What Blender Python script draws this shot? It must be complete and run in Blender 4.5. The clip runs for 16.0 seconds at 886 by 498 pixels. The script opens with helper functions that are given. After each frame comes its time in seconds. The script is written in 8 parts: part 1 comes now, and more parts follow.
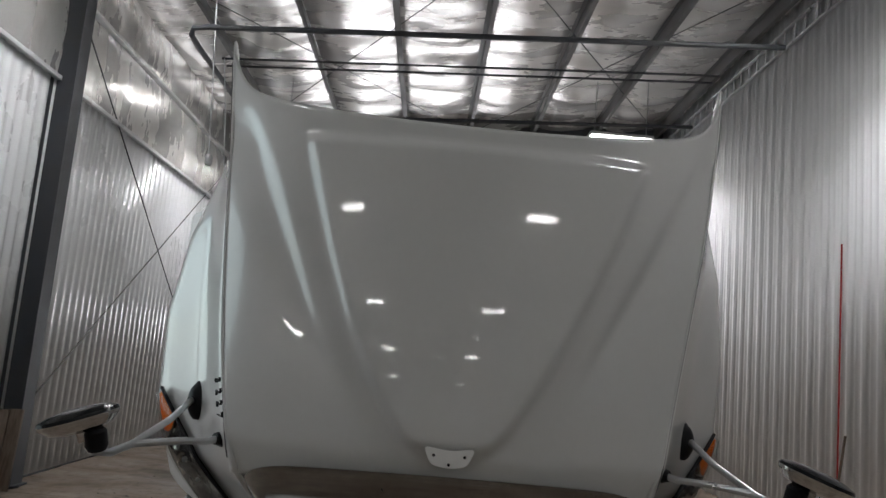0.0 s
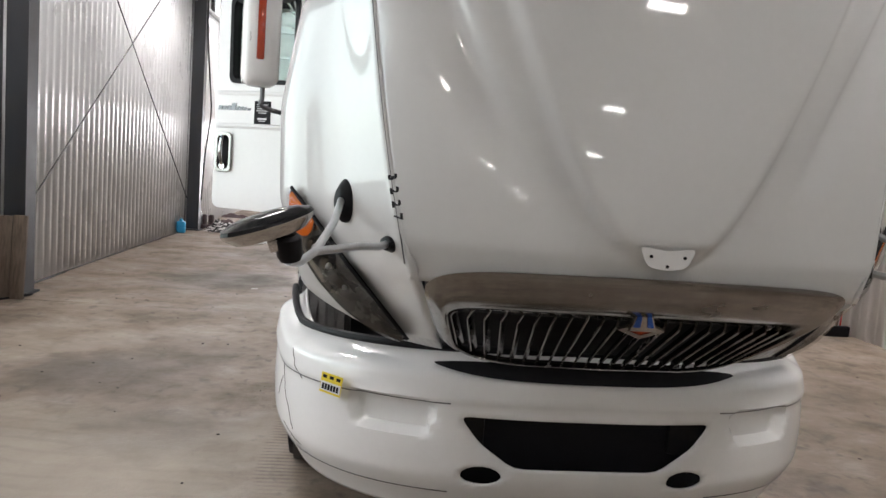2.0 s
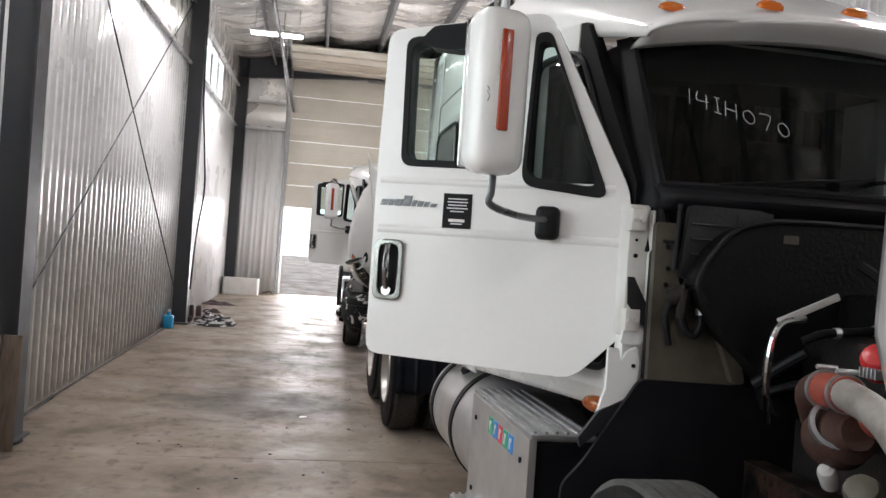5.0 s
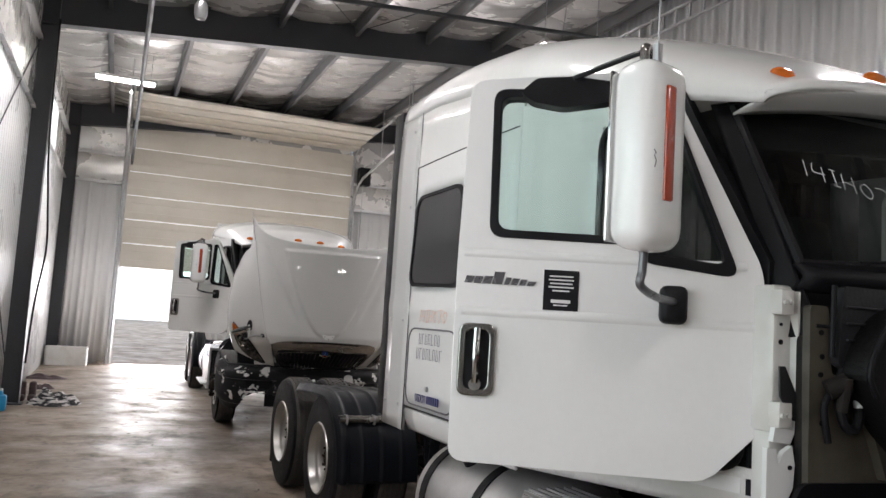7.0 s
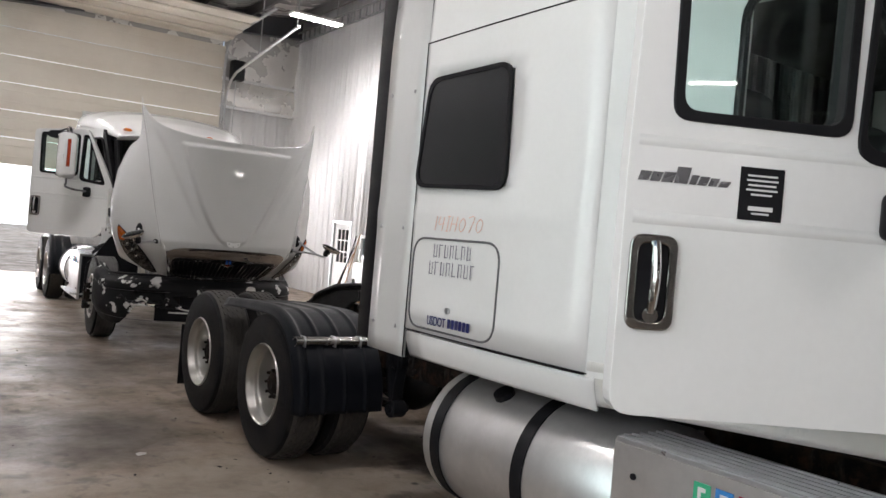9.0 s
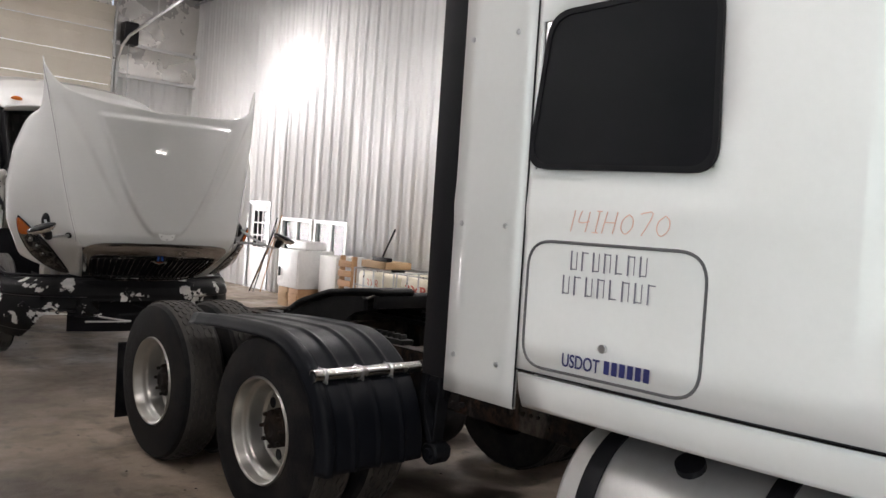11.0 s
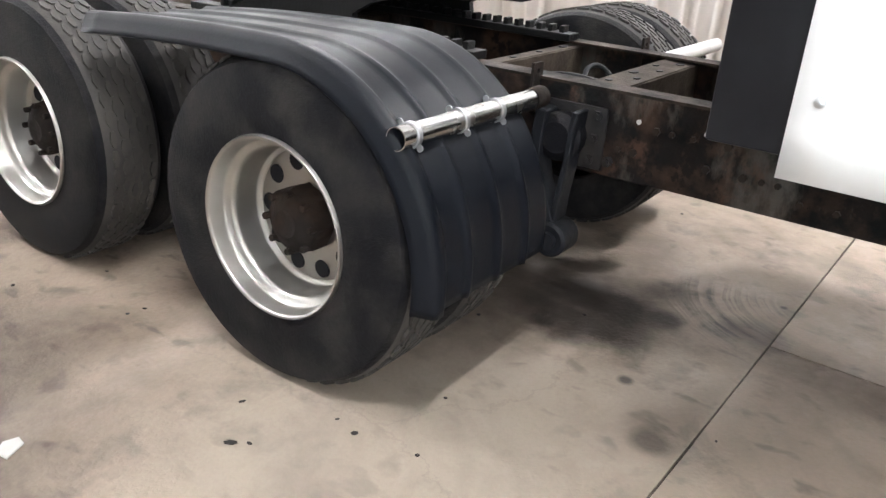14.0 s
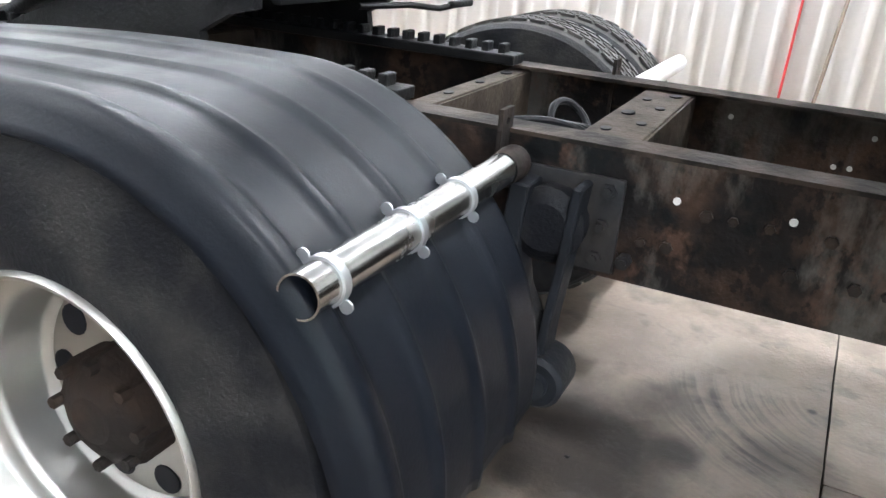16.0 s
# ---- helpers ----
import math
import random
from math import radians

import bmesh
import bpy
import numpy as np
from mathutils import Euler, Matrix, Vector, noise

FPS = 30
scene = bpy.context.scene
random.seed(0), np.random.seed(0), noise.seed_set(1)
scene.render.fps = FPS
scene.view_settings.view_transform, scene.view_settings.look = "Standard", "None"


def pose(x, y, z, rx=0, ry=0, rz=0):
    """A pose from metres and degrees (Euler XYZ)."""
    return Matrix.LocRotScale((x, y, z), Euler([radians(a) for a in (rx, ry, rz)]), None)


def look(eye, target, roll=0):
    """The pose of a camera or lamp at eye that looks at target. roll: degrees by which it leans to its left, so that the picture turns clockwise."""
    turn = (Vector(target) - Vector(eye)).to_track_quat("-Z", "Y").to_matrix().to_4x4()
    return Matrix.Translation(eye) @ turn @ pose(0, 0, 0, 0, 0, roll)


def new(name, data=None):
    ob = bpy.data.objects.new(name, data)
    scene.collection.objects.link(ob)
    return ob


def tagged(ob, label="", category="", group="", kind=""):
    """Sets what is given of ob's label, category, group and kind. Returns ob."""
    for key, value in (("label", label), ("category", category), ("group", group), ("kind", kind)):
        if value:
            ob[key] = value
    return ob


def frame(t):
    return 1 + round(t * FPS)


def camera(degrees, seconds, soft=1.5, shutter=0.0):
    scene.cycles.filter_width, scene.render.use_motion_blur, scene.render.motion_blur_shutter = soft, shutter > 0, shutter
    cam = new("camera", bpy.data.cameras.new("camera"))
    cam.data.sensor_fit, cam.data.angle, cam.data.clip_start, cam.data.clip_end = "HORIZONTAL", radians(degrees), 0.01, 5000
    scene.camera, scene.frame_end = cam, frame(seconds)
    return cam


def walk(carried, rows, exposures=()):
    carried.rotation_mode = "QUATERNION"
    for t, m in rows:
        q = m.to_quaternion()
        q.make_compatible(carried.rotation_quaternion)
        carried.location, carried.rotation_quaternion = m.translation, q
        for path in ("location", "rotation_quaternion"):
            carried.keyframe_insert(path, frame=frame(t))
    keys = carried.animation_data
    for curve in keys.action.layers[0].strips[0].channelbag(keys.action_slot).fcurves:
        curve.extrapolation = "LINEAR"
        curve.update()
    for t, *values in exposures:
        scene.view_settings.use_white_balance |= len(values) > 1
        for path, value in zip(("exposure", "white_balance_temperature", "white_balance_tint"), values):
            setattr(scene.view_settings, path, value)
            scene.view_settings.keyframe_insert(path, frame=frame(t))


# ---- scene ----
cam = camera(58.2, 16.0)
PATH = [
    (0, (0.485, 0.599, 1.619), (0.506, 2.577, 1.909), 5.0),
    (0.5, (0.299, 0.583, 1.585), (0.324, 2.56, 1.891), 4.7),
    (1, (0.151, 0.566, 1.575), (0.179, 2.563, 1.679), 4.4),
    (1.5, (-0.048, 0.741, 1.538), (-0.009, 2.741, 1.56), 4.2),
    (2, (-0.256, 1.023, 1.54), (-0.075, 3.005, 1.341), 4.1),
    (2.5, (-0.498, 1.285, 1.541), (-0.315, 3.266, 1.333), 4.1),
    (3, (-0.724, 1.581, 1.55), (-0.32, 3.529, 1.351), 4.6),
    (3.5, (-0.905, 1.979, 1.557), (-0.547, 3.937, 1.358), 4.5),
    (4, (-1.142, 2.296, 1.552), (-0.915, 4.273, 1.347), 4.1),
    (4.5, (-1.357, 2.631, 1.633), (-1.153, 4.612, 1.458), 3.7),
    (5, (-1.565, 2.973, 1.672), (-1.25, 4.948, 1.661), 4.2),
    (5.2, (-1.645, 3.069, 1.679), (-1.288, 5.035, 1.756), 4.6),
    (7.3, (-2.616, 3.885, 1.701), (-1.711, 5.656, 1.911), 4.4),
    (7.5, (-2.71, 3.98, 1.703), (-1.7, 5.691, 1.931), 4.9),
    (8, (-2.844, 4.224, 1.643), (-1.784, 5.906, 1.854), 4.9),
    (8.5, (-2.88, 4.568, 1.635), (-1.792, 6.246, 1.604), 4.6),
    (8.7, (-2.904, 4.692, 1.614), (-1.812, 6.367, 1.584), 4.9),
    (10.8, (-2.938, 6.294, 1.682), (-1.669, 7.838, 1.613), 3.7),
    (11, (-2.927, 6.442, 1.656), (-1.599, 7.936, 1.587), 4.0),
    (11.5, (-2.87, 6.86, 1.619), (-1.452, 8.26, 1.449), 4.2),
    (12, (-2.883, 7.226, 1.548), (-1.455, 8.537, 1.055), 4.2),
    (12.5, (-2.837, 7.553, 1.494), (-1.397, 8.841, 0.976), 4.0),
    (13, (-2.608, 7.933, 1.476), (-1.122, 9.165, 0.954), 4.1),
    (13.5, (-2.461, 8.226, 1.441), (-0.917, 9.364, 0.876), 4.4),
    (14, (-2.309, 8.451, 1.414), (-0.816, 9.515, 0.615), 4.3),
    (14.5, (-2.04, 8.671, 1.385), (-0.544, 9.731, 0.587), 4.2),
    (15, (-1.789, 8.878, 1.344), (-0.146, 9.715, 0.569), 5.0),
    (15.5, (-1.636, 9.05, 1.331), (0.025, 9.861, 0.567), 5.0),
    (16, (-1.537, 9.145, 1.3), (0.131, 9.945, 0.54), 4.9),
]
EXPOSURE = [(0, -1.0, 6370, 9), (1.0, -0.82, 6400, 10), (1.5, -0.4, 6620, 12), (2.0, 0.15, 6620, 12), (2.5, 0.2, 6620, 12), (3.5, -0.2, 6620, 12), (4.5, 0.1, 6620, 12), (5, -0.1, 6620, 12), (8, -0.25, 6620, 12), (11, -0.18, 6720, 12), (11.5, 0.05, 6720, 12), (12, 0.65, 6720, 11), (12.5, 0.97, 6620, 12), (13, 1.1, 6620, 12), (13.5, 1.15, 6620, 12), (14, 1.65, 6350, 9), (14.5, 1.9, 6250, 9), (15, 2.0, 6150, 8), (16, 2.05, 5950, 6)]
walk(cam, [(t, look(eye, target, roll)) for t, eye, target, roll in PATH],
     exposures=EXPOSURE)

# ---- world, sun, large lights ----
world = bpy.data.worlds.new("sky")
scene.world = world
world.use_nodes = True
wn = world.node_tree.nodes
sky = wn.new("ShaderNodeTexSky")
sky.sky_type, sky.sun_disc = "NISHITA", False
sky.sun_elevation, sky.sun_rotation = radians(48), radians(20)
world.node_tree.links.new(sky.outputs[0], wn["Background"].inputs[0])
wn["Background"].inputs[1].default_value = 0.15
sun = new("sun", bpy.data.lights.new("sun", "SUN"))
sun.data.energy, sun.data.angle, sun.data.color = 3.0, radians(0.6), (1, 0.95, 0.88)
sun.matrix_world = look((10, 60, 60), (0, 25, 0))

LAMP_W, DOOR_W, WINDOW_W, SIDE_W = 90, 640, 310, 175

# ---- materials ----
MATS = {}


def mat(name, color, rough=0.5, metal=0.0, color2=None, scale=4.0, amount=0.5, bump=0.0, bump_scale=60.0, coat=0.0,
        fine=0.15, fine_scale=40.0, alpha_noise=None, emit=None, transmission=0.0, rough_var=0.12, stretch=(1, 1, 1), coords="Object"):
    """A procedural surface: two scales of colour variation, roughness wear and fine relief."""
    m = bpy.data.materials.new(name)
    m.use_nodes = True
    nt = m.node_tree
    b = nt.nodes["Principled BSDF"]
    b.inputs["Roughness"].default_value, b.inputs["Metallic"].default_value = rough, metal
    b.inputs["Coat Weight"].default_value = coat
    b.inputs["Coat Roughness"].default_value = 0.035
    b.inputs["Transmission Weight"].default_value = transmission
    color2 = color2 or tuple(c * 0.75 for c in color)
    tc = nt.nodes.new("ShaderNodeTexCoord")
    mp = nt.nodes.new("ShaderNodeMapping")
    mp.inputs["Scale"].default_value = stretch
    nt.links.new(tc.outputs[coords], mp.inputs[0])

    def noise_tex(sc, detail, rgh=0.6):
        n = nt.nodes.new("ShaderNodeTexNoise")
        n.inputs["Scale"].default_value, n.inputs["Detail"].default_value, n.inputs["Roughness"].default_value = sc, detail, rgh
        nt.links.new(mp.outputs[0], n.inputs["Vector"])
        return n
    big = noise_tex(scale, 5)
    small = noise_tex(fine_scale, 3)
    ramp = nt.nodes.new("ShaderNodeMapRange")
    ramp.inputs[1].default_value, ramp.inputs[2].default_value = 0.42, 0.7
    ramp.inputs[4].default_value = amount
    nt.links.new(big.outputs[0], ramp.inputs[0])
    mix = nt.nodes.new("ShaderNodeMix")
    mix.data_type = "RGBA"
    mix.inputs[6].default_value, mix.inputs[7].default_value = (*color, 1), (*color2, 1)
    nt.links.new(ramp.outputs[0], mix.inputs[0])
    mix2 = nt.nodes.new("ShaderNodeMix")
    mix2.data_type, mix2.blend_type = "RGBA", "MULTIPLY"
    mix2.inputs[0].default_value = fine
    nt.links.new(mix.outputs[2], mix2.inputs[6])
    nt.links.new(small.outputs[0], mix2.inputs[7])
    nt.links.new(mix2.outputs[2], b.inputs["Base Color"])
    if rough_var:
        rr = nt.nodes.new("ShaderNodeMapRange")
        rr.inputs[1].default_value, rr.inputs[2].default_value = 0.3, 0.7
        rr.inputs[3].default_value, rr.inputs[4].default_value = max(0.02, rough - rough_var), min(1, rough + rough_var)
        nt.links.new(big.outputs[0], rr.inputs[0])
        nt.links.new(rr.outputs[0], b.inputs["Roughness"])
    if bump:
        bp = nt.nodes.new("ShaderNodeBump")
        bp.inputs["Strength"].default_value, bp.inputs["Distance"].default_value = bump, 0.01
        bn = noise_tex(bump_scale, 4)
        nt.links.new(bn.outputs[0], bp.inputs["Height"])
        nt.links.new(bp.outputs[0], b.inputs["Normal"])
    if emit:
        b.inputs["Emission Color"].default_value, b.inputs["Emission Strength"].default_value = (*emit[0], 1), emit[1]
    MATS[name] = m
    return m


white_paint = mat("white_paint", (0.80, 0.81, 0.80), 0.22, 0, (0.72, 0.73, 0.71), 1.6, 0.4, coat=0.5, fine=0.05, rough_var=0.05)
# the truck's white taken down, so the hood's dimmer light is in the colour
dimmed_white_paint = mat("dimmed_white_paint", (0.60, 0.61, 0.60), 0.30, 0, (0.56, 0.57, 0.555), 1.3, 0.4, coat=1.0, fine=0.05, rough_var=0)
dirty_paint = mat("dirty_white_paint", (0.74, 0.74, 0.72), 0.3, 0, (0.55, 0.53, 0.48), 5, 0.6, coat=0.3, fine=0.15, rough_var=0.1)
wall_paint = mat("wall_paint", (0.76, 0.77, 0.775), 0.3, 0, (0.66, 0.67, 0.665), 0.7, 0.5, coat=0.5, fine=0.1, bump=0.05, bump_scale=2.5)
east_paint = mat("partition_paint", (0.89, 0.895, 0.90), 0.5, 0, (0.84, 0.84, 0.835), 0.7, 0.5, coat=0.08, fine=0.08)
door_panel_paint = mat("aged_panel_paint", (0.70, 0.66, 0.58), 0.42, 0, (0.60, 0.55, 0.47), 0.8, 0.6, fine=0.1)
vinyl = mat("insulation_vinyl", (0.80, 0.79, 0.77), 0.27, 0.5, (0.60, 0.58, 0.55), 0.9, 0.6, bump=0.9, bump_scale=2.6, stretch=(1, 2.4, 1))
steel_dark = mat("painted_steel", (0.045, 0.05, 0.06), 0.5, 0, (0.07, 0.065, 0.06), 3, 0.5, bump=0.1)
purlin_paint = mat("purlin_paint", (0.10, 0.10, 0.105), 0.55, 0, (0.16, 0.15, 0.14), 2, 0.5)
galv = mat("galvanised", (0.55, 0.56, 0.57), 0.38, 0.9, (0.42, 0.43, 0.44), 6, 0.6)
chrome = mat("chrome", (0.75, 0.75, 0.75), 0.09, 1, (0.55, 0.53, 0.50), 6, 0.4, fine=0.1, rough_var=0.05)
stainless = mat("brushed_stainless", (0.50, 0.49, 0.47), 0.24, 1, (0.40, 0.385, 0.365), 9, 0.6, fine=0.2, rough_var=0.08)
chrome_worn = mat("worn_chrome", (0.44, 0.43, 0.42), 0.17, 1, (0.30, 0.27, 0.24), 7, 0.8, fine=0.35, rough_var=0.14)
alu = mat("polished_aluminium", (0.44, 0.43, 0.405), 0.34, 1.0, (0.38, 0.365, 0.335), 5, 0.6, fine=0.12, rough_var=0.06, bump=0.02)
alu_brushed = mat("brushed_aluminium", (0.72, 0.72, 0.715), 0.38, 0.85, (0.58, 0.58, 0.57), 5, 0.6, fine=0.2, rough_var=0.1)
black_plastic = mat("black_plastic", (0.006, 0.006, 0.0075), 0.46, 0, (0.011, 0.0115, 0.0135), 5, 0.6, bump=0.1, bump_scale=300)
fender_plastic = mat("fender_plastic", (0.0034, 0.0044, 0.0068), 0.45, 0, (0.0075, 0.0091, 0.0125), 3.5, 0.6, bump=0.08, bump_scale=120)
rubber = mat("tyre_rubber", (0.007, 0.0072, 0.009), 0.62, 0, (0.040, 0.037, 0.034), 6.5, 0.8, fine=0.5, fine_scale=70, bump=0.3, bump_scale=110)
rubber_dusty = mat("dusty_tread", (0.10, 0.097, 0.093), 0.8, 0, (0.055, 0.053, 0.05), 7, 0.7, bump=0.2, bump_scale=120)
rubber_worn = mat("worn_tread", (0.022, 0.020, 0.018), 0.7, 0, (0.060, 0.053, 0.045), 6, 0.8, bump=0.2, bump_scale=120)
rust = mat("rusty_steel", (0.016, 0.013, 0.0115), 0.75, 0.1, (0.040, 0.026, 0.019), 9, 0.9, fine=0.4, bump=0.4, bump_scale=40)
frame_steel = mat("rusty_frame_steel", (0.0045, 0.0048, 0.0052), 0.6, 0.1, (0.050, 0.029, 0.020), 4.5, 0.9, fine=0.5, fine_scale=28, bump=0.5, bump_scale=28)
# scale and dust over the rust: dark scabs, pale grey bloom and drips
rail_nt = frame_steel.node_tree
_b = rail_nt.nodes["Principled BSDF"]
for _k, (_sc, _det, _lo, _hi, _amt, _col) in enumerate(((11.0, 6, 0.52, 0.56, 0.85, (0.006, 0.005, 0.005)), (3.1, 7, 0.53, 0.62, 0.55, (0.085, 0.078, 0.068)), (7.0, 8, 0.56, 0.64, 0.6, (0.062, 0.034, 0.023)))):
    _n = rail_nt.nodes.new("ShaderNodeTexNoise")
    _n.inputs["Scale"].default_value, _n.inputs["Detail"].default_value, _n.inputs["Roughness"].default_value = _sc, _det, 0.68
    _m2 = rail_nt.nodes.new("ShaderNodeMapping")
    _m2.inputs["Location"].default_value = (3.1 * _k, 1.7 * _k, 0.4)
    _m2.inputs["Scale"].default_value = (1, 1, 0.45 if _k == 1 else 0.8)
    rail_nt.links.new(rail_nt.nodes["Texture Coordinate"].outputs["Object"], _m2.inputs[0])
    rail_nt.links.new(_m2.outputs[0], _n.inputs["Vector"])
    _r = rail_nt.nodes.new("ShaderNodeMapRange")
    _r.inputs[1].default_value, _r.inputs[2].default_value, _r.inputs[4].default_value = _lo, _hi, _amt
    rail_nt.links.new(_n.outputs[0], _r.inputs[0])
    _x = rail_nt.nodes.new("ShaderNodeMix")
    _x.data_type = "RGBA"
    _x.inputs[7].default_value = (*_col, 1)
    rail_nt.links.new(_r.outputs[0], _x.inputs[0])
    rail_nt.links.new(_b.inputs["Base Color"].links[0].from_socket, _x.inputs[6])
    rail_nt.links.new(_x.outputs[2], _b.inputs["Base Color"])
frame_top = mat("worn_frame_flange", (0.040, 0.029, 0.022), 0.6, 0.2, (0.008, 0.007, 0.006), 8, 0.9, fine=0.4, bump=0.3, bump_scale=50)
grime = mat("greasy_steel", (0.013, 0.013, 0.014), 0.55, 0.2, (0.035, 0.029, 0.025), 6, 0.8, bump=0.3, bump_scale=40)
# amber darkened in its colour for the side marker, which sits in shade
shaded_amber = mat("shaded_amber_lens", (0.28, 0.075, 0.018), 0.25, 0, (0.20, 0.05, 0.012), 20, 0.5, coat=0.4)
amber = mat("amber_lens", (0.66, 0.15, 0.015), 0.15, 0, (0.7, 0.16, 0.01), 30, 0.5, coat=0.6)
red_lens = mat("red_amber_lens", (0.42, 0.055, 0.02), 0.18, 0, (0.34, 0.04, 0.015), 30, 0.5, coat=0.5)
red_paint = mat("red_paint", (0.42, 0.022, 0.025), 0.35)
orange_boot = mat("silicone_boot", (0.34, 0.065, 0.04), 0.5, 0, (0.12, 0.045, 0.035), 11, 0.9, fine=0.3)
blue_plastic = mat("blue_plastic", (0.02, 0.33, 0.62), 0.35)
wood = mat("pallet_wood", (0.42, 0.24, 0.12), 0.7, 0, (0.30, 0.17, 0.09), 6, 0.7, bump=0.3, stretch=(1, 1, 6))
old_wood = mat("weathered_wood", (0.16, 0.12, 0.09), 0.8, 0, (0.08, 0.06, 0.045), 7, 0.8, bump=0.4, stretch=(6, 6, 0.6))
cloth = mat("dark_cloth", (0.06, 0.04, 0.045), 0.9, 0, (0.12, 0.08, 0.08), 12, 0.7)
seat_cloth = mat("seat_cloth", (0.03, 0.031, 0.034), 0.85)
appliance = mat("appliance_white", (0.78, 0.78, 0.77), 0.3)
cardboard = mat("cardboard", (0.38, 0.25, 0.14), 0.8)
yellow = mat("yellow_vinyl", (0.80, 0.62, 0.02), 0.4)
ink = mat("black_ink", (0.012, 0.012, 0.014), 0.5)
faint_navy = mat("faint_print", (0.17, 0.17, 0.21), 0.5)
navy = mat("navy_ink", (0.02, 0.025, 0.12), 0.45)
pale_ink = mat("pale_print", (0.7, 0.7, 0.7), 0.5)
chalk = mat("chalk", (0.52, 0.54, 0.55), 0.9)
crayon = mat("orange_crayon", (0.82, 0.52, 0.42), 0.8)
seal_grey = mat("seal_grey", (0.10, 0.10, 0.105), 0.5)
blue_enamel = mat("blue_enamel", (0.03, 0.10, 0.42), 0.3)
grey_badge = mat("grey_badge", (0.18, 0.18, 0.19), 0.3, 0.6)
steel_plate = mat("door_paint", (0.70, 0.70, 0.68), 0.4)
tote_plastic = mat("tote_plastic", (0.70, 0.66, 0.54), 0.35, 0, (0.60, 0.54, 0.40), 2, 0.7)
tote_pale = mat("pale_reservoir_plastic", (0.55, 0.53, 0.48), 0.45, 0, (0.38, 0.35, 0.30), 9, 0.8, fine=0.2)
beige_panel = mat("beige_inner_panel", (0.105, 0.094, 0.072), 0.42, 0, (0.03, 0.026, 0.02), 5, 0.9, fine=0.4, bump=0.2)
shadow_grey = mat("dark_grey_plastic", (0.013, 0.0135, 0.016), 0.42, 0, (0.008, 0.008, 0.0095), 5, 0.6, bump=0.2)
duct = mat("pale_dust", (0.48, 0.47, 0.45), 0.6)


def glass(name, tint, rough=0.02):
    m = bpy.data.materials.new(name)
    m.use_nodes = True
    nt = m.node_tree
    nt.nodes.remove(nt.nodes["Principled BSDF"])
    tr = nt.nodes.new("ShaderNodeBsdfTransparent")
    gl = nt.nodes.new("ShaderNodeBsdfGlossy")
    fr = nt.nodes.new("ShaderNodeFresnel")
    mx = nt.nodes.new("ShaderNodeMixShader")
    tr.inputs[0].default_value = (*tint, 1)
    gl.inputs["Roughness"].default_value = rough
    fr.inputs[0].default_value = 1.5
    nt.links.new(fr.outputs[0], mx.inputs[0])
    nt.links.new(tr.outputs[0], mx.inputs[1])
    nt.links.new(gl.outputs[0], mx.inputs[2])
    nt.links.new(mx.outputs[0], nt.nodes["Material Output"].inputs[0])
    return m


clear_glass = glass("clear_glass", (0.80, 0.88, 0.86))
tinted_glass = glass("tinted_glass", (0.30, 0.34, 0.33))
smoked = mat("smoked_lens_grey", (0.055, 0.052, 0.048), 0.25, 0.3, (0.11, 0.10, 0.09), 14, 0.8, coat=0.5, fine=0.3)
reflector_grey = mat("dull_reflector", (0.42, 0.41, 0.39), 0.22, 0.85, (0.20, 0.19, 0.18), 9, 0.8, fine=0.2, rough_var=0.1)
lens_glass = glass("lens_glass", (0.85, 0.85, 0.83))
dark_pane = mat("dark_pane", (0.008, 0.009, 0.010), 0.16, 0, (0.012, 0.012, 0.014), 3, 0.5, fine=0.02, rough_var=0.03)
dark_pane.node_tree.nodes["Principled BSDF"].inputs["Specular IOR Level"].default_value = 0.25
lamp_glow = mat("lamp_glow", (0.9, 0.9, 0.9), 0.5, emit=((1, 0.98, 0.95), 60.0))


for m_, sp in ((ink, 0.1), (black_plastic, 0.18), (fender_plastic, 0.15), (rubber, 0.1), (grime, 0.12), (frame_steel, 0.1), (frame_top, 0.12), (rust, 0.12)):
    m_.node_tree.nodes["Principled BSDF"].inputs["Specular IOR Level"].default_value = sp
# rust sits in patches with clear edges on the black frame
for m_, lo_, hi_ in ((frame_steel, 0.44, 0.60), (frame_top, 0.45, 0.58)):
    m_.node_tree.nodes["Map Range"].inputs[1].default_value, m_.node_tree.nodes["Map Range"].inputs[2].default_value = lo_, hi_


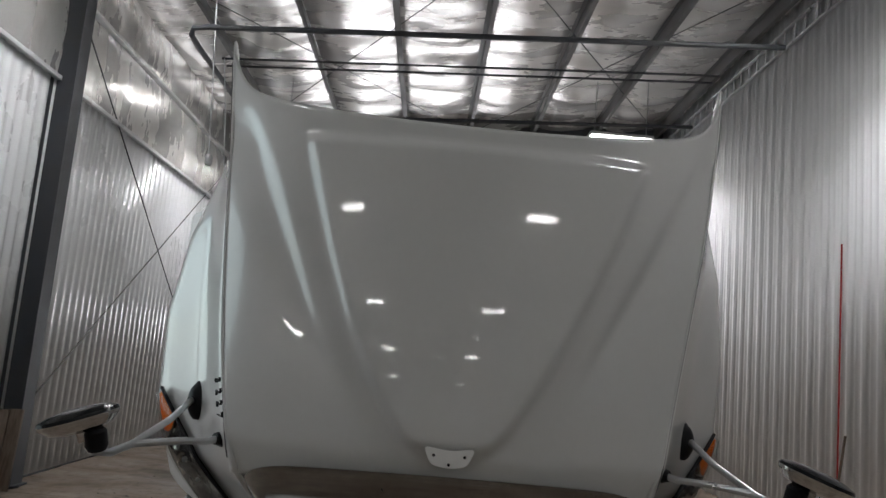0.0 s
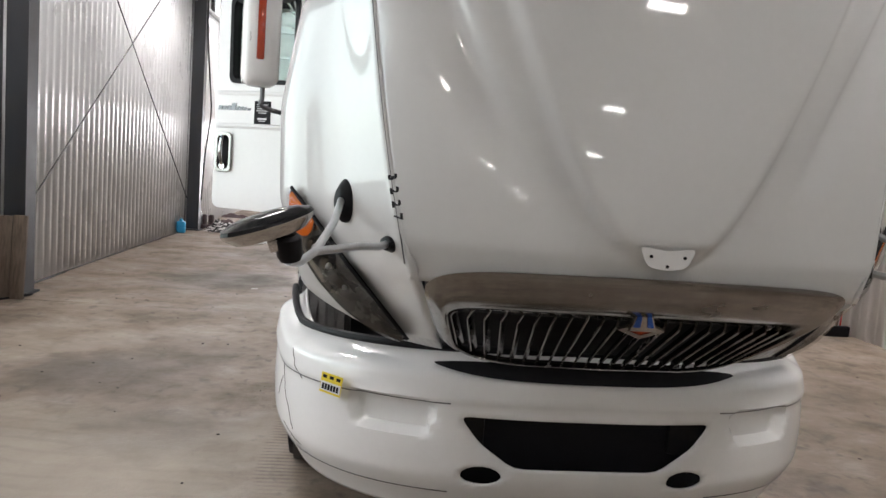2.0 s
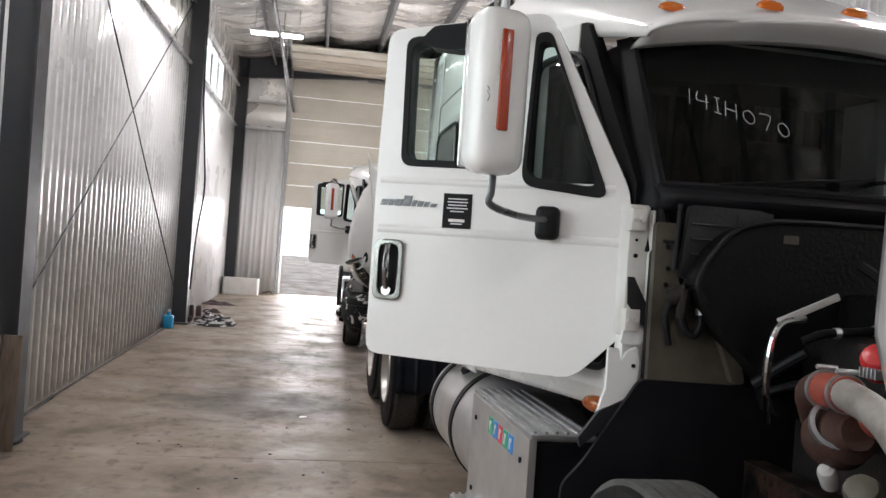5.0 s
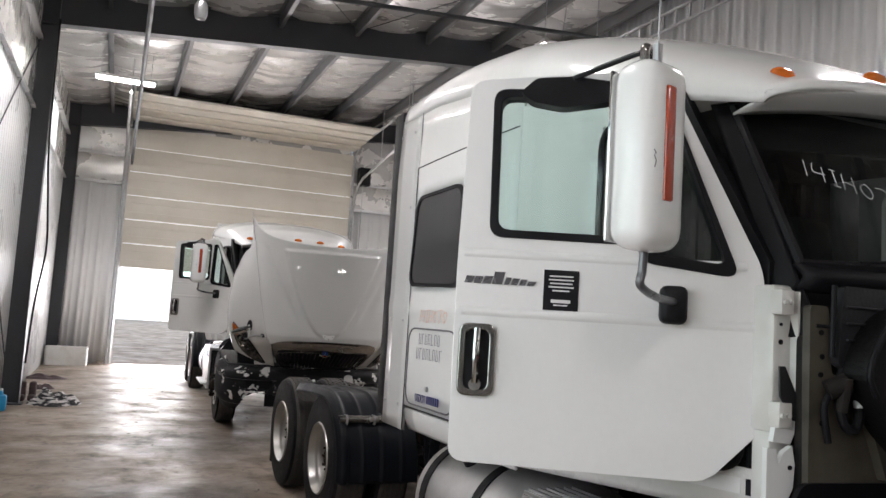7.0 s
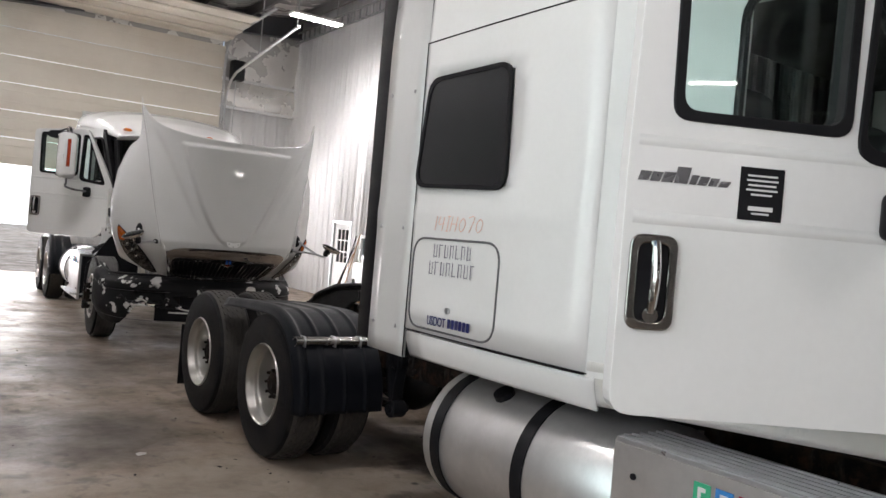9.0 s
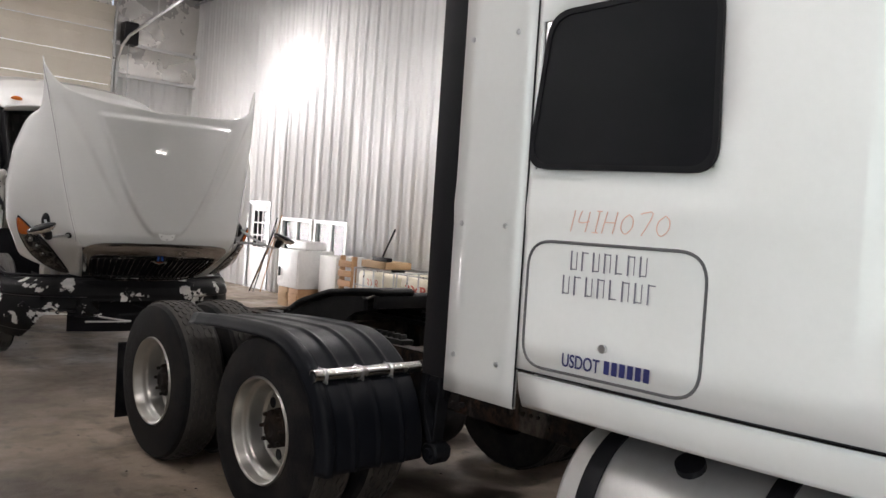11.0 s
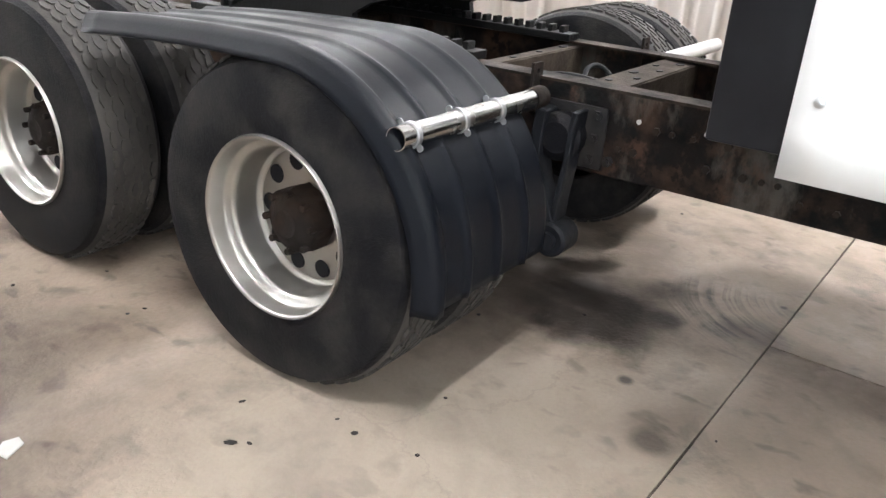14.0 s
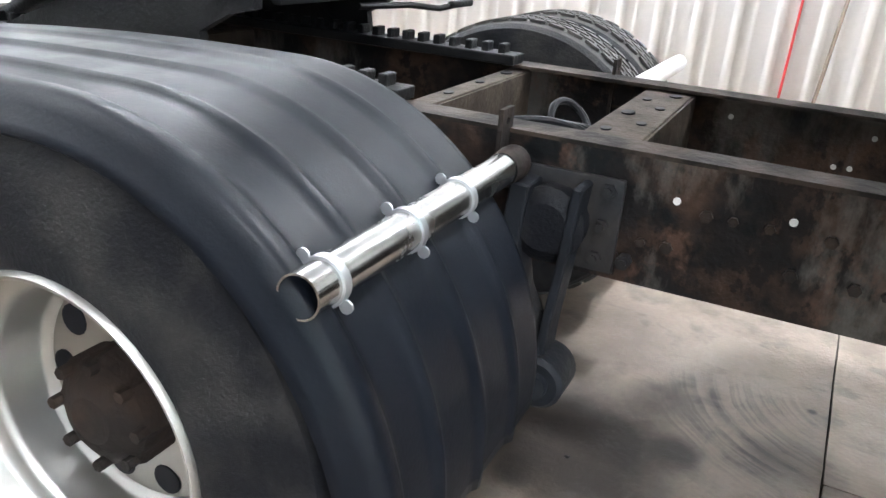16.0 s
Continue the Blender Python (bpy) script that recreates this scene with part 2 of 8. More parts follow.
def concrete():
    m = bpy.data.materials.new("concrete")
    m.use_nodes = True
    nt = m.node_tree
    b = nt.nodes["Principled BSDF"]
    tc = nt.nodes.new("ShaderNodeTexCoord")
    geo = nt.nodes.new("ShaderNodeNewGeometry")

    def tex(scale, detail, rough=0.62, dist=0.0):
        n = nt.nodes.new("ShaderNodeTexNoise")
        n.inputs["Scale"].default_value, n.inputs["Detail"].default_value = scale, detail
        n.inputs["Roughness"].default_value, n.inputs["Distortion"].default_value = rough, dist
        nt.links.new(geo.outputs["Position"], n.inputs["Vector"])
        return n

    def rng(src, a, c, lo, hi):
        r = nt.nodes.new("ShaderNodeMapRange")
        for i, v in enumerate((a, c, lo, hi)):
            r.inputs[i + 1].default_value = v
        nt.links.new(src, r.inputs[0])
        return r.outputs[0]

    def blend(fac, a, c, mode="MIX"):
        x = nt.nodes.new("ShaderNodeMix")
        x.data_type, x.blend_type = "RGBA", mode
        nt.links.new(fac, x.inputs[0])
        for k, v in ((6, a), (7, c)):
            if isinstance(v, tuple):
                x.inputs[k].default_value = (*v, 1)
            else:
                nt.links.new(v, x.inputs[k])
        return x.outputs[2]
    broad, mid, grit, spots = tex(0.45, 5, 0.6, 0.3), tex(1.6, 8, 0.66, 0.12), tex(55, 3), tex(4.2, 5, 0.6, 0.25)
    c = blend(rng(broad.outputs[0], 0.38, 0.66, 0, 1), (0.262, 0.210, 0.163), (0.150, 0.115, 0.084))
    c = blend(rng(mid.outputs[0], 0.50, 0.68, 0, 0.7), c, (0.080, 0.056, 0.038))
    c = blend(rng(mid.outputs[0], 0.30, 0.44, 0.45, 0), c, (0.34, 0.29, 0.24))
    c = blend(rng(spots.outputs[0], 0.55, 0.70, 0, 0.7), c, (0.05, 0.038, 0.029))
    # small dark drips, a little longer along the hall
    mpd = nt.nodes.new("ShaderNodeMapping")
    mpd.inputs["Scale"].default_value = (1.0, 0.6, 1.0)
    nt.links.new(geo.outputs["Position"], mpd.inputs[0])
    drip = tex(10.0, 3, 0.5, 0.3)
    nt.links.new(mpd.outputs[0], drip.inputs["Vector"])
    c = blend(rng(drip.outputs[0], 0.59, 0.70, 0, 0.6), c, (0.038, 0.027, 0.02))
    c = blend(rng(grit.outputs[0], 0.35, 0.75, 0, 0.22), c, (0.09, 0.075, 0.062))
    # paler stretches of slab: concrete tone by the drive wheels, elsewhere light painted onto the floor
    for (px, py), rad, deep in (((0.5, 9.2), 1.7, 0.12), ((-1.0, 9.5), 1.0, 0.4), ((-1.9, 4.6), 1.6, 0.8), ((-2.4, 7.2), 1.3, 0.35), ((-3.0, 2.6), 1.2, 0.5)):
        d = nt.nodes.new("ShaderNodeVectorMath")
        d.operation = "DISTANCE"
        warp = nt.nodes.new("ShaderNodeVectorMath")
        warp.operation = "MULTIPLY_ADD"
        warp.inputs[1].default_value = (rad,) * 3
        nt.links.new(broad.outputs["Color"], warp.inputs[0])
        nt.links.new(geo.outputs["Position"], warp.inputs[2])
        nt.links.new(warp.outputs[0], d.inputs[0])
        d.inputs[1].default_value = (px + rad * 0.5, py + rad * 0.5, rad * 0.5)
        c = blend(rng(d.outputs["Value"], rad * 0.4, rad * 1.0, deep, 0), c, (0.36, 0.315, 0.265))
    # oil-dark patches where engines have dripped; the wide ones under the chassis also paint in its shade
    for (px, py), rad, deep in (((0.30, 9.56), 0.36, 1.0), ((0.20, 9.50), 0.24, 0.95), ((0.34, 9.66), 0.22, 0.9), ((0.09, 9.66), 0.06, 1.0), ((0.33, 9.70), 0.09, 0.95), ((0.42, 9.32), 0.08, 0.9), ((0.36, 9.95), 0.6, 0.8), ((0.66, 9.42), 0.14, 0.6), ((0.90, 9.75), 0.45, 0.45), ((-0.35, 9.05), 0.08, 0.6), ((0.87, 9.0), 0.02, 1.0), ((-0.09, 9.25), 0.035, 0.9), ((0.55, 9.02), 0.16, 0.55), ((-1.3, 13.6), 1.5, 0.6), ((-2.0, 6.4), 0.8, 0.45), ((-0.1, 10.3), 0.5, 0.5), ((0.1, 9.67), 0.08, 0.9), ((0.42, 9.32), 0.10, 0.8), ((-1.6, 7.2), 0.7, 0.3),
                               ((-1.4, 5.4), 0.6, 0.35), ((0.4, 13.2), 0.9, 0.5), ((-2.0, 10.9), 1.1, 0.65), ((-2.2, 6.6), 0.5, 0.4)):
        d = nt.nodes.new("ShaderNodeVectorMath")
        d.operation = "DISTANCE"
        warp = nt.nodes.new("ShaderNodeVectorMath")
        warp.operation = "MULTIPLY_ADD"
        warp.inputs[1].default_value = (rad * 0.8,) * 3
        nt.links.new(spots.outputs["Color"], warp.inputs[0])
        nt.links.new(geo.outputs["Position"], warp.inputs[2])
        nt.links.new(warp.outputs[0], d.inputs[0])
        d.inputs[1].default_value = (px + rad * 0.4, py + rad * 0.4, rad * 0.4)
        c = blend(rng(d.outputs["Value"], rad * 0.45, rad * 1.0, deep, 0), c, (0.026, 0.020, 0.016))
    # swirling tyre scuffs
    wv = nt.nodes.new("ShaderNodeTexWave")
    wv.wave_type, wv.rings_direction = "RINGS", "Z"
    wv.inputs["Scale"].default_value, wv.inputs["Distortion"].default_value, wv.inputs["Detail"].default_value = 2.2, 3.0, 3.0
    mpw = nt.nodes.new("ShaderNodeMapping")
    mpw.inputs["Location"].default_value = (1.2, -9.9, 0)
    nt.links.new(geo.outputs["Position"], mpw.inputs[0])
    nt.links.new(mpw.outputs[0], wv.inputs["Vector"])
    sw = nt.nodes.new("ShaderNodeMath")
    sw.operation = "MULTIPLY"
    nt.links.new(rng(wv.outputs["Fac"], 0.66, 0.98, 0, 0.2), sw.inputs[0])
    nt.links.new(rng(broad.outputs[0], 0.42, 0.6, 0, 1), sw.inputs[1])
    c = blend(sw.outputs[0], c, (0.13, 0.105, 0.085))
    # curved scuffs of a turning tyre beside the drive wheels
    flat = nt.nodes.new("ShaderNodeVectorMath")
    flat.operation = "MULTIPLY_ADD"
    flat.inputs[1].default_value = (0.10, 0.10, 0)
    nt.links.new(mid.outputs["Color"], flat.inputs[0])
    nt.links.new(geo.outputs["Position"], flat.inputs[2])
    rad_d = nt.nodes.new("ShaderNodeVectorMath")
    rad_d.operation = "DISTANCE"
    nt.links.new(flat.outputs[0], rad_d.inputs[0])
    rad_d.inputs[1].default_value = (1.02, 8.88, 0)
    sk = nt.nodes.new("ShaderNodeTexNoise")
    sk.noise_dimensions = "1D"
    sk.inputs["Scale"].default_value, sk.inputs["Detail"].default_value, sk.inputs["Roughness"].default_value = 8.0, 4.0, 0.75
    nt.links.new(rad_d.outputs["Value"], sk.inputs["W"])
    dm = nt.nodes.new("ShaderNodeVectorMath")
    dm.operation = "DISTANCE"
    nt.links.new(flat.outputs[0], dm.inputs[0])
    dm.inputs[1].default_value = (0.66, 9.22, 0)
    sm = nt.nodes.new("ShaderNodeMath")
    sm.operation = "MULTIPLY"
    nt.links.new(rng(sk.outputs[0], 0.44, 0.57, 0.05, 0.95), sm.inputs[0])
    nt.links.new(rng(dm.outputs["Value"], 0.16, 0.38, 1, 0), sm.inputs[1])
    worn = nt.nodes.new("ShaderNodeMath")
    worn.operation = "MULTIPLY"
    nt.links.new(sm.outputs[0], worn.inputs[0])
    nt.links.new(rng(spots.outputs[0], 0.40, 0.58, 0.15, 1), worn.inputs[1])
    c = blend(worn.outputs[0], c, (0.034, 0.028, 0.023))
    # faint prints of a tyre tread where the trucks rolled in
    xyz = nt.nodes.new("ShaderNodeSeparateXYZ")
    nt.links.new(flat.outputs[0], xyz.inputs[0])
    tw = nt.nodes.new("ShaderNodeTexWave")
    tw.wave_type, tw.bands_direction = "BANDS", "Y"
    tw.inputs["Scale"].default_value, tw.inputs["Distortion"].default_value, tw.inputs["Detail"].default_value = 7.0, 1.2, 2.0
    nt.links.new(geo.outputs["Position"], tw.inputs["Vector"])
    prints = rng(tw.outputs["Fac"], 0.55, 0.75, 0, 0.55)
    for src, a1, a2, a3, a4 in ((xyz.outputs[0], -0.71, -0.67, -0.45, -0.41), (xyz.outputs[1], 4.4, 4.9, 7.4, 8.3)):
        for lo, hi, v0, v1 in ((a1, a2, 0, 1), (a3, a4, 1, 0)):
            mu = nt.nodes.new("ShaderNodeMath")
            mu.operation = "MULTIPLY"
            nt.links.new(prints, mu.inputs[0])
            nt.links.new(rng(src, lo, hi, v0, v1), mu.inputs[1])
            prints = mu.outputs[0]
    mu = nt.nodes.new("ShaderNodeMath")
    mu.operation = "MULTIPLY"
    nt.links.new(prints, mu.inputs[0])
    nt.links.new(rng(mid.outputs[0], 0.40, 0.55, 0.2, 1), mu.inputs[1])
    c = blend(mu.outputs[0], c, (0.05, 0.04, 0.032))
    # hairline cracks
    vo = nt.nodes.new("ShaderNodeTexVoronoi")
    vo.feature = "DISTANCE_TO_EDGE"
    vo.inputs["Scale"].default_value = 0.42
    wob = nt.nodes.new("ShaderNodeVectorMath")
    wob.operation = "MULTIPLY_ADD"
    wob.inputs[1].default_value = (0.5, 0.5, 0.5)
    nt.links.new(mid.outputs["Color"], wob.inputs[0])
    nt.links.new(geo.outputs["Position"], wob.inputs[2])
    nt.links.new(wob.outputs[0], vo.inputs["Vector"])
    c = blend(rng(vo.outputs["Distance"], 0.0, 0.003, 0.22, 0), c, (0.10, 0.085, 0.07))
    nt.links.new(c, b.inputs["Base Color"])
    b.inputs["Specular IOR Level"].default_value = 0.38
    nt.links.new(rng(mid.outputs[0], 0.35, 0.65, 0.36, 0.66), b.inputs["Roughness"])
    bp = nt.nodes.new("ShaderNodeBump")
    bp.inputs["Strength"].default_value, bp.inputs["Distance"].default_value = 0.5, 0.010
    hsum = nt.nodes.new("ShaderNodeMath")
    hsum.operation = "MULTIPLY_ADD"
    hsum.inputs[1].default_value = 0.35
    nt.links.new(grit.outputs[0], hsum.inputs[0])
    nt.links.new(tex(6, 5).outputs[0], hsum.inputs[2])
    nt.links.new(hsum.outputs[0], bp.inputs["Height"])
    nt.links.new(bp.outputs[0], b.inputs["Normal"])
    return m


concrete_mat = concrete()

# ---- mesh helpers ----
I4 = Matrix.Identity(4)


def thing(name, label, category, m=I4, group="", kind=""):
    """An Empty that parents the parts of one thing."""
    e = new(name)
    e.empty_display_size = 0.1
    e.matrix_world = m
    return tagged(e, label, category, group, kind)


def part(name, bm, material, parent=None, label="", smooth=30):
    me = bpy.data.meshes.new(name)
    bmesh.ops.recalc_face_normals(bm, faces=bm.faces[:])
    if smooth:
        lim = radians(smooth)
        for f in bm.faces:
            f.smooth = True
        for e in bm.edges:
            if len(e.link_faces) == 2 and e.calc_face_angle(0) > lim:
                e.smooth = False
    bm.to_mesh(me)
    bm.free()
    for mm in (material if isinstance(material, (list, tuple)) else [material]):
        me.materials.append(mm)
    ob = new(name, me)
    if parent is not None:
        ob.parent = parent
    if label:
        ob["label"] = label
    return ob


def box(bm, size, at=(0, 0, 0), bevel=0.0, m=I4, seg=2):
    r = bmesh.ops.create_cube(bm, size=1, matrix=m @ Matrix.Translation(at) @ Matrix.Diagonal((*size, 1)))
    if bevel:
        es = {e for v in r["verts"] for e in v.link_edges}
        bmesh.ops.bevel(bm, geom=list(es), offset=bevel, segments=seg, affect="EDGES", profile=0.5, clamp_overlap=True)
    return bm


def cyl(bm, r, depth, m=I4, seg=24, r2=None):
    bmesh.ops.create_cone(bm, cap_ends=True, segments=seg, radius1=r, radius2=r if r2 is None else r2, depth=depth, matrix=m)
    return bm


def ALONG(p, q):
    """A pose at the middle of p and q with z along them."""
    p, q = Vector(p), Vector(q)
    return Matrix.Translation((p + q) / 2) @ (q - p).to_track_quat("Z", "Y").to_matrix().to_4x4()


def rod(bm, p, q, r, seg=10, r2=None):
    return cyl(bm, r, (Vector(q) - Vector(p)).length, ALONG(p, q), seg, r2)


def tube(bm, pts, r, seg=10, closed=False, smooth_n=0):
    """A round tube along points, smoothed by subdividing a Catmull-Rom curve."""
    pts = [Vector(p) for p in pts]
    if smooth_n:
        out = []
        for i in range(len(pts) - 1):
            p0, p1, p2, p3 = pts[max(i - 1, 0)], pts[i], pts[i + 1], pts[min(i + 2, len(pts) - 1)]
            for k in range(smooth_n):
                t = k / smooth_n
                out.append(0.5 * ((2 * p1) + (p2 - p0) * t + (2 * p0 - 5 * p1 + 4 * p2 - p3) * t * t + (3 * p1 - p0 - 3 * p2 + p3) * t ** 3))
        pts = out + [pts[-1]]
    n = len(pts)
    rings, up = [], None
    for i, p in enumerate(pts):
        d = (pts[min(i + 1, n - 1)] - pts[max(i - 1, 0)]).normalized()
        if up is None:
            up = d.orthogonal().normalized()
        up = (up - d * up.dot(d)).normalized()
        side = d.cross(up)
        rr = r(i / (n - 1)) if callable(r) else r
        rings.append([bm.verts.new(p + rr * (math.cos(a) * up + math.sin(a) * side)) for a in [2 * math.pi * k / seg for k in range(seg)]])
    for a, b in zip(rings, rings[1:]):
        for k in range(seg):
            bm.faces.new((a[k], a[(k + 1) % seg], b[(k + 1) % seg], b[k]))
    bm.faces.new(rings[0][::-1])
    bm.faces.new(rings[-1])
    return bm


def grid(bm, nu, nv, f, mi=0, flip=False):
    vs = [[bm.verts.new(f(i / nu, j / nv)) for j in range(nv + 1)] for i in range(nu + 1)]
    for i in range(nu):
        for j in range(nv):
            q = (vs[i][j], vs[i + 1][j], vs[i + 1][j + 1], vs[i][j + 1])
            fc = bm.faces.new(q[::-1] if flip else q)
            fc.material_index = mi
    return vs


def lathe(bm, profile, m=I4, seg=32, mi=None):
    """Turns (radius, height) round the local z of m."""
    rings = []
    for r, h in profile:
        rings.append([bm.verts.new(m @ Vector((r * math.cos(a), r * math.sin(a), h))) for a in [2 * math.pi * k / seg for k in range(seg)]] if r > 1e-5
                     else [bm.verts.new(m @ Vector((0, 0, h)))])
    for i, (a, b) in enumerate(zip(rings, rings[1:])):
        for k in range(seg):
            k2 = (k + 1) % seg
            q = [a[k % len(a)], a[k2 % len(a)], b[k2 % len(b)], b[k % len(b)]]
            q = list(dict.fromkeys(q))
            if len(q) > 2:
                fc = bm.faces.new(q)
                if mi:
                    fc.material_index = mi[i]
    return bm


def prism(bm, outline, depth, m=I4, bevel=0.0, holes=()):
    """A flat plate: the outline in local xy, depth along local z; holes are cut through it."""
    loops = [outline, *holes]
    edges, tops = [], []
    for lp in loops:
        vs = [bm.verts.new(m @ Vector((x, y, 0))) for x, y in lp]
        es = [bm.edges.new((vs[i], vs[(i + 1) % len(vs)])) for i in range(len(vs))]
        edges += es
    r = bmesh.ops.triangle_fill(bm, use_beauty=True, edges=edges)
    faces = [g for g in r["geom"] if isinstance(g, bmesh.types.BMFace)]
    ex = bmesh.ops.extrude_face_region(bm, geom=faces)
    vs = [g for g in ex["geom"] if isinstance(g, bmesh.types.BMVert)]
    d = (m.to_3x3() @ Vector((0, 0, 1))).normalized() * depth
    bmesh.ops.translate(bm, verts=vs, vec=d)
    return bm


def rounded(pts, r, n=5):
    """The outline with its corners rounded by r."""
    out = []
    k = len(pts)
    for i in range(k):
        p, a, b = Vector(pts[i]), Vector(pts[i - 1]), Vector(pts[(i + 1) % k])
        da, db = (a - p), (b - p)
        rr = min(r, da.length * 0.45, db.length * 0.45)
        s, e = p + da.normalized() * rr, p + db.normalized() * rr
        for j in range(n + 1):
            t = j / n
            out.append(tuple((1 - t) ** 2 * s + 2 * t * (1 - t) * p + t * t * e))
    return out


def inset(pts, d):
    """The outline moved inwards by d (convex outlines)."""
    c = sum((Vector(p) for p in pts), Vector((0, 0))) / len(pts)
    w = max(abs(p[0] - c.x) for p in pts)
    h = max(abs(p[1] - c.y) for p in pts)
    return [(c.x + (p[0] - c.x) * (1 - d / w), c.y + (p[1] - c.y) * (1 - d / h)) for p in pts]


def lettering(text, size, m, material, parent, name, label="", thick=0.0015, shear=0.0, bold=0.0, width=None):
    cu = bpy.data.curves.new("letters", "FONT")
    cu.body, cu.size, cu.extrude, cu.shear, cu.offset = text, size, thick, shear, bold
    cu.align_x = "LEFT"
    tmp = new("letters_tmp", cu)
    me = bpy.data.meshes.new_from_object(tmp.evaluated_get(bpy.context.evaluated_depsgraph_get()))
    bpy.data.objects.remove(tmp)
    if width:
        xs = [v.co.x for v in me.vertices]
        k = width / (max(xs) - min(xs))
        for v in me.vertices:
            v.co.x *= k
    me.name = name
    me.transform(m)
    me.materials.clear()
    me.materials.append(material)
    ob = new(name, me)
    ob.parent = parent
    if label:
        ob["label"] = label
    return ob


def smoothstep(a, b, x):
    t = min(1, max(0, (x - a) / (b - a)))
    return t * t * (3 - 2 * t)


def lerp_table(tab, x):
    if x <= tab[0][0]:
        return tab[0][1]
    for (a, fa), (b, fb) in zip(tab, tab[1:]):
        if x <= b:
            return fa + (fb - fa) * (x - a) / (b - a)
    return tab[-1][1]


# ---- the building ----
XL, XR, Y0, Y1 = -3.95, 5.2, -23.5, 25.0
ROOF = lambda x: 6.30 + 0.085 * (x - XL)
COLS = (-21.9, -14.1, -6.3, 1.5, 9.28, 17.08, 24.82)

floor_e = thing("floor", "worn tan concrete slab floor with dark stains and saw-cut joints", "floor", kind="structure")
bm = bmesh.new()
box(bm, (XR - XL + 0.4, Y1 - Y0 + 0.4, 0.1), ((XL + XR) / 2, (Y0 + Y1) / 2, -0.066))
part("subfloor", bm, rust, floor_e)
ys = (Y0 - 0.2, -14.3, -6.55, 1.2, 8.95, 16.7, 25.2)
xs = (XL - 0.2, 0.50, XR + 0.2)
edge_rng = random.Random(11)


def slab_outline(xa, xb, ya, yb, step=0.16):
    """A rectangle whose edges wander a few millimetres, like a spalled saw cut."""
    pts = []
    for (ax, ay), (bx, by) in (((xa, ya), (xb, ya)), ((xb, ya), (xb, yb)), ((xb, yb), (xa, yb)), ((xa, yb), (xa, ya))):
        n = max(2, int(math.hypot(bx - ax, by - ay) / step))
        for k in range(n):
            w = edge_rng.uniform(0.0, 0.0035) + (0.004 if edge_rng.random() < 0.12 else 0)
            x, y = ax + (bx - ax) * k / n, ay + (by - ay) * k / n
            pts.append((x + (w if x < (xa + xb) / 2 else -w), y + (w if y < (ya + yb) / 2 else -w)))
    return pts


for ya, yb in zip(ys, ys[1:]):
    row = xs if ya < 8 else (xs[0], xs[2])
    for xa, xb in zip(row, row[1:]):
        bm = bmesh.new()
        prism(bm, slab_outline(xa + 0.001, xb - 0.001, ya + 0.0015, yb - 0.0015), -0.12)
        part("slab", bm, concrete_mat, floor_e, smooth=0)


def corrugated(name, length, height, m, pitch=0.19, deep=0.022, minor=True, label="", holes=(), paint=None):
    """A sheet with upright ribs, in local x (along) and z (up), ribs towards -y; 20 mm thick body behind."""
    prof = []
    n = int(length / pitch) + 1
    for i in range(n):
        x0 = i * pitch
        if minor:
            for dx, d in ((0, 0), (0.055, 0), (0.085, deep), (0.135, deep), (0.165, 0)):
                prof.append((x0 + dx * pitch / 0.19, d))
        else:
            for dx, d in ((0, 0), (0.014, deep), (0.05, deep), (0.064, 0), (0.145, 0), (0.15, 0.003), (0.165, 0.003), (0.17, 0)):
                prof.append((x0 + dx, d))
    prof = [(min(x, length), d) for x, d in prof if x < length] + [(length, 0)]
    bm = bmesh.new()

    def strip(p, q, z0, z1):
        a = [bm.verts.new((p[0], -p[1], z0)), bm.verts.new((q[0], -q[1], z0)), bm.verts.new((q[0], -q[1], z1)), bm.verts.new((p[0], -p[1], z1))]
        bm.faces.new(a)
    for p, q in zip(prof, prof[1:]):
        if q[0] - p[0] < 1e-6:
            continue
        mid = (p[0] + q[0]) / 2
        spans = [(0, height)]
        for hx0, hx1, hz0, hz1 in holes:
            if hx0 < mid < hx1:
                spans = [s for a, b in spans for s in ((a, min(b, hz0)), (max(a, hz1), b)) if s[1] - s[0] > 1e-3]
        for a, b in spans:
            strip(p, q, a, b)
    bmesh.ops.remove_doubles(bm, verts=bm.verts[:], dist=0.0004)
    ob = part(name, bm, paint or wall_paint, None, smooth=12)
    so = ob.modifiers.new("thick", "SOLIDIFY")
    so.thickness, so.offset = 0.02, -1
    ob.matrix_world = m
    return tagged(ob, label, "wall", kind="structure")


LINER = 4.42
# extra opening in the west wall, out of view, added for side light
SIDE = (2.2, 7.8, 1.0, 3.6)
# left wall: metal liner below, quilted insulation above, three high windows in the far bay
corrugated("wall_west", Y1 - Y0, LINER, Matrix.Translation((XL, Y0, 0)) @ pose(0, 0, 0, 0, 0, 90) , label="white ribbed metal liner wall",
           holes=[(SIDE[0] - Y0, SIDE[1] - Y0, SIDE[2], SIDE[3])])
WIN = (18.4, 21.5, 4.47, 5.36)
bm = bmesh.new()


def wall_band(y0, y1, z0, z1):
    n = max(2, int((y1 - y0) * 5))
    grid(bm, n, 12, lambda u, v: Vector((XL + 0.06 * abs(math.sin(math.pi * v)) ** 0.6 * (0.8 + 0.25 * noise.noise(((y0 + u * (y1 - y0)) * 0.9, z0, 3)))
                                        + 0.02 * noise.noise(((y0 + u * (y1 - y0)) * 2.5, (z0 + v * (z1 - z0)) * 5, 1)), y0 + u * (y1 - y0), z0 + v * (z1 - z0))))


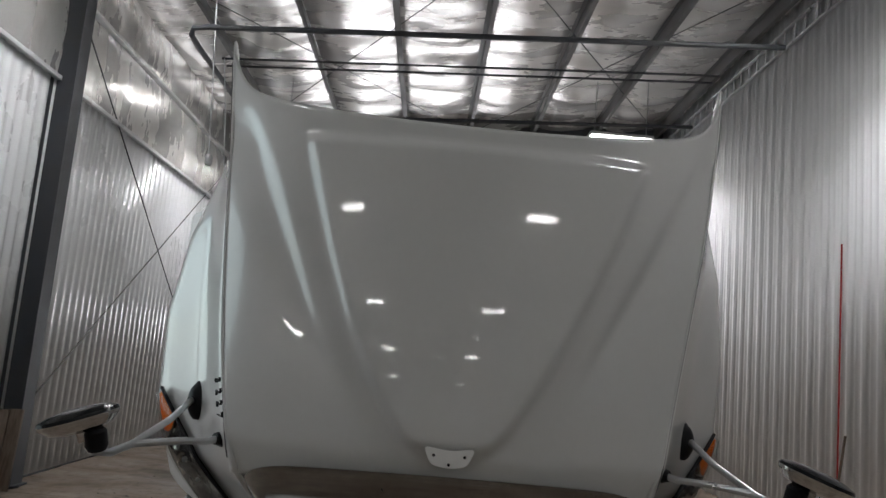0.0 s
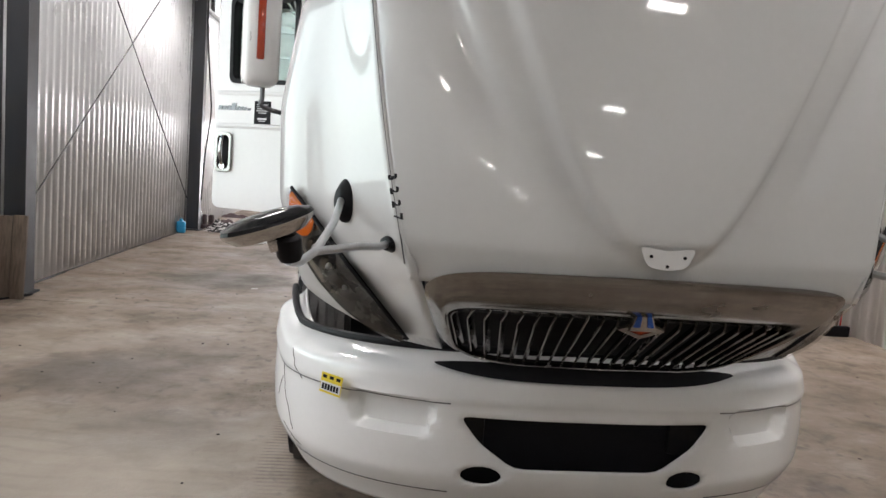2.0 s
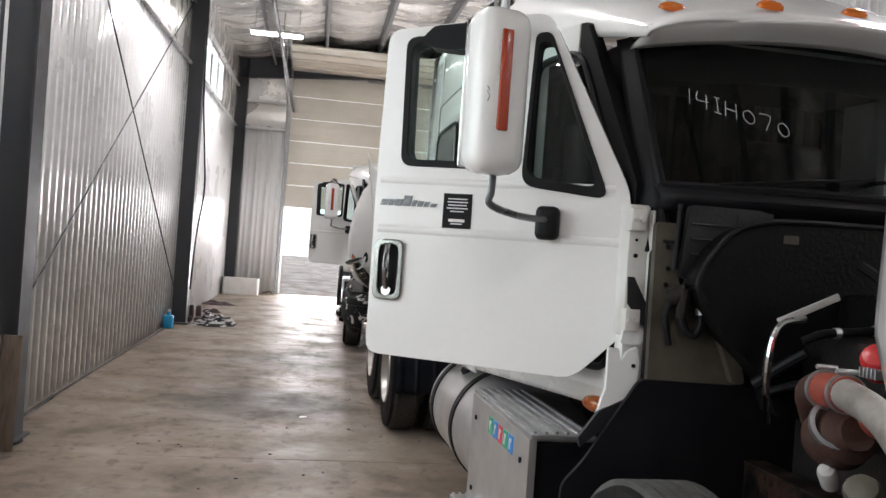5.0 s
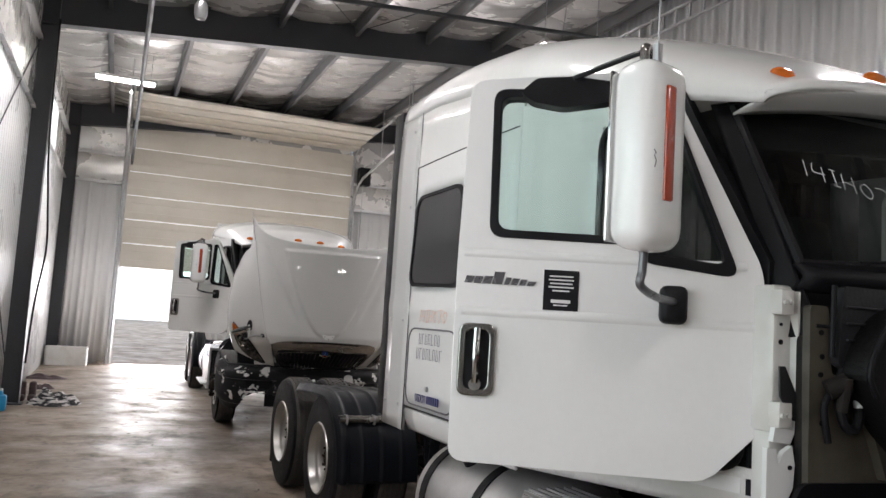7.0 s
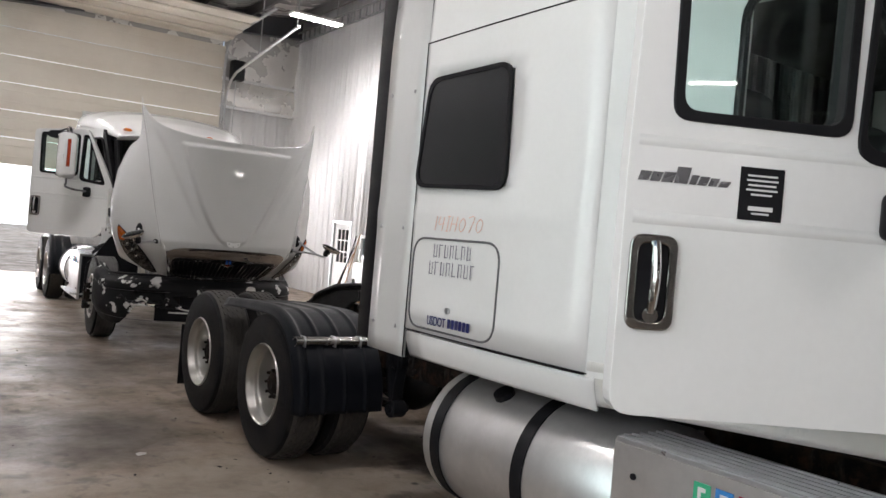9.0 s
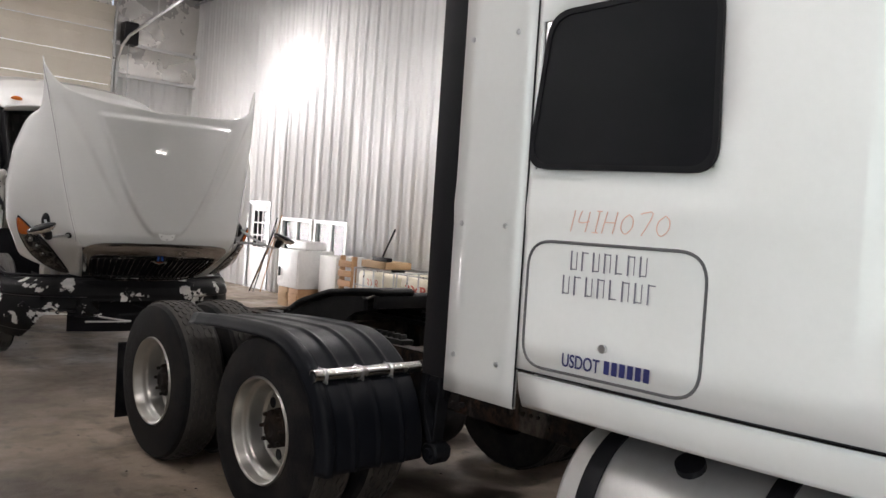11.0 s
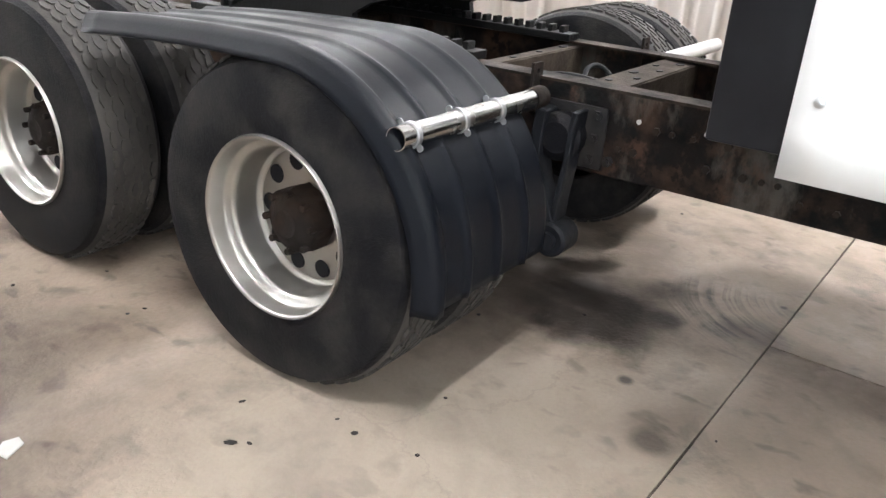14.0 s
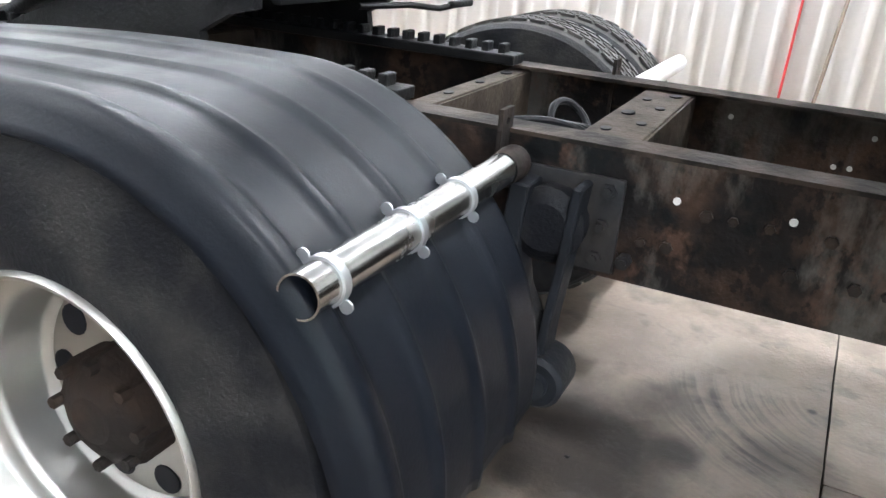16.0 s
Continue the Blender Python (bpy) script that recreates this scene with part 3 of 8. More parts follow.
ztop = ROOF(XL)
wall_band(Y0, WIN[0], LINER, 5.5)
wall_band(Y0, WIN[0], 5.5, ztop)
wall_band(WIN[1], Y1, LINER, 5.5)
wall_band(WIN[1], Y1, 5.5, ztop)
wall_band(WIN[0], WIN[1], WIN[3], ztop)
wall_band(WIN[0], WIN[1], LINER, WIN[2])
tagged(part("wall_west_insulation", bm, vinyl), "wrinkled off-white vinyl insulation above the liner wall", "insulation", kind="structure")
for z in (LINER + 0.02, 5.5):
    bm = bmesh.new()
    box(bm, (0.09, Y1 - Y0, 0.05), (XL + 0.05, (Y0 + Y1) / 2, z), 0.004)
    tagged(part("trim", bm, wall_paint), "pale folded metal girt along the wall", "trim", kind="structure")
win = thing("window_1", "high strip window of bright frosted panes with white frame", "window", kind="structure")
for i in range(3):
    a = WIN[0] + (WIN[1] - WIN[0]) * i / 3
    b = WIN[0] + (WIN[1] - WIN[0]) * (i + 1) / 3
    bm = bmesh.new()
    m = Matrix.Translation((XL - 0.04, 0, 0)) @ Matrix(((0, 0, 1, 0), (1, 0, 0, 0), (0, 1, 0, 0), (0, 0, 0, 1)))
    o = [(a, WIN[2]), (b, WIN[2]), (b, WIN[3]), (a, WIN[3])]
    prism(bm, o, 0.1, m, holes=[[(a + 0.05, WIN[2] + 0.05), (b - 0.05, WIN[2] + 0.05), (b - 0.05, WIN[3] - 0.05), (a + 0.05, WIN[3] - 0.05)]])
    part("window_frame", bm, wall_paint, win, smooth=0)
    bm = bmesh.new()
    box(bm, (0.01, b - a - 0.1, WIN[3] - WIN[2] - 0.1), (XL, (a + b) / 2, (WIN[2] + WIN[3]) / 2))
    pane = part("pane", bm, clear_glass, win, smooth=0)
    pane.visible_shadow = False

# added window, never in view: frames the opening for the side fill lamp
win2 = thing("window_2", "tall white-framed window added in the liner wall, out of view, for side light", "window", kind="structure")
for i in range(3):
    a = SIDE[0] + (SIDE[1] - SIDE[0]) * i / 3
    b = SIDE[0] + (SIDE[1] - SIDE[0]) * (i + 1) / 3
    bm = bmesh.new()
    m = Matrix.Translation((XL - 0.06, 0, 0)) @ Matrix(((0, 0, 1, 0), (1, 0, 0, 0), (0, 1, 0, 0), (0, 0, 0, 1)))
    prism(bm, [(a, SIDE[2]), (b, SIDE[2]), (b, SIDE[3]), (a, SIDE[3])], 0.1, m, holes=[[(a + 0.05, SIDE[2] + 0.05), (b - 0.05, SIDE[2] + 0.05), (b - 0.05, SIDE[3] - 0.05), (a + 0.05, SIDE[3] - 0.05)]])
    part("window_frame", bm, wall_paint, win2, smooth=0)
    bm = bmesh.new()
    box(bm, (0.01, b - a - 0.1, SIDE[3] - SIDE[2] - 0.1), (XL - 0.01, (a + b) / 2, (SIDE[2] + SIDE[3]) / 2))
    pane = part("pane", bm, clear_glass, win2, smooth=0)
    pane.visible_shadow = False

# right wall: full-height ribbed metal with a door and two office windows
DOOR_Y, OFFICE = (20.90, 21.85), ((19.30, 20.44), (18.14, 19.22))
DOOR_H, SILL, HEAD = 1.80, 0.82, 1.52
along = lambda y: Y1 - y
corrugated("wall_east", Y1 - Y0, 7.3, Matrix.Translation((XR, Y1, 0)) @ pose(0, 0, 0, 0, 0, -90), pitch=0.305, deep=0.028, minor=False, paint=east_paint, label="tall white ribbed metal partition wall",
           holes=[(along(DOOR_Y[1]), along(DOOR_Y[0]), 0, DOOR_H), *[(along(b), along(a), SILL, HEAD) for a, b in OFFICE]])
d = thing("door_1", "white steel door with a nine-pane glazed upper half, closed", "door", kind="structure")
bm = bmesh.new()
yz = Matrix(((0, 0, 1, 0), (1, 0, 0, 0), (0, 1, 0, 0), (0, 0, 0, 1)))
m = Matrix.Translation((XR + 0.01, 0, 0)) @ yz
lights = []
for i in range(3):
    for j in range(3):
        a, z = DOOR_Y[0] + 0.2 + i * 0.19, 0.86 + j * 0.26
        lights.append([(a, z), (a + 0.16, z), (a + 0.16, z + 0.23), (a, z + 0.23)])
prism(bm, [(DOOR_Y[0] + 0.05, 0.01), (DOOR_Y[1] - 0.05, 0.01), (DOOR_Y[1] - 0.05, DOOR_H - 0.05), (DOOR_Y[0] + 0.05, DOOR_H - 0.05)], 0.04, m, holes=lights)
part("door_leaf", bm, steel_plate, d, smooth=0)
for lp in lights:
    bm = bmesh.new()
    prism(bm, lp, 0.008, Matrix.Translation((XR + 0.025, 0, 0)) @ yz)
    part("pane", bm, tinted_glass, d, smooth=0)
bm = bmesh.new()
prism(bm, [(DOOR_Y[0], 0), (DOOR_Y[1], 0), (DOOR_Y[1], DOOR_H + 0.01), (DOOR_Y[0], DOOR_H + 0.01)], 0.12, Matrix.Translation((XR - 0.04, 0, 0)) @ yz,
      holes=[[(DOOR_Y[0] + 0.05, 0.002), (DOOR_Y[1] - 0.05, 0.002), (DOOR_Y[1] - 0.05, DOOR_H - 0.05), (DOOR_Y[0] + 0.05, DOOR_H - 0.05)]])
part("door_frame", bm, galv, d, smooth=0)
bm = bmesh.new()
rod(bm, (XR - 0.05, DOOR_Y[0] + 0.12, 1.0), (XR + 0.01, DOOR_Y[0] + 0.12, 1.0), 0.012)
bmesh.ops.create_uvsphere(bm, u_segments=12, v_segments=8, radius=0.03, matrix=Matrix.Translation((XR - 0.06, DOOR_Y[0] + 0.12, 1.0)))
part("door_handle", bm, galv, d)
for k, (a, b) in enumerate(OFFICE):
    w = thing(f"window_{k + 2}", "office window with white frame and a green view", "window", kind="structure")
    bm = bmesh.new()
    prism(bm, [(a, SILL), (b, SILL), (b, HEAD), (a, HEAD)], 0.12, Matrix.Translation((XR - 0.04, 0, 0)) @ yz,
          holes=[[(a + 0.06, SILL + 0.06), (b - 0.06, SILL + 0.06), (b - 0.06, HEAD - 0.06), (a + 0.06, HEAD - 0.06)]])
    part("window_frame", bm, appliance, w, smooth=0)
    bm = bmesh.new()
    box(bm, (0.04, 0.05, HEAD - SILL - 0.1), (XR + 0.0, (a + b) / 2, (SILL + HEAD) / 2))
    part("mullion", bm, appliance, w, smooth=0)
    bm = bmesh.new()
    box(bm, (0.008, b - a - 0.12, HEAD - SILL - 0.12), (XR + 0.02, (a + b) / 2, (SILL + HEAD) / 2))
    part("pane", bm, clear_glass, w, smooth=0)

# end wall with the raised sectional door
DX0, DX1, DTOP, DOPEN = -2.45, 3.2, 5.95, 2.38
for nm, xa, xb in (("wall_north_left", XL, DX0), ("wall_north_right", DX1, XR)):
    corrugated(nm, xb - xa, LINER, Matrix.Translation((xa, Y1, 0)), pitch=0.305, deep=0.028, minor=False, paint=east_paint, label="white ribbed metal end wall beside the overhead door")
    bm = bmesh.new()
    for z0, z1 in ((LINER, 5.15), (5.15, 7.2)):
        grid(bm, 10, 10, lambda u, v: Vector((xa + u * (xb - xa), Y1 - 0.07 * abs(math.sin(math.pi * v)) ** 0.6 - 0.015 * noise.noise((u * 6, v * 4, z0)), z0 + v * (z1 - z0))))
    tagged(part(nm + "_insulation", bm, vinyl), "off-white vinyl insulation on the end wall", "insulation", kind="structure")
    for z in (LINER + 0.02, 5.15):
        bm = bmesh.new()
        box(bm, (xb - xa, 0.09, 0.07), ((xa + xb) / 2, Y1 - 0.06, z), 0.004)
        tagged(part("trim", bm, wall_paint), "pale folded metal girt on the end wall", "trim", kind="structure")
bm = bmesh.new()
box(bm, (DX1 - DX0, 0.12, 7.2 - DTOP), ((DX0 + DX1) / 2, Y1 + 0.06, (7.2 + DTOP) / 2))
tagged(part("wall_north_head", bm, vinyl), "off-white insulated wall above the overhead door", "wall", kind="structure")
od = thing("overhead_door", "white sectional overhead door raised part way", "door", kind="structure")
z, sec = DOPEN, 0.6
k = 0
while z < DTOP - 0.3:
    h = min(sec, DTOP - z)
    bm = bmesh.new()
    box(bm, (DX1 - DX0 + 0.1, 0.05, h - 0.012), ((DX0 + DX1) / 2, Y1 - 0.06, z + h / 2), 0.006)
    for q in (0.3, 0.7):
        box(bm, (DX1 - DX0 + 0.06, 0.012, 0.02), ((DX0 + DX1) / 2, Y1 - 0.09, z + h * q), 0.003)
    part("door_panel", bm, door_panel_paint, od)
    z += sec
for i in range(4):
    a = radians(20 + i * 20)
    bm = bmesh.new()
    y, zz = Y1 - 0.15 - i * 0.58, DTOP + 0.12 + 0.05 * i
    box(bm, (DX1 - DX0 + 0.1, 0.58, 0.05), ((DX0 + DX1) / 2, y - 0.25, zz), 0.006)
    part("door_panel", bm, door_panel_paint, od)
for x in (DX0 - 0.06, DX1 + 0.06):
    bm = bmesh.new()
    tube(bm, [(x, Y1 - 0.1, 0.02), (x, Y1 - 0.1, DTOP - 0.4), (x, Y1 - 0.18, DTOP), (x, Y1 - 0.55, DTOP + 0.2), (x, Y1 - 3.4, DTOP + 0.32)], 0.035, 6)
    part("track", bm, galv, od)
op = thing("door_operator", "black motor operator with chain beside the overhead door", "motor")
bm = bmesh.new()
box(bm, (0.32, 0.3, 0.5), (DX1 + 0.33, Y1 - 0.25, 5.35), 0.03)
part("motor_housing", bm, black_plastic, op)
bm = bmesh.new()
rod(bm, (DX1 + 0.3, Y1 - 0.3, 5.1), (DX1 + 0.3, Y1 - 0.3, 2.0), 0.012, 6)
part("chain", bm, galv, op)
for x in (DX0 - 0.12, DX1 + 0.12):
    tr = thing("door_track", "dark steel track of the overhead door, curving up under the roof", "track", kind="structure")
    bm = bmesh.new()
    tube(bm, [(x, Y1 - 0.14, 0.02), (x, Y1 - 0.14, 2.0), (x, Y1 - 0.14, 4.35), (x, Y1 - 0.20, 4.75), (x, Y1 - 0.45, 5.05), (x, Y1 - 0.85, 5.2), (x, Y1 - 2.5, 5.42), (x, Y1 - 4.6, 5.68)], 0.032, 8)
    part("rail", bm, galv, tr)
    for y, z in ((Y1 - 2.4, 5.41), (Y1 - 4.5, 5.67)):
        bm = bmesh.new()
        rod(bm, (x, y, z), (x, y, ROOF(x)), 0.014, 6)
        part("hanger", bm, galv, tr)
bm = bmesh.new()
box(bm, (XR - XL, 0.15, 7.4), ((XL + XR) / 2, Y0 - 0.1, 3.7))
tagged(part("wall_south", bm, wall_paint), "plain white metal wall closing the shop", "wall", kind="structure")

# roof: insulation sagging between purlins that run the length of the shop
bm = bmesh.new()
PUR = [-2.99 + 1.325 * i for i in range(7)]
px = [XL - 0.2, *PUR, XR + 0.2]
for a, b in zip(px, px[1:]):
    def sag(u, v):
        x, y = a + u * (b - a), Y0 + v * (Y1 - Y0)
        s = 0.09 * math.sin(math.pi * u) * (1 + 0.5 * noise.noise((a, y * 1.3, 0)))
        return Vector((x, y, ROOF(x) - s - 0.03 * noise.noise((x * 2.2, y * 3.2, 5)) - 0.02 * math.sin(math.pi * u) * math.sin(y * 4.2 + noise.noise((a, y, 1)) * 4)))
    grid(bm, 6, 320, sag)
tagged(part("ceiling", bm, vinyl), "sagging off-white vinyl roof insulation, wrinkled and glossy", "ceiling", kind="structure")
bm = bmesh.new()
box(bm, (XR - XL + 0.6, Y1 - Y0 + 0.6, 0.08), ((XL + XR) / 2, (Y0 + Y1) / 2, 7.45))
tagged(part("roof_deck", bm, galv), "metal roof deck", "roof", kind="structure")
for x in PUR:
    bm = bmesh.new()
    z = ROOF(x) - 0.03
    box(bm, (0.012, Y1 - Y0, 0.2), (x, (Y0 + Y1) / 2, z - 0.1))
    box(bm, (0.065, Y1 - Y0, 0.012), (x + 0.03, (Y0 + Y1) / 2, z - 0.2))
    box(bm, (0.065, Y1 - Y0, 0.012), (x - 0.03, (Y0 + Y1) / 2, z - 0.004))
    tagged(part("purlin", bm, purlin_paint, smooth=0), "dark steel roof purlin", "purlin", group="roof purlins", kind="structure")


def column(y):
    e = thing("column", "dark blue-grey painted steel portal column", "column", group="portal columns", kind="structure")
    for x in (XL + 0.02, XL + 0.29):
        bm = bmesh.new()
        box(bm, (0.014, 0.24, ROOF(XL) - 0.05), (x, y, (ROOF(XL) - 0.05) / 2))
        part("flange", bm, steel_dark, e, smooth=0)
    bm = bmesh.new()
    box(bm, (0.26, 0.01, ROOF(XL) - 0.05), (XL + 0.155, y, (ROOF(XL) - 0.05) / 2))
    part("web", bm, steel_dark, e, smooth=0)
    bm = bmesh.new()
    box(bm, (0.34, 0.3, 0.02), (XL + 0.17, y, 0.012))
    part("base_plate", bm, steel_dark, e, smooth=0)


def rafter(y):
    e = thing("rafter", "dark steel roof beam spanning the shop", "beam", group="roof beams", kind="structure")
    sl = math.atan(0.085)
    L = XR - XL + 0.1
    m = Matrix.Translation((XL - 0.05, y, ROOF(XL) - 0.24)) @ Matrix.Rotation(-sl, 4, "Y")
    for dz, wd, th, nm in ((-0.34, 0.2, 0.014, "flange"), (-0.075, 0.012, 0.51, "web"), (0.19, 0.2, 0.014, "flange")):
        bm = bmesh.new()
        box(bm, (L, wd, th), (L / 2, 0, dz), 0, m)
        part(nm, bm, steel_dark, e, smooth=0)


for y in COLS:
    column(y)
    rafter(y)
bm = bmesh.new()
br = thing("wall_bracing", "crossed thin steel brace rods between the columns", "bracing", kind="structure")
for a, b in (((9.42, 0.62), (16.95, 5.45)), ((16.95, 0.62), (9.42, 5.45))):
    bm = bmesh.new()
    rod(bm, (XL + 0.07, a[0], a[1]), (XL + 0.07, b[0], b[1]), 0.009, 8)
    part("rod", bm, steel_dark, br)
rb = thing("roof_bracing", "crossed thin steel rods under the roof", "bracing", kind="structure")
for a, b in (((XL + .3, 9.4), (1.0, 16.9)), ((1.0, 9.4), (XL + .3, 16.9)), ((1.0, 9.4), (XR - .2, 16.9)), ((XR - .2, 9.4), (1.0, 16.9))):
    bm = bmesh.new()
    rod(bm, (a[0], a[1], ROOF(a[0]) - 0.2), (b[0], b[1], ROOF(b[0]) - 0.2), 0.008, 6)
    part("rod", bm, steel_dark, rb)

# pipes under the roof
pp = thing("gas_pipe", "black steel gas pipe with elbows under the roof", "pipe", kind="structure")
for pts in ([(-2.42, 25, 4.97), (-2.40, 9.25, 4.97), (-2.40, 9.03, 4.99), (-2.38, 9.0, 5.06), (-2.22, 9.0, 5.085), (4.19, 9.0, 5.46)], [(-0.6, 13.6, 5.65), (4.67, 13.6, 5.99)]):
    bm = bmesh.new()
    tube(bm, pts, 0.032, 8)
    part("pipe_run", bm, steel_dark, pp)
for y in (12.1, 12.4):
    bm = bmesh.new()
    rod(bm, (-2.95, y, 5.89), (4.56, y, 6.33), 0.018, 8)
    tagged(part("conduit", bm, steel_dark), "dark conduit across the roof", "conduit", kind="structure")

# light steel joist along the top of the partition wall
jo = thing("joist", "pale steel lattice joist along the top of the partition wall", "joist", kind="structure")
for z in (6.38, 6.64):
    bm = bmesh.new()
    box(bm, (0.05, Y1 - 1.7, 0.03), (XR - 0.10, (Y1 + 1.6) / 2, z), 0.004)
    part("chord", bm, galv, jo, smooth=0)
for k in range(74):
    y = 1.75 + 0.31 * k
    bm = bmesh.new()
    box(bm, (0.03, 0.035, 0.24), (XR - 0.10, y, 6.51))
    part("batten", bm, galv, jo, smooth=0)
# drop cord with a pull ball over the aisle
bm = bmesh.new()
rod(bm, (-2.12, 9.3, 3.72), (-2.30, 9.3, 6.1), 0.008, 6)
lathe(bm, [(0, -0.07), (0.035, -0.06), (0.045, -0.03), (0.045, 0.03), (0.03, 0.06), (0, 0.065)], Matrix.Translation((-2.115, 9.3, 3.66)), 16)
tagged(part("drop_cord", bm, galv), "thin cord with a dark end fitting hanging from the roof", "cord")

# strip lamps
LAMPS = [(x, y, z) for y in (20.05, 14.0, 8.0, 2.0, -4.0, -10.0, -16.0, -22.0) for x, z in ((-2.68, 5.8), (3.54, 5.8))]
for x, y, z in LAMPS:
    e = thing("ceiling_lamp", "white linear LED high-bay lamp, lit", "lamp", pose(x, y, z), group="ceiling lamps")
    bm = bmesh.new()
    box(bm, (1.1, 0.3, 0.05), (0, 0, 0.03), 0.008)
    part("housing", bm, appliance, e)
    bm = bmesh.new()
    box(bm, (1.04, 0.24, 0.012), (0, 0, -0.004))
    part("diffuser", bm, lamp_glow, e, "glowing white diffuser", smooth=0)
    for dx in (-0.45, 0.45):
        bm = bmesh.new()
        rod(bm, (dx, 0, 0.05), (dx, 0, ROOF(x) - z), 0.006, 6)
        part("hanger", bm, galv, e)
    li = bpy.data.lights.new("lamp_light", "AREA")
    li.shape, li.size, li.size_y, li.energy, li.color = "RECTANGLE", 1.0, 0.24, LAMP_W * (1.0 if y > 10 else 0.7 if y > 5 else 0.24 if y > 0 else 0.12) * (0.68 if x < 0 else 1.1 if y > 10 else 1.6), (0.99, 0.965, 1.0)
    li.spread = radians(128)
    lo = new("lamp_light", li)
    lo.matrix_world = look((x, y, z - 0.02), (x, y + 0.001, 0))

# daylight: the open door and the high windows let the sky in; the side lamp is an added fill
for nm, c, tgt, sx, sy, w in (("door_daylight", (0.4, Y1 + 0.35, 1.2), (0.4, 0, 0.9), 5.5, 2.3, DOOR_W), ("added_side_light", (XL - 0.3, (SIDE[0] + SIDE[1]) / 2, 2.3), (3, (SIDE[0] + SIDE[1]) / 2, 2.0), SIDE[1] - SIDE[0] - 0.2, 2.4, SIDE_W), ("window_daylight", (XL - 0.3, 20.5, 5.05), (3, 20.0, 2.0), 3.8, 0.95, WINDOW_W)):
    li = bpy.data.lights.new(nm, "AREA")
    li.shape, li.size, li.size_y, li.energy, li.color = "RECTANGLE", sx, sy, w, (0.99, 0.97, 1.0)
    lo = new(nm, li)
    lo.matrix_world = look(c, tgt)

# outside: a pale overcast distance, a blue container and red machinery far off
glow = mat("yard_glow", (0.9, 0.92, 0.95), 0.8, emit=((0.95, 0.98, 1.0), 2.2))
bm = bmesh.new()
box(bm, (90, 0.2, 14), (0, 70, 6.5))
tagged(part("backdrop", bm, glow, smooth=0), "bright hazy sky beyond the yard", "backdrop", kind="structure")
bm = bmesh.new()
box(bm, (7.0, 2.4, 1.7), (-7.2, 52, 0.72), 0.05)
for k in range(14):
    box(bm, (0.12, 0.06, 1.5), (-10.4 + 0.5 * k, 50.77, 0.72))
tagged(part("dumpster", bm, blue_plastic), "pale blue ribbed steel container in the yard", "container")
bm = bmesh.new()
grid(bm, 24, 10, lambda u, v: Vector((-9.5 + 2.2 * (1 - 0.3 * noise.noise((u * 6, 0, 1))) * v * math.cos(2 * math.pi * u), 60 + 1.6 * v * math.sin(2 * math.pi * u), -0.15 + 2.9 * (1 - v * v) * (0.9 + 0.5 * noise.noise((u * 9, v * 4, 2))) if v < 0.99 else -0.15)))
tagged(part("scrap_heap", bm, red_paint), "reddish heap of scrap behind the container", "scrap")

# outside the open door: yard
bm = bmesh.new()
box(bm, (900, 900, 0.1), (0, 0, -0.2))
tagged(part("ground", bm, concrete_mat, smooth=0), "pale dusty yard ground", "ground", kind="structure")
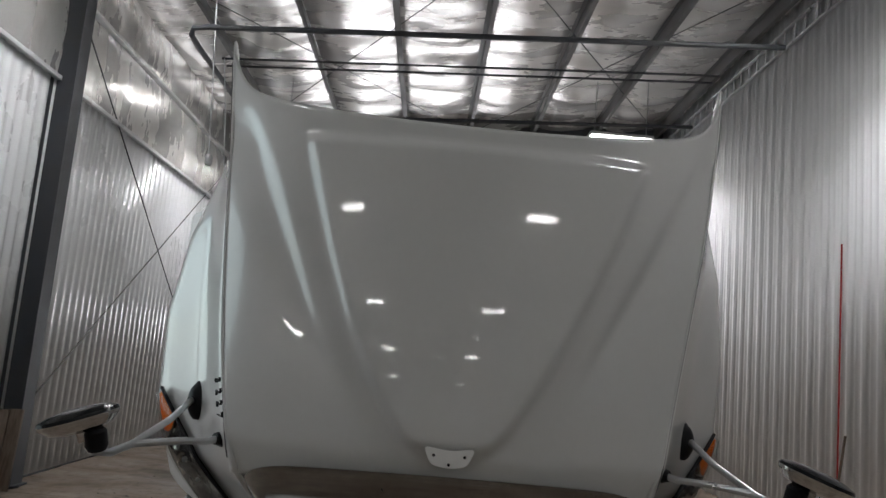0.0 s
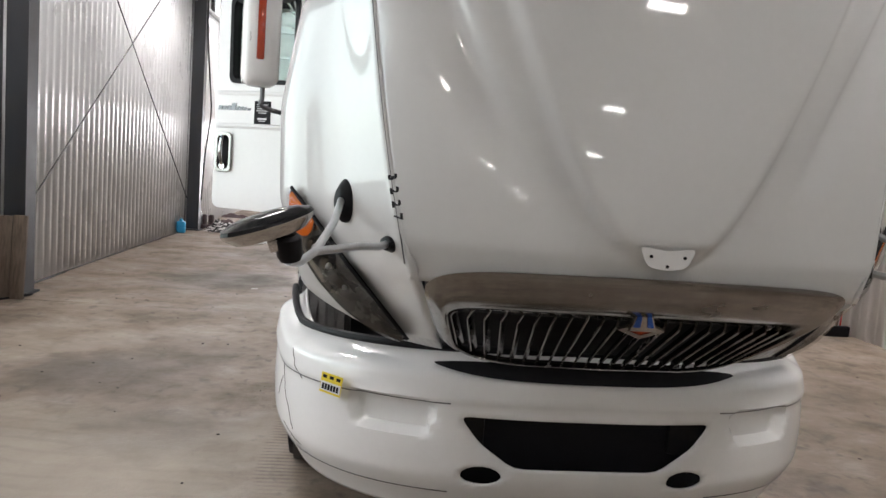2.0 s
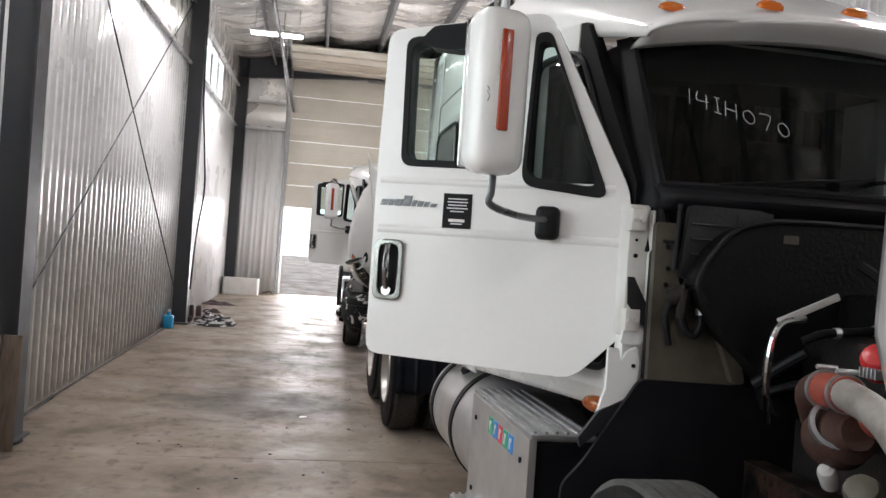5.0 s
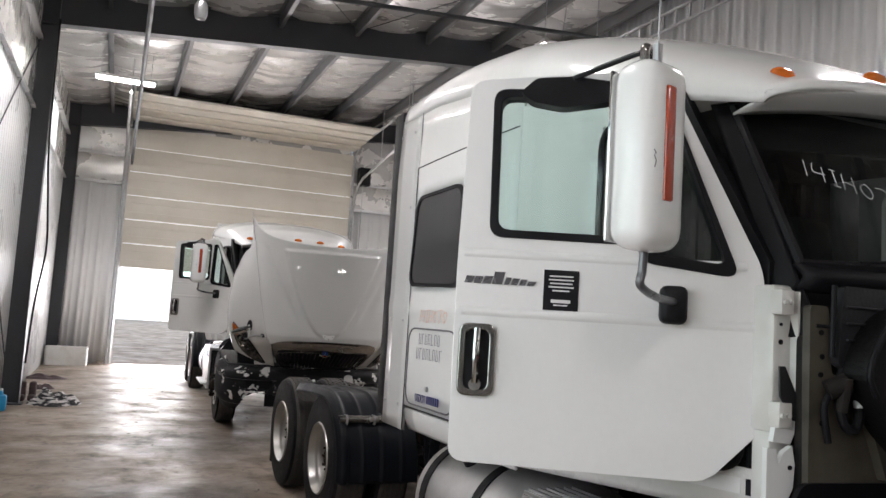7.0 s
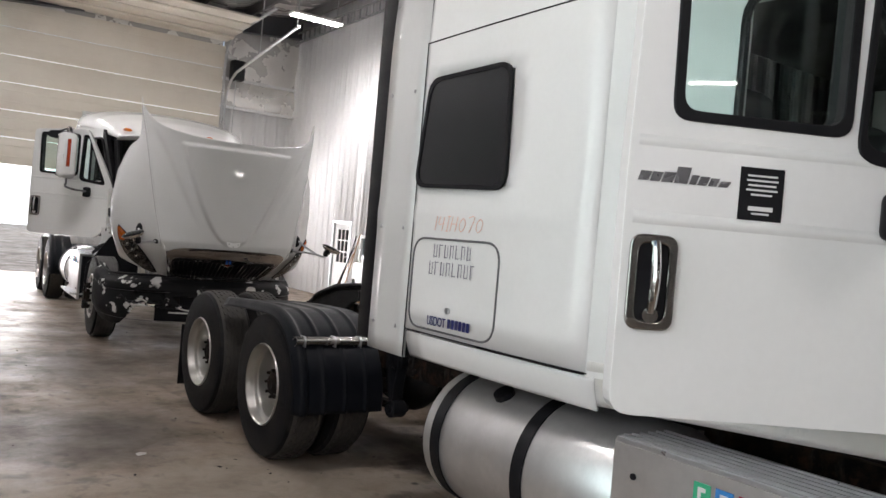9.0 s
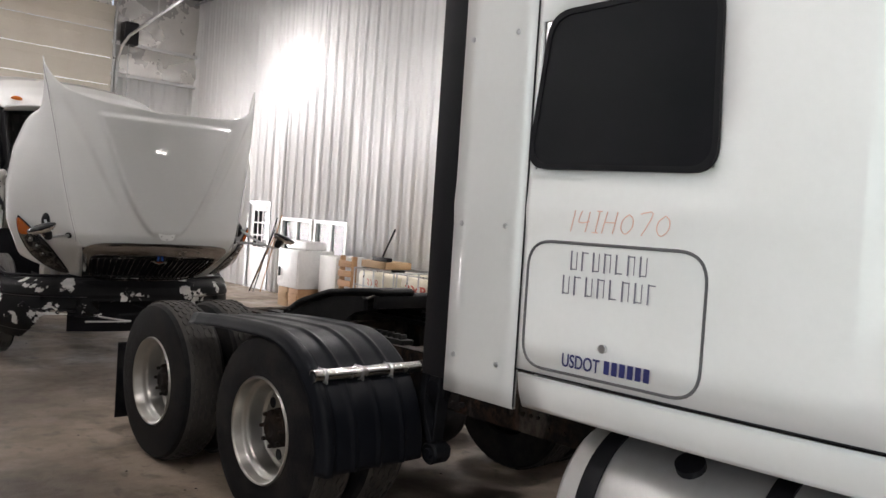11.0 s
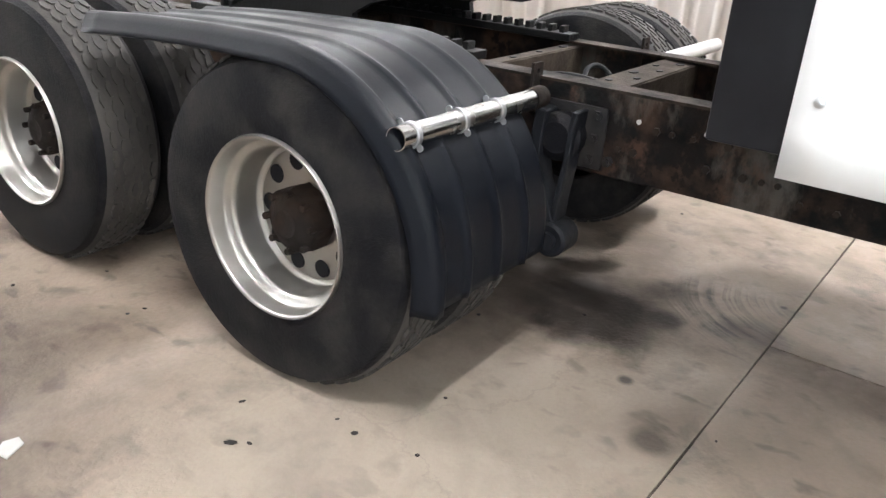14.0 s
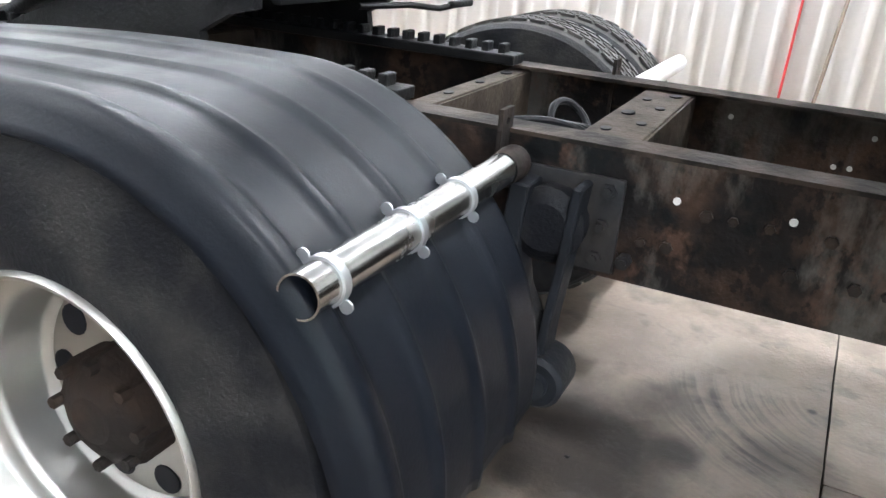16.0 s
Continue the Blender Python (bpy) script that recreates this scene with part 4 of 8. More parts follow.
# ---- trucks: x across, y rearwards from the front axle, z up ----
def wheel(parent, x, y, side, kind, r=0.51, wide=0.28, rot=0.0, lift=0.0):
    """A truck wheel; side -1 or 1 is the way its outer face looks. kind: steer (convex disc) or drive (deep dish)."""
    m = Matrix.Translation((x, y, r + lift)) @ Matrix.Rotation(radians(90 * side), 4, "Y") @ Matrix.Rotation(rot, 4, "Z")
    h = wide / 2
    w = new("wheel")
    w.parent = parent
    bm = bmesh.new()
    lathe(bm, [(0.272, -h + 0.03), (0.282, -h + 0.005), (0.36, -h), (0.44, -h + 0.004), (0.480, -h + 0.012), (r - 0.010, -h + 0.035), (r, -h + 0.07),
               (r + 0.004, 0), (r, h - 0.07), (r - 0.010, h - 0.035), (0.480, h - 0.012), (0.44, h - 0.004), (0.40, h - 0.006), (0.36, h), (0.282, h - 0.005), (0.272, h - 0.03)],
          m, 56, [0, 0, 0, 0, 0, 1, 1, 1, 1, 0, 0, 0, 0, 0, 0])
    ty = part("tyre", bm, [rubber, rubber_dusty if kind == "steer" else rubber_worn], w, "black radial tyre with dusty tread", smooth=40)
    tn = tread_mesh(kind, r, wide)
    tr = new("tread", tn)
    tr.parent = w
    tr.matrix_basis = m
    bm = bmesh.new()
    if kind == "steer":
        prof = [(0.302, h - 0.03), (0.302, h - 0.006), (0.29, h + 0.002), (0.276, h - 0.012), (0.262, h - 0.05), (0.235, h - 0.06), (0.19, h - 0.03), (0.165, h + 0.005), (0.11, h + 0.012), (0, h + 0.012)]
    else:
        prof = [(0.306, h - 0.03), (0.306, h - 0.004), (0.300, h + 0.006), (0.293, h + 0.004), (0.289, h - 0.004), (0.284, h - 0.045), (0.279, h - 0.056), (0.262, h - 0.062), (0.254, h - 0.070), (0.251, h - 0.082), (0.246, h - 0.150), (0.241, h - 0.160), (0.232, h - 0.163), (0.228, h - 0.170), (0.17, h - 0.165), (0, h - 0.165)]
    lathe(bm, [(a * 0.92, b) for a, b in prof], m, 56)
    part("rim", bm, alu, w, "polished aluminium rim", smooth=50)
    zf = h - 0.045 if kind == "steer" else h - 0.168
    for i in range(10):
        a = 2 * math.pi * (i + 0.5) / 10
        bm = bmesh.new()
        rr = 0.205 if kind == "steer" else 0.172
        lathe(bm, [(0.030, zf - 0.02), (0.030, zf + 0.0005), (0.027, zf + 0.0015), (0, zf + 0.0015)] if kind == "drive" else
              [(0.031, zf + 0.026), (0.031, zf + 0.030), (0.024, zf + 0.0285), (0, zf + 0.0285)], m @ Matrix.Translation((rr * math.cos(a), rr * math.sin(a), 0.003)), 16)
        part("hand_hole", bm, ink, w, smooth=0)
    bm = bmesh.new()
    if kind == "steer":
        cyl(bm, 0.085, 0.05, m @ Matrix.Translation((0, 0, h + 0.03)), 20)
        cyl(bm, 0.06, 0.03, m @ Matrix.Translation((0, 0, h + 0.065)), 20)
    else:
        lobes = lambda k, base, deep: base + deep * max(0, math.cos(8 * 2 * math.pi * k / 64)) ** 2
        rings = []
        for base, deep, z in ((0.100, 0.008, h - 0.17), (0.098, 0.010, h - 0.10), (0.093, 0.010, h - 0.088), (0.078, 0.004, h - 0.082), (0.066, 0.0, h - 0.070), (0.042, 0.0, h - 0.062), (0.024, 0, h - 0.066)):
            rings.append([bm.verts.new(m @ Vector((lobes(k, base, deep) * math.cos(2 * math.pi * k / 64), lobes(k, base, deep) * math.sin(2 * math.pi * k / 64), z))) for k in range(64)])
        for r0, r1 in zip(rings, rings[1:]):
            for k in range(64):
                bm.faces.new((r0[k], r0[(k + 1) % 64], r1[(k + 1) % 64], r1[k]))
        bm.faces.new(rings[-1])
    hb = part("hub", bm, rust, w, "rusty hub")
    if kind == "drive":
        for i in range(8):
            a = 2 * math.pi * i / 8
            bm = bmesh.new()
            cyl(bm, 0.011, 0.03, m @ Matrix.Translation((0.092 * math.cos(a), 0.092 * math.sin(a), h - 0.080)), 6)
            part("hub_bolt", bm, rust, w, smooth=0)
    if kind == "steer":
        for i in range(10):
            a = 2 * math.pi * i / 10
            bm = bmesh.new()
            q = m @ Matrix.Translation((0.143 * math.cos(a), 0.143 * math.sin(a), h))
            cyl(bm, 0.019, 0.036, q @ Matrix.Translation((0, 0, 0.02)), 6)
            cyl(bm, 0.011, 0.05, q @ Matrix.Translation((0, 0, 0.05)), 8)
            part("lug_nut", bm, rust, w)
    return w


TREADS = {}


def tread_mesh(kind, r, wide):
    """Tread blocks standing 9 mm proud of the carcass."""
    key = (kind, r, wide)
    if key in TREADS:
        return TREADS[key]
    bm = bmesh.new()
    rows = 5
    n = 46 if kind == "drive" else 0
    if kind == "drive":
        wrow = (wide - 0.095) / rows
        for j in range(rows):
            z0 = -wide / 2 + 0.0475 + j * wrow + 0.005
            z1 = z0 + wrow - 0.010
            for i in range(n):
                off = 0.5 * (j % 2)
                a0, a1 = 2 * math.pi * (i + off + 0.08) / n, 2 * math.pi * (i + off + 0.9) / n
                am = (a0 + a1) / 2
                pts = [(a0, z0 + 0.008), (am, z0), (a1, z0 + 0.008), (a1, z1 - 0.008), (am, z1), (a0, z1 - 0.008)]
                lo = [bm.verts.new(((r - 0.002) * math.cos(a), (r - 0.002) * math.sin(a), z)) for a, z in pts]
                hi = [bm.verts.new(((r + 0.0075) * math.cos(a), (r + 0.0075) * math.sin(a), z)) for a, z in pts]
                bm.faces.new(hi)
                for k in range(6):
                    bm.faces.new((lo[k], lo[(k + 1) % 6], hi[(k + 1) % 6], hi[k]))
    else:
        for j in range(5):
            z0 = -wide / 2 + 0.03 + j * (wide - 0.06) / 5 + 0.004
            z1 = z0 + (wide - 0.06) / 5 - 0.008
            lathe(bm, [(r - 0.01, z0), (r + 0.009, z0 + 0.002), (r + 0.009, z1 - 0.002), (r - 0.01, z1)], I4, 56)
    bmesh.ops.recalc_face_normals(bm, faces=bm.faces[:])
    me = bpy.data.meshes.new("tread")
    bm.to_mesh(me)
    bm.free()
    me.materials.append(rubber_dusty if kind == "steer" else rubber_worn)
    TREADS[key] = me
    return me


# the hood stands open, tilted forward about its nose
CREASE = lambda z: 0.755 + 0.215 * (z - 1.35) - 0.02 * (z - 1.35) ** 2
NOSE_Y = lambda z: -1.955 + 0.070 * (z - 1.32) + 0.034 * (z - 1.32) ** 2 if z > 1.32 else -1.955 + 0.15 * (1.32 - z)
DOME = lambda z: 0.10 + 0.52 * max(0, (z - 1.34) / 1.06) ** 0.68
TWIST = lambda z: 0.04 * smoothstep(1.45, 2.6, z)    # the open hood leans a little to the driver's side


def hood_front(s, v):
    """The upper skin: s across from -1 to 1, v from nose to the cowl edge."""
    a = abs(s)
    top = 2.485 + 0.08 * a ** 2 + 0.10 * a ** 5 + 0.17 * a ** 20
    low = 1.252 - 0.018 * a ** 2 - 0.03 * smoothstep(0.60, 0.92, a)
    z = low + (top - low) * v
    x = a * CREASE(z)
    y = NOSE_Y(z) + 0.115 * a ** 2 + (0.02 + 0.14 * max(0, z - 1.32)) * a ** 5
    d = DOME(z)
    edge = smoothstep(d + 0.028, d - 0.020, x) * smoothstep(1.30, 1.38, z) * smoothstep(2.425, 2.385, z)
    y -= 0.030 * edge
    val = 0.43 + 0.45 * (z - 1.55) / 0.92
    y += 0.030 * math.exp(-((x - val) / (0.035 if x < val else 0.10)) ** 2) * smoothstep(1.45, 1.85, z) * smoothstep(2.62, 2.40, z)
    return Vector((math.copysign(x, s) + TWIST(z), y, z))


def lerp_smooth(tab, x):
    """A smooth curve through the table."""
    for k, ((a, fa), (b, fb)) in enumerate(zip(tab, tab[1:])):
        if x <= b or k == len(tab) - 2:
            p, q = tab[max(k - 1, 0)], tab[min(k + 2, len(tab) - 1)]
            t = (x - a) / (b - a)
            m0 = (fb - p[1]) / (b - p[0]) * (b - a)
            m1 = (q[1] - fa) / (q[0] - a) * (b - a)
            return (2 * t ** 3 - 3 * t * t + 1) * fa + (t ** 3 - 2 * t * t + t) * m0 + (3 * t * t - 2 * t ** 3) * fb + (t ** 3 - t * t) * m1


LOW_EDGE = lambda u: lerp_table([(0, 0.90), (0.25, 0.94), (0.5, 1.06), (0.75, 1.16), (1, 1.20)], u)


def fender_at(side, u, z):
    """The side skin at height z: u from the crease back to the wheel-arch edge."""
    w = max(0.0, (1.222 - z) / 0.312)
    k = smoothstep(1.34, 1.20, z)
    c = CREASE(max(z, 1.2)) * (1 - k) + (0.705 - 0.15 * w) * k
    yc = (NOSE_Y(max(z, 1.2)) + 0.13 + 0.14 * max(0, z - 1.32)) * (1 - k) + (-1.84 + 0.46 * w ** 1.15) * k
    wide = lerp_table([(0.86, 0.95), (1.1, 1.07), (1.4, 1.165), (1.74, 1.185), (2.07, 1.15), (2.4, 1.05), (2.9, 0.985)], z)
    back = lerp_table([(0.86, -1.30), (1.1, -1.17), (1.2, -1.07), (1.32, -0.95), (1.45, -0.86), (1.57, -0.81), (1.9, -0.81), (2.12, -0.79), (2.9, -1.2)], z)
    end = min(wide - 0.02, 1.04)
    y2 = yc + 0.86 * (min(-1.28, back - 0.1) - yc)
    y2 = min(-1.28 + 0.25 * (yc + 1.83), back - 0.06) * 0.8 + y2 * 0.2
    x = lerp_smooth([(0, c), (0.25, c + 0.42 * (wide - c)), (0.5, c + 0.92 * (wide - c)), (0.68, wide), (0.84, wide * 0.62 + end * 0.38), (1, end)], u)
    y = lerp_smooth([(0, yc), (0.25, yc + 0.55 * (y2 - yc)), (0.5, y2), (0.68, y2 + 0.35 * (back - y2)), (0.84, y2 + 0.68 * (back - y2)), (1, back)], u)
    return Vector((side * x + TWIST(z), y, z))


def fender(side, u, v):
    low = LOW_EDGE(u)
    top = 2.88 - 0.43 * smoothstep(0, 0.35, u) - 0.28 * u * u
    return fender_at(side, u, low + (top - low) * v)


def fender_y(x, z):
    """Where the side skin lies at that width and height."""
    a, b = 0.0, 0.68
    for _ in range(24):
        m = (a + b) / 2
        if fender_at(1, m, z).x - TWIST(z) < x:
            a = m
        else:
            b = m
    return fender_at(1, a, z).y


def chrome_ring(s, w):
    """The front of the grille opening: s across -1 to 1, w from top edge (0) to bottom (1)."""
    a = abs(s)
    zt, zb = 1.268 - 0.018 * a ** 2 - 0.012 * a ** 8, 0.862 + 0.05 * a ** 4
    z = zt + (zb - zt) * w
    half = 0.70 - 0.12 * w - 0.03 * w * w
    y = -1.975 + 0.52 * w ** 1.15 + 0.02 * w + (0.13 - 0.08 * w) * a ** 3 - 0.02 * math.sin(math.pi * w)
    return Vector((s * half, y, z))


def build_hood(truck, digits=True):
    bm = bmesh.new()
    grid(bm, 120, 76, lambda u, v: hood_front(2 * u - 1, v))
    for sd in (-1, 1):
        grid(bm, 26, 40, lambda u, v: fender(sd, u, v))
    ob = part("hood", bm, dimmed_white_paint, truck, "white glossy hood tilted open", smooth=35)
    so = ob.modifiers.new("thick", "SOLIDIFY")
    so.thickness, so.offset = 0.012, -1.0
    hood = ob
    for sd in (-1, 1):
        bm = bmesh.new()
        tube(bm, [hood_front(sd, 0.03 + 0.94 * k / 40) + Vector((sd * 0.004, 0.004, 0)) for k in range(41)], 0.0022, 6)
        part("hood_seam", bm, seal_grey, hood, "narrow dark seam between hood and fender")
    # small recessed badge plate at the nose
    bm = bmesh.new()
    prism(bm, rounded([(-0.085, 0.028), (-0.06, -0.03), (0, -0.04), (0.06, -0.03), (0.085, 0.028), (0, 0.016)], 0.02), 0.005,
          Matrix.Translation((0, -1.985, 1.335)) @ pose(0, 0, 0, 90, 0, 0))
    part("badge_plate", bm, white_paint, hood, "small recessed white badge mount with screw holes")
    for x, z in ((-0.05, 0.0), (0.0, -0.027), (0.05, 0.0)):
        bm = bmesh.new()
        cyl(bm, 0.005, 0.006, Matrix.Translation((x, -1.991, 1.335 + z)) @ pose(0, 0, 0, 90, 0, 0), 8)
        part("screw_hole", bm, ink, hood)
    # chrome surround: a band all round the opening
    bm = bmesh.new()

    def band(u, v):
        t = u * 2 * math.pi
        cs, sn = math.cos(t), math.sin(t)
        s = math.copysign(abs(cs) ** 0.22, cs)
        w = 0.5 - 0.5 * math.copysign(abs(sn) ** 0.36, sn)
        inner = (s * 0.90, 0.40 + (w - 0.0) * 0.53 if w < 0.5 else 0.40 + w * 0.53)
        so, wo = s * (1 - v) + inner[0] * v, w * (1 - v) + inner[1] * v
        p = chrome_ring(so, wo)
        p.y += -0.035 * math.sin(math.pi * min(1, v * 1.02)) + 0.045 * smoothstep(0.8, 1, v)
        return p
    grid(bm, 96, 10, band)
    bmesh.ops.remove_doubles(bm, verts=bm.verts[:], dist=0.0005)
    part("grille_surround", bm, chrome_worn, hood, "worn chrome grille surround", smooth=50)
    bm = bmesh.new()
    grid(bm, 30, 12, lambda u, v: chrome_ring((2 * u - 1) * 0.9, 0.40 + 0.53 * v) + Vector((0, 0.05, 0.03)))
    part("grille_mesh", bm, ink, hood, "black grille backing")
    for i in range(23):
        s = -0.88 + 1.76 * i / 22
        bm = bmesh.new()
        w1 = 0.93 - 0.10 * abs(s) ** 3
        p, q = chrome_ring(s, 0.42), chrome_ring(s * 0.99, w1)
        d = (q - p)
        m = ALONG(p + Vector((0, 0.02, 0)), q + Vector((0, 0.02, 0)))
        box(bm, (0.008, 0.036, d.length), (0, 0, 0), 0.003, m @ Matrix.Rotation(radians(30), 4, "Z"), 1)
        part("grille_bar", bm, chrome_worn, hood, "worn chrome grille bar")
    # badge in the grille
    bm = bmesh.new()
    p = chrome_ring(0, 0.42)
    m = Matrix.Translation(p + Vector((0, -0.035, 0.0))) @ pose(0, 0, 0, 120, 0, 0)
    prism(bm, [(-0.075, 0), (0, 0.034), (0.075, 0), (0, -0.034)], 0.014, m, holes=[[(-0.045, 0), (0, 0.018), (0.045, 0), (0, -0.018)]])
    bg = part("badge", bm, chrome_worn, hood, "chrome diamond badge with a red centre", smooth=0)
    bm = bmesh.new()
    prism(bm, [(-0.045, 0), (0, 0.018), (0.045, 0), (0, -0.018)], 0.009, m)
    part("badge_centre", bm, red_lens, bg, smooth=0)
    for sx in (-1, 1):
        bm = bmesh.new()
        prism(bm, [(sx * 0.012, 0.012), (sx * 0.032, 0.012), (sx * 0.006, 0.095)], 0.003, Matrix.Translation(p + Vector((0, -0.0615, -0.005))) @ pose(0, 0, 0, 96, 0, 0))
        part("badge_stripe", bm, blue_enamel, bg, "blue enamel stripe", smooth=0)
    bm = bmesh.new()
    prism(bm, [(-0.042, 0), (0.042, 0), (0.004, 0.125), (-0.004, 0.125)], 0.02, Matrix.Translation(p + Vector((0, -0.04, -0.005))) @ pose(0, 0, 0, 96, 0, 0))
    part("badge_fin", bm, chrome_worn, hood, smooth=0)
    # headlights: a long tapering lens on each side
    for sd in (-1, 1):
        head_lamp(hood, sd)
        hood_mirror(hood, sd)
    if digits:
        for k, ch in enumerate("3227"):
            z = 1.515 - 0.038 * k
            q = Matrix.Translation((-CREASE(z) - 0.014, NOSE_Y(z) + 0.108, z)) @ Matrix.Rotation(radians(-50), 4, "Z") @ pose(0, 0, 0, 90, 0, 0) @ Matrix.Rotation(radians(-76), 4, "Z")
            lettering(ch, 0.046, q, ink, hood, "unit_digit", "black unit number digit", thick=0.004, bold=-0.0005)
    return hood


def lamp_shape(sd, t, w, off=0.0):
    """The leaf-shaped lens: t along from lower tip to upper tip, w across from the straight edge (-1) to the curved one (1)."""
    n = Vector((0.55, -0.80, -0.22)).normalized()
    wide = 0.150 * (math.sin(math.pi * min(1, t) ** 0.85) ** 0.7) * (0.75 + 0.40 * t)
    q = (w + 1) / 2
    x = 0.665 + (1.105 - 0.665) * t + wide * q * 0.62
    z = 0.945 + (1.455 - 0.945) * t - wide * q * 0.62
    p = Vector((x, fender_y(x, z), z)) + n * (0.016 + off)
    return Vector((sd * p.x, p.y, p.z))


def head_lamp(hood, sd):
    bm = bmesh.new()
    grid(bm, 40, 10, lambda u, v: lamp_shape(sd, u, -1.12 + 2.30 * v, 0.0))
    hl = part("headlight", bm, black_plastic, hood, "tapering headlight with amber corner and black bezel", smooth=60)
    bm = bmesh.new()
    grid(bm, 24, 8, lambda u, v: lamp_shape(sd, 0.03 + 0.50 * u, 2 * v - 1, 0.006))
    part("lens_shade", bm, smoked, hl, "smoked brown lower lens")
    edge = lambda v: 0.79 - 0.05 * math.sin(math.pi * v) + 0.02 * v       # curved border between amber and clear part
    bm = bmesh.new()
    grid(bm, 18, 12, lambda u, v: lamp_shape(sd, 0.53 + (edge(v) - 0.53) * u, 1.96 * v - 0.98, 0.004 - 0.012 * math.sin(math.pi * u) * math.sin(math.pi * v)))
    part("reflector", bm, reflector_grey, hl, "dull silver reflector bowl")
    nn = Vector((0.55 * sd, -0.80, -0.22)).normalized()
    for t0, w0, r0 in ((0.685, 0.05, 0.036), (0.565, -0.05, 0.040), (0.43, 0.0, 0.030)):
        c = lamp_shape(sd, t0, w0, 0.006)
        q = Matrix.Translation(c) @ nn.to_track_quat("Z", "Y").to_matrix().to_4x4()
        bm = bmesh.new()
        lathe(bm, [(r0, 0.006), (r0 * 0.95, 0.010), (r0 * 0.8, 0.004), (r0 * 0.45, 0.0)], q, 24)
        part("lamp_bowl", bm, chrome_worn, hl, "round chrome lamp bowl")
        bm = bmesh.new()
        lathe(bm, [(r0 * 0.30, 0.0), (r0 * 0.26, 0.010), (r0 * 0.12, 0.014), (0, 0.015)], q, 12)
        part("bulb", bm, galv, hl, "small bulb")
    bm = bmesh.new()
    grid(bm, 14, 12, lambda u, v: lamp_shape(sd, edge(v) + (0.968 - edge(v)) * u, 1.92 * v - 0.96, 0.009 + 0.008 * math.sin(math.pi * v)))
    part("marker_lens", bm, amber, hl, "amber side marker lens")
    bm = bmesh.new()
    grid(bm, 36, 8, lambda u, v: lamp_shape(sd, 0.02 + 0.955 * u, (2 * v - 1), 0.018 + 0.012 * math.sin(math.pi * v)))
    cov = part("lens_cover", bm, lens_glass, hl, "clear headlight lens")
    cov.visible_shadow = False
    bm = bmesh.new()
    tube(bm, [lamp_shape(sd, 0.01 + 0.98 * k / 30, -1.04, 0.010) for k in range(31)], 0.006, 6)
    part("lens_trim", bm, black_plastic, hl, "thin black lens trim")


def hood_mirror(hood, sd):
    a, b = Vector((sd * 0.915, -1.53, 1.42)), Vector((sd * 0.757, -1.725, 1.305))
    root = new("hood_mirror")
    root.parent = hood
    root["label"] = "chrome convex mirror on a bent two-arm bracket"
    n = Vector((sd * 0.75, -0.65, 0.1)).normalized()
    bm = bmesh.new()
    q = Matrix.Translation(a + n * 0.012) @ n.to_track_quat("Z", "Y").to_matrix().to_4x4()
    lathe(bm, [(0.075, -0.03), (0.075, 0.0), (0.066, 0.012), (0.04, 0.03), (0.022, 0.035), (0, 0.035)], q @ Matrix.Diagonal((0.62, 1.0, 1, 1)), 28)
    part("upper_foot", bm, black_plastic, root, "black oval rubber foot")
    bm = bmesh.new()
    lathe(bm, [(0.034, -0.03), (0.032, 0.015), (0.020, 0.05), (0, 0.055)], Matrix.Translation(b) @ Vector((sd, -0.75, 0)).to_track_quat("Z", "Y").to_matrix().to_4x4() @ Matrix.Diagonal((1.3, 1, 1, 1)), 18)
    part("lower_foot", bm, black_plastic, root, "black cone foot")
    e = Vector((sd * 0.995, -2.0, 1.295))
    k = Vector((sd * 1.054, -2.157, 1.318))
    bm = bmesh.new()
    tube(bm, [a + n * 0.03, a.lerp(e, 0.5), e, e.lerp(k, 0.6) + Vector((0, 0, -0.035)), k + Vector((0, 0, -0.035))], 0.012, 10)
    part("upper_arm", bm, galv, root, "polished mirror arm")
    bm = bmesh.new()
    tube(bm, [b + Vector((sd * 0.03, -0.03, 0)), b + Vector((sd * 0.06, -0.06, -0.008)), b.lerp(e, 0.5) + Vector((0, 0, 0.002)), e], 0.012, 10)
    part("lower_arm", bm, galv, root, "polished mirror arm")
    bm = bmesh.new()
    lathe(bm, [(0, -0.036), (0.026, -0.034), (0.033, -0.02), (0.033, 0.024), (0.024, 0.034), (0, 0.036)], Matrix.Translation(k) @ pose(0, 0, 0, 14, 8 * sd, 0), 16)
    part("pivot", bm, black_plastic, root, "black pivot knob")
    h = Vector((sd * 1.107, -2.173, 1.372))
    q = Matrix.Translation(h) @ pose(0, 0, 0, 6, -20 * -sd, -8 * sd)
    dg = Matrix.Diagonal((1.14, 0.68, 1.25, 1))
    bm = bmesh.new()
    lathe(bm, [(0, -0.032), (0.04, -0.031), (0.08, -0.022), (0.102, -0.004), (0.104, 0.004)], q @ dg, 32)
    part("mirror_shell", bm, chrome, root, "chrome mirror shell")
    bm = bmesh.new()
    lathe(bm, [(0.104, 0.004), (0.100, 0.012), (0.075, 0.020), (0.04, 0.024), (0, 0.025)], q @ dg, 32)
    part("mirror_face", bm, dark_pane, root, "dark convex mirror glass")
    bm = bmesh.new()
    box(bm, (0.03, 0.03, 0.05), (0, 0, -0.045), 0.006, q)
    part("clip", bm, chrome, root)


def bumper_plan(t):
    f = t * math.pi / 2
    s, c = abs(math.sin(f)), abs(math.cos(f))
    return math.copysign(1.165 * s ** 0.72, f), -1.40 + 0.98 * (1 - c ** 0.85)


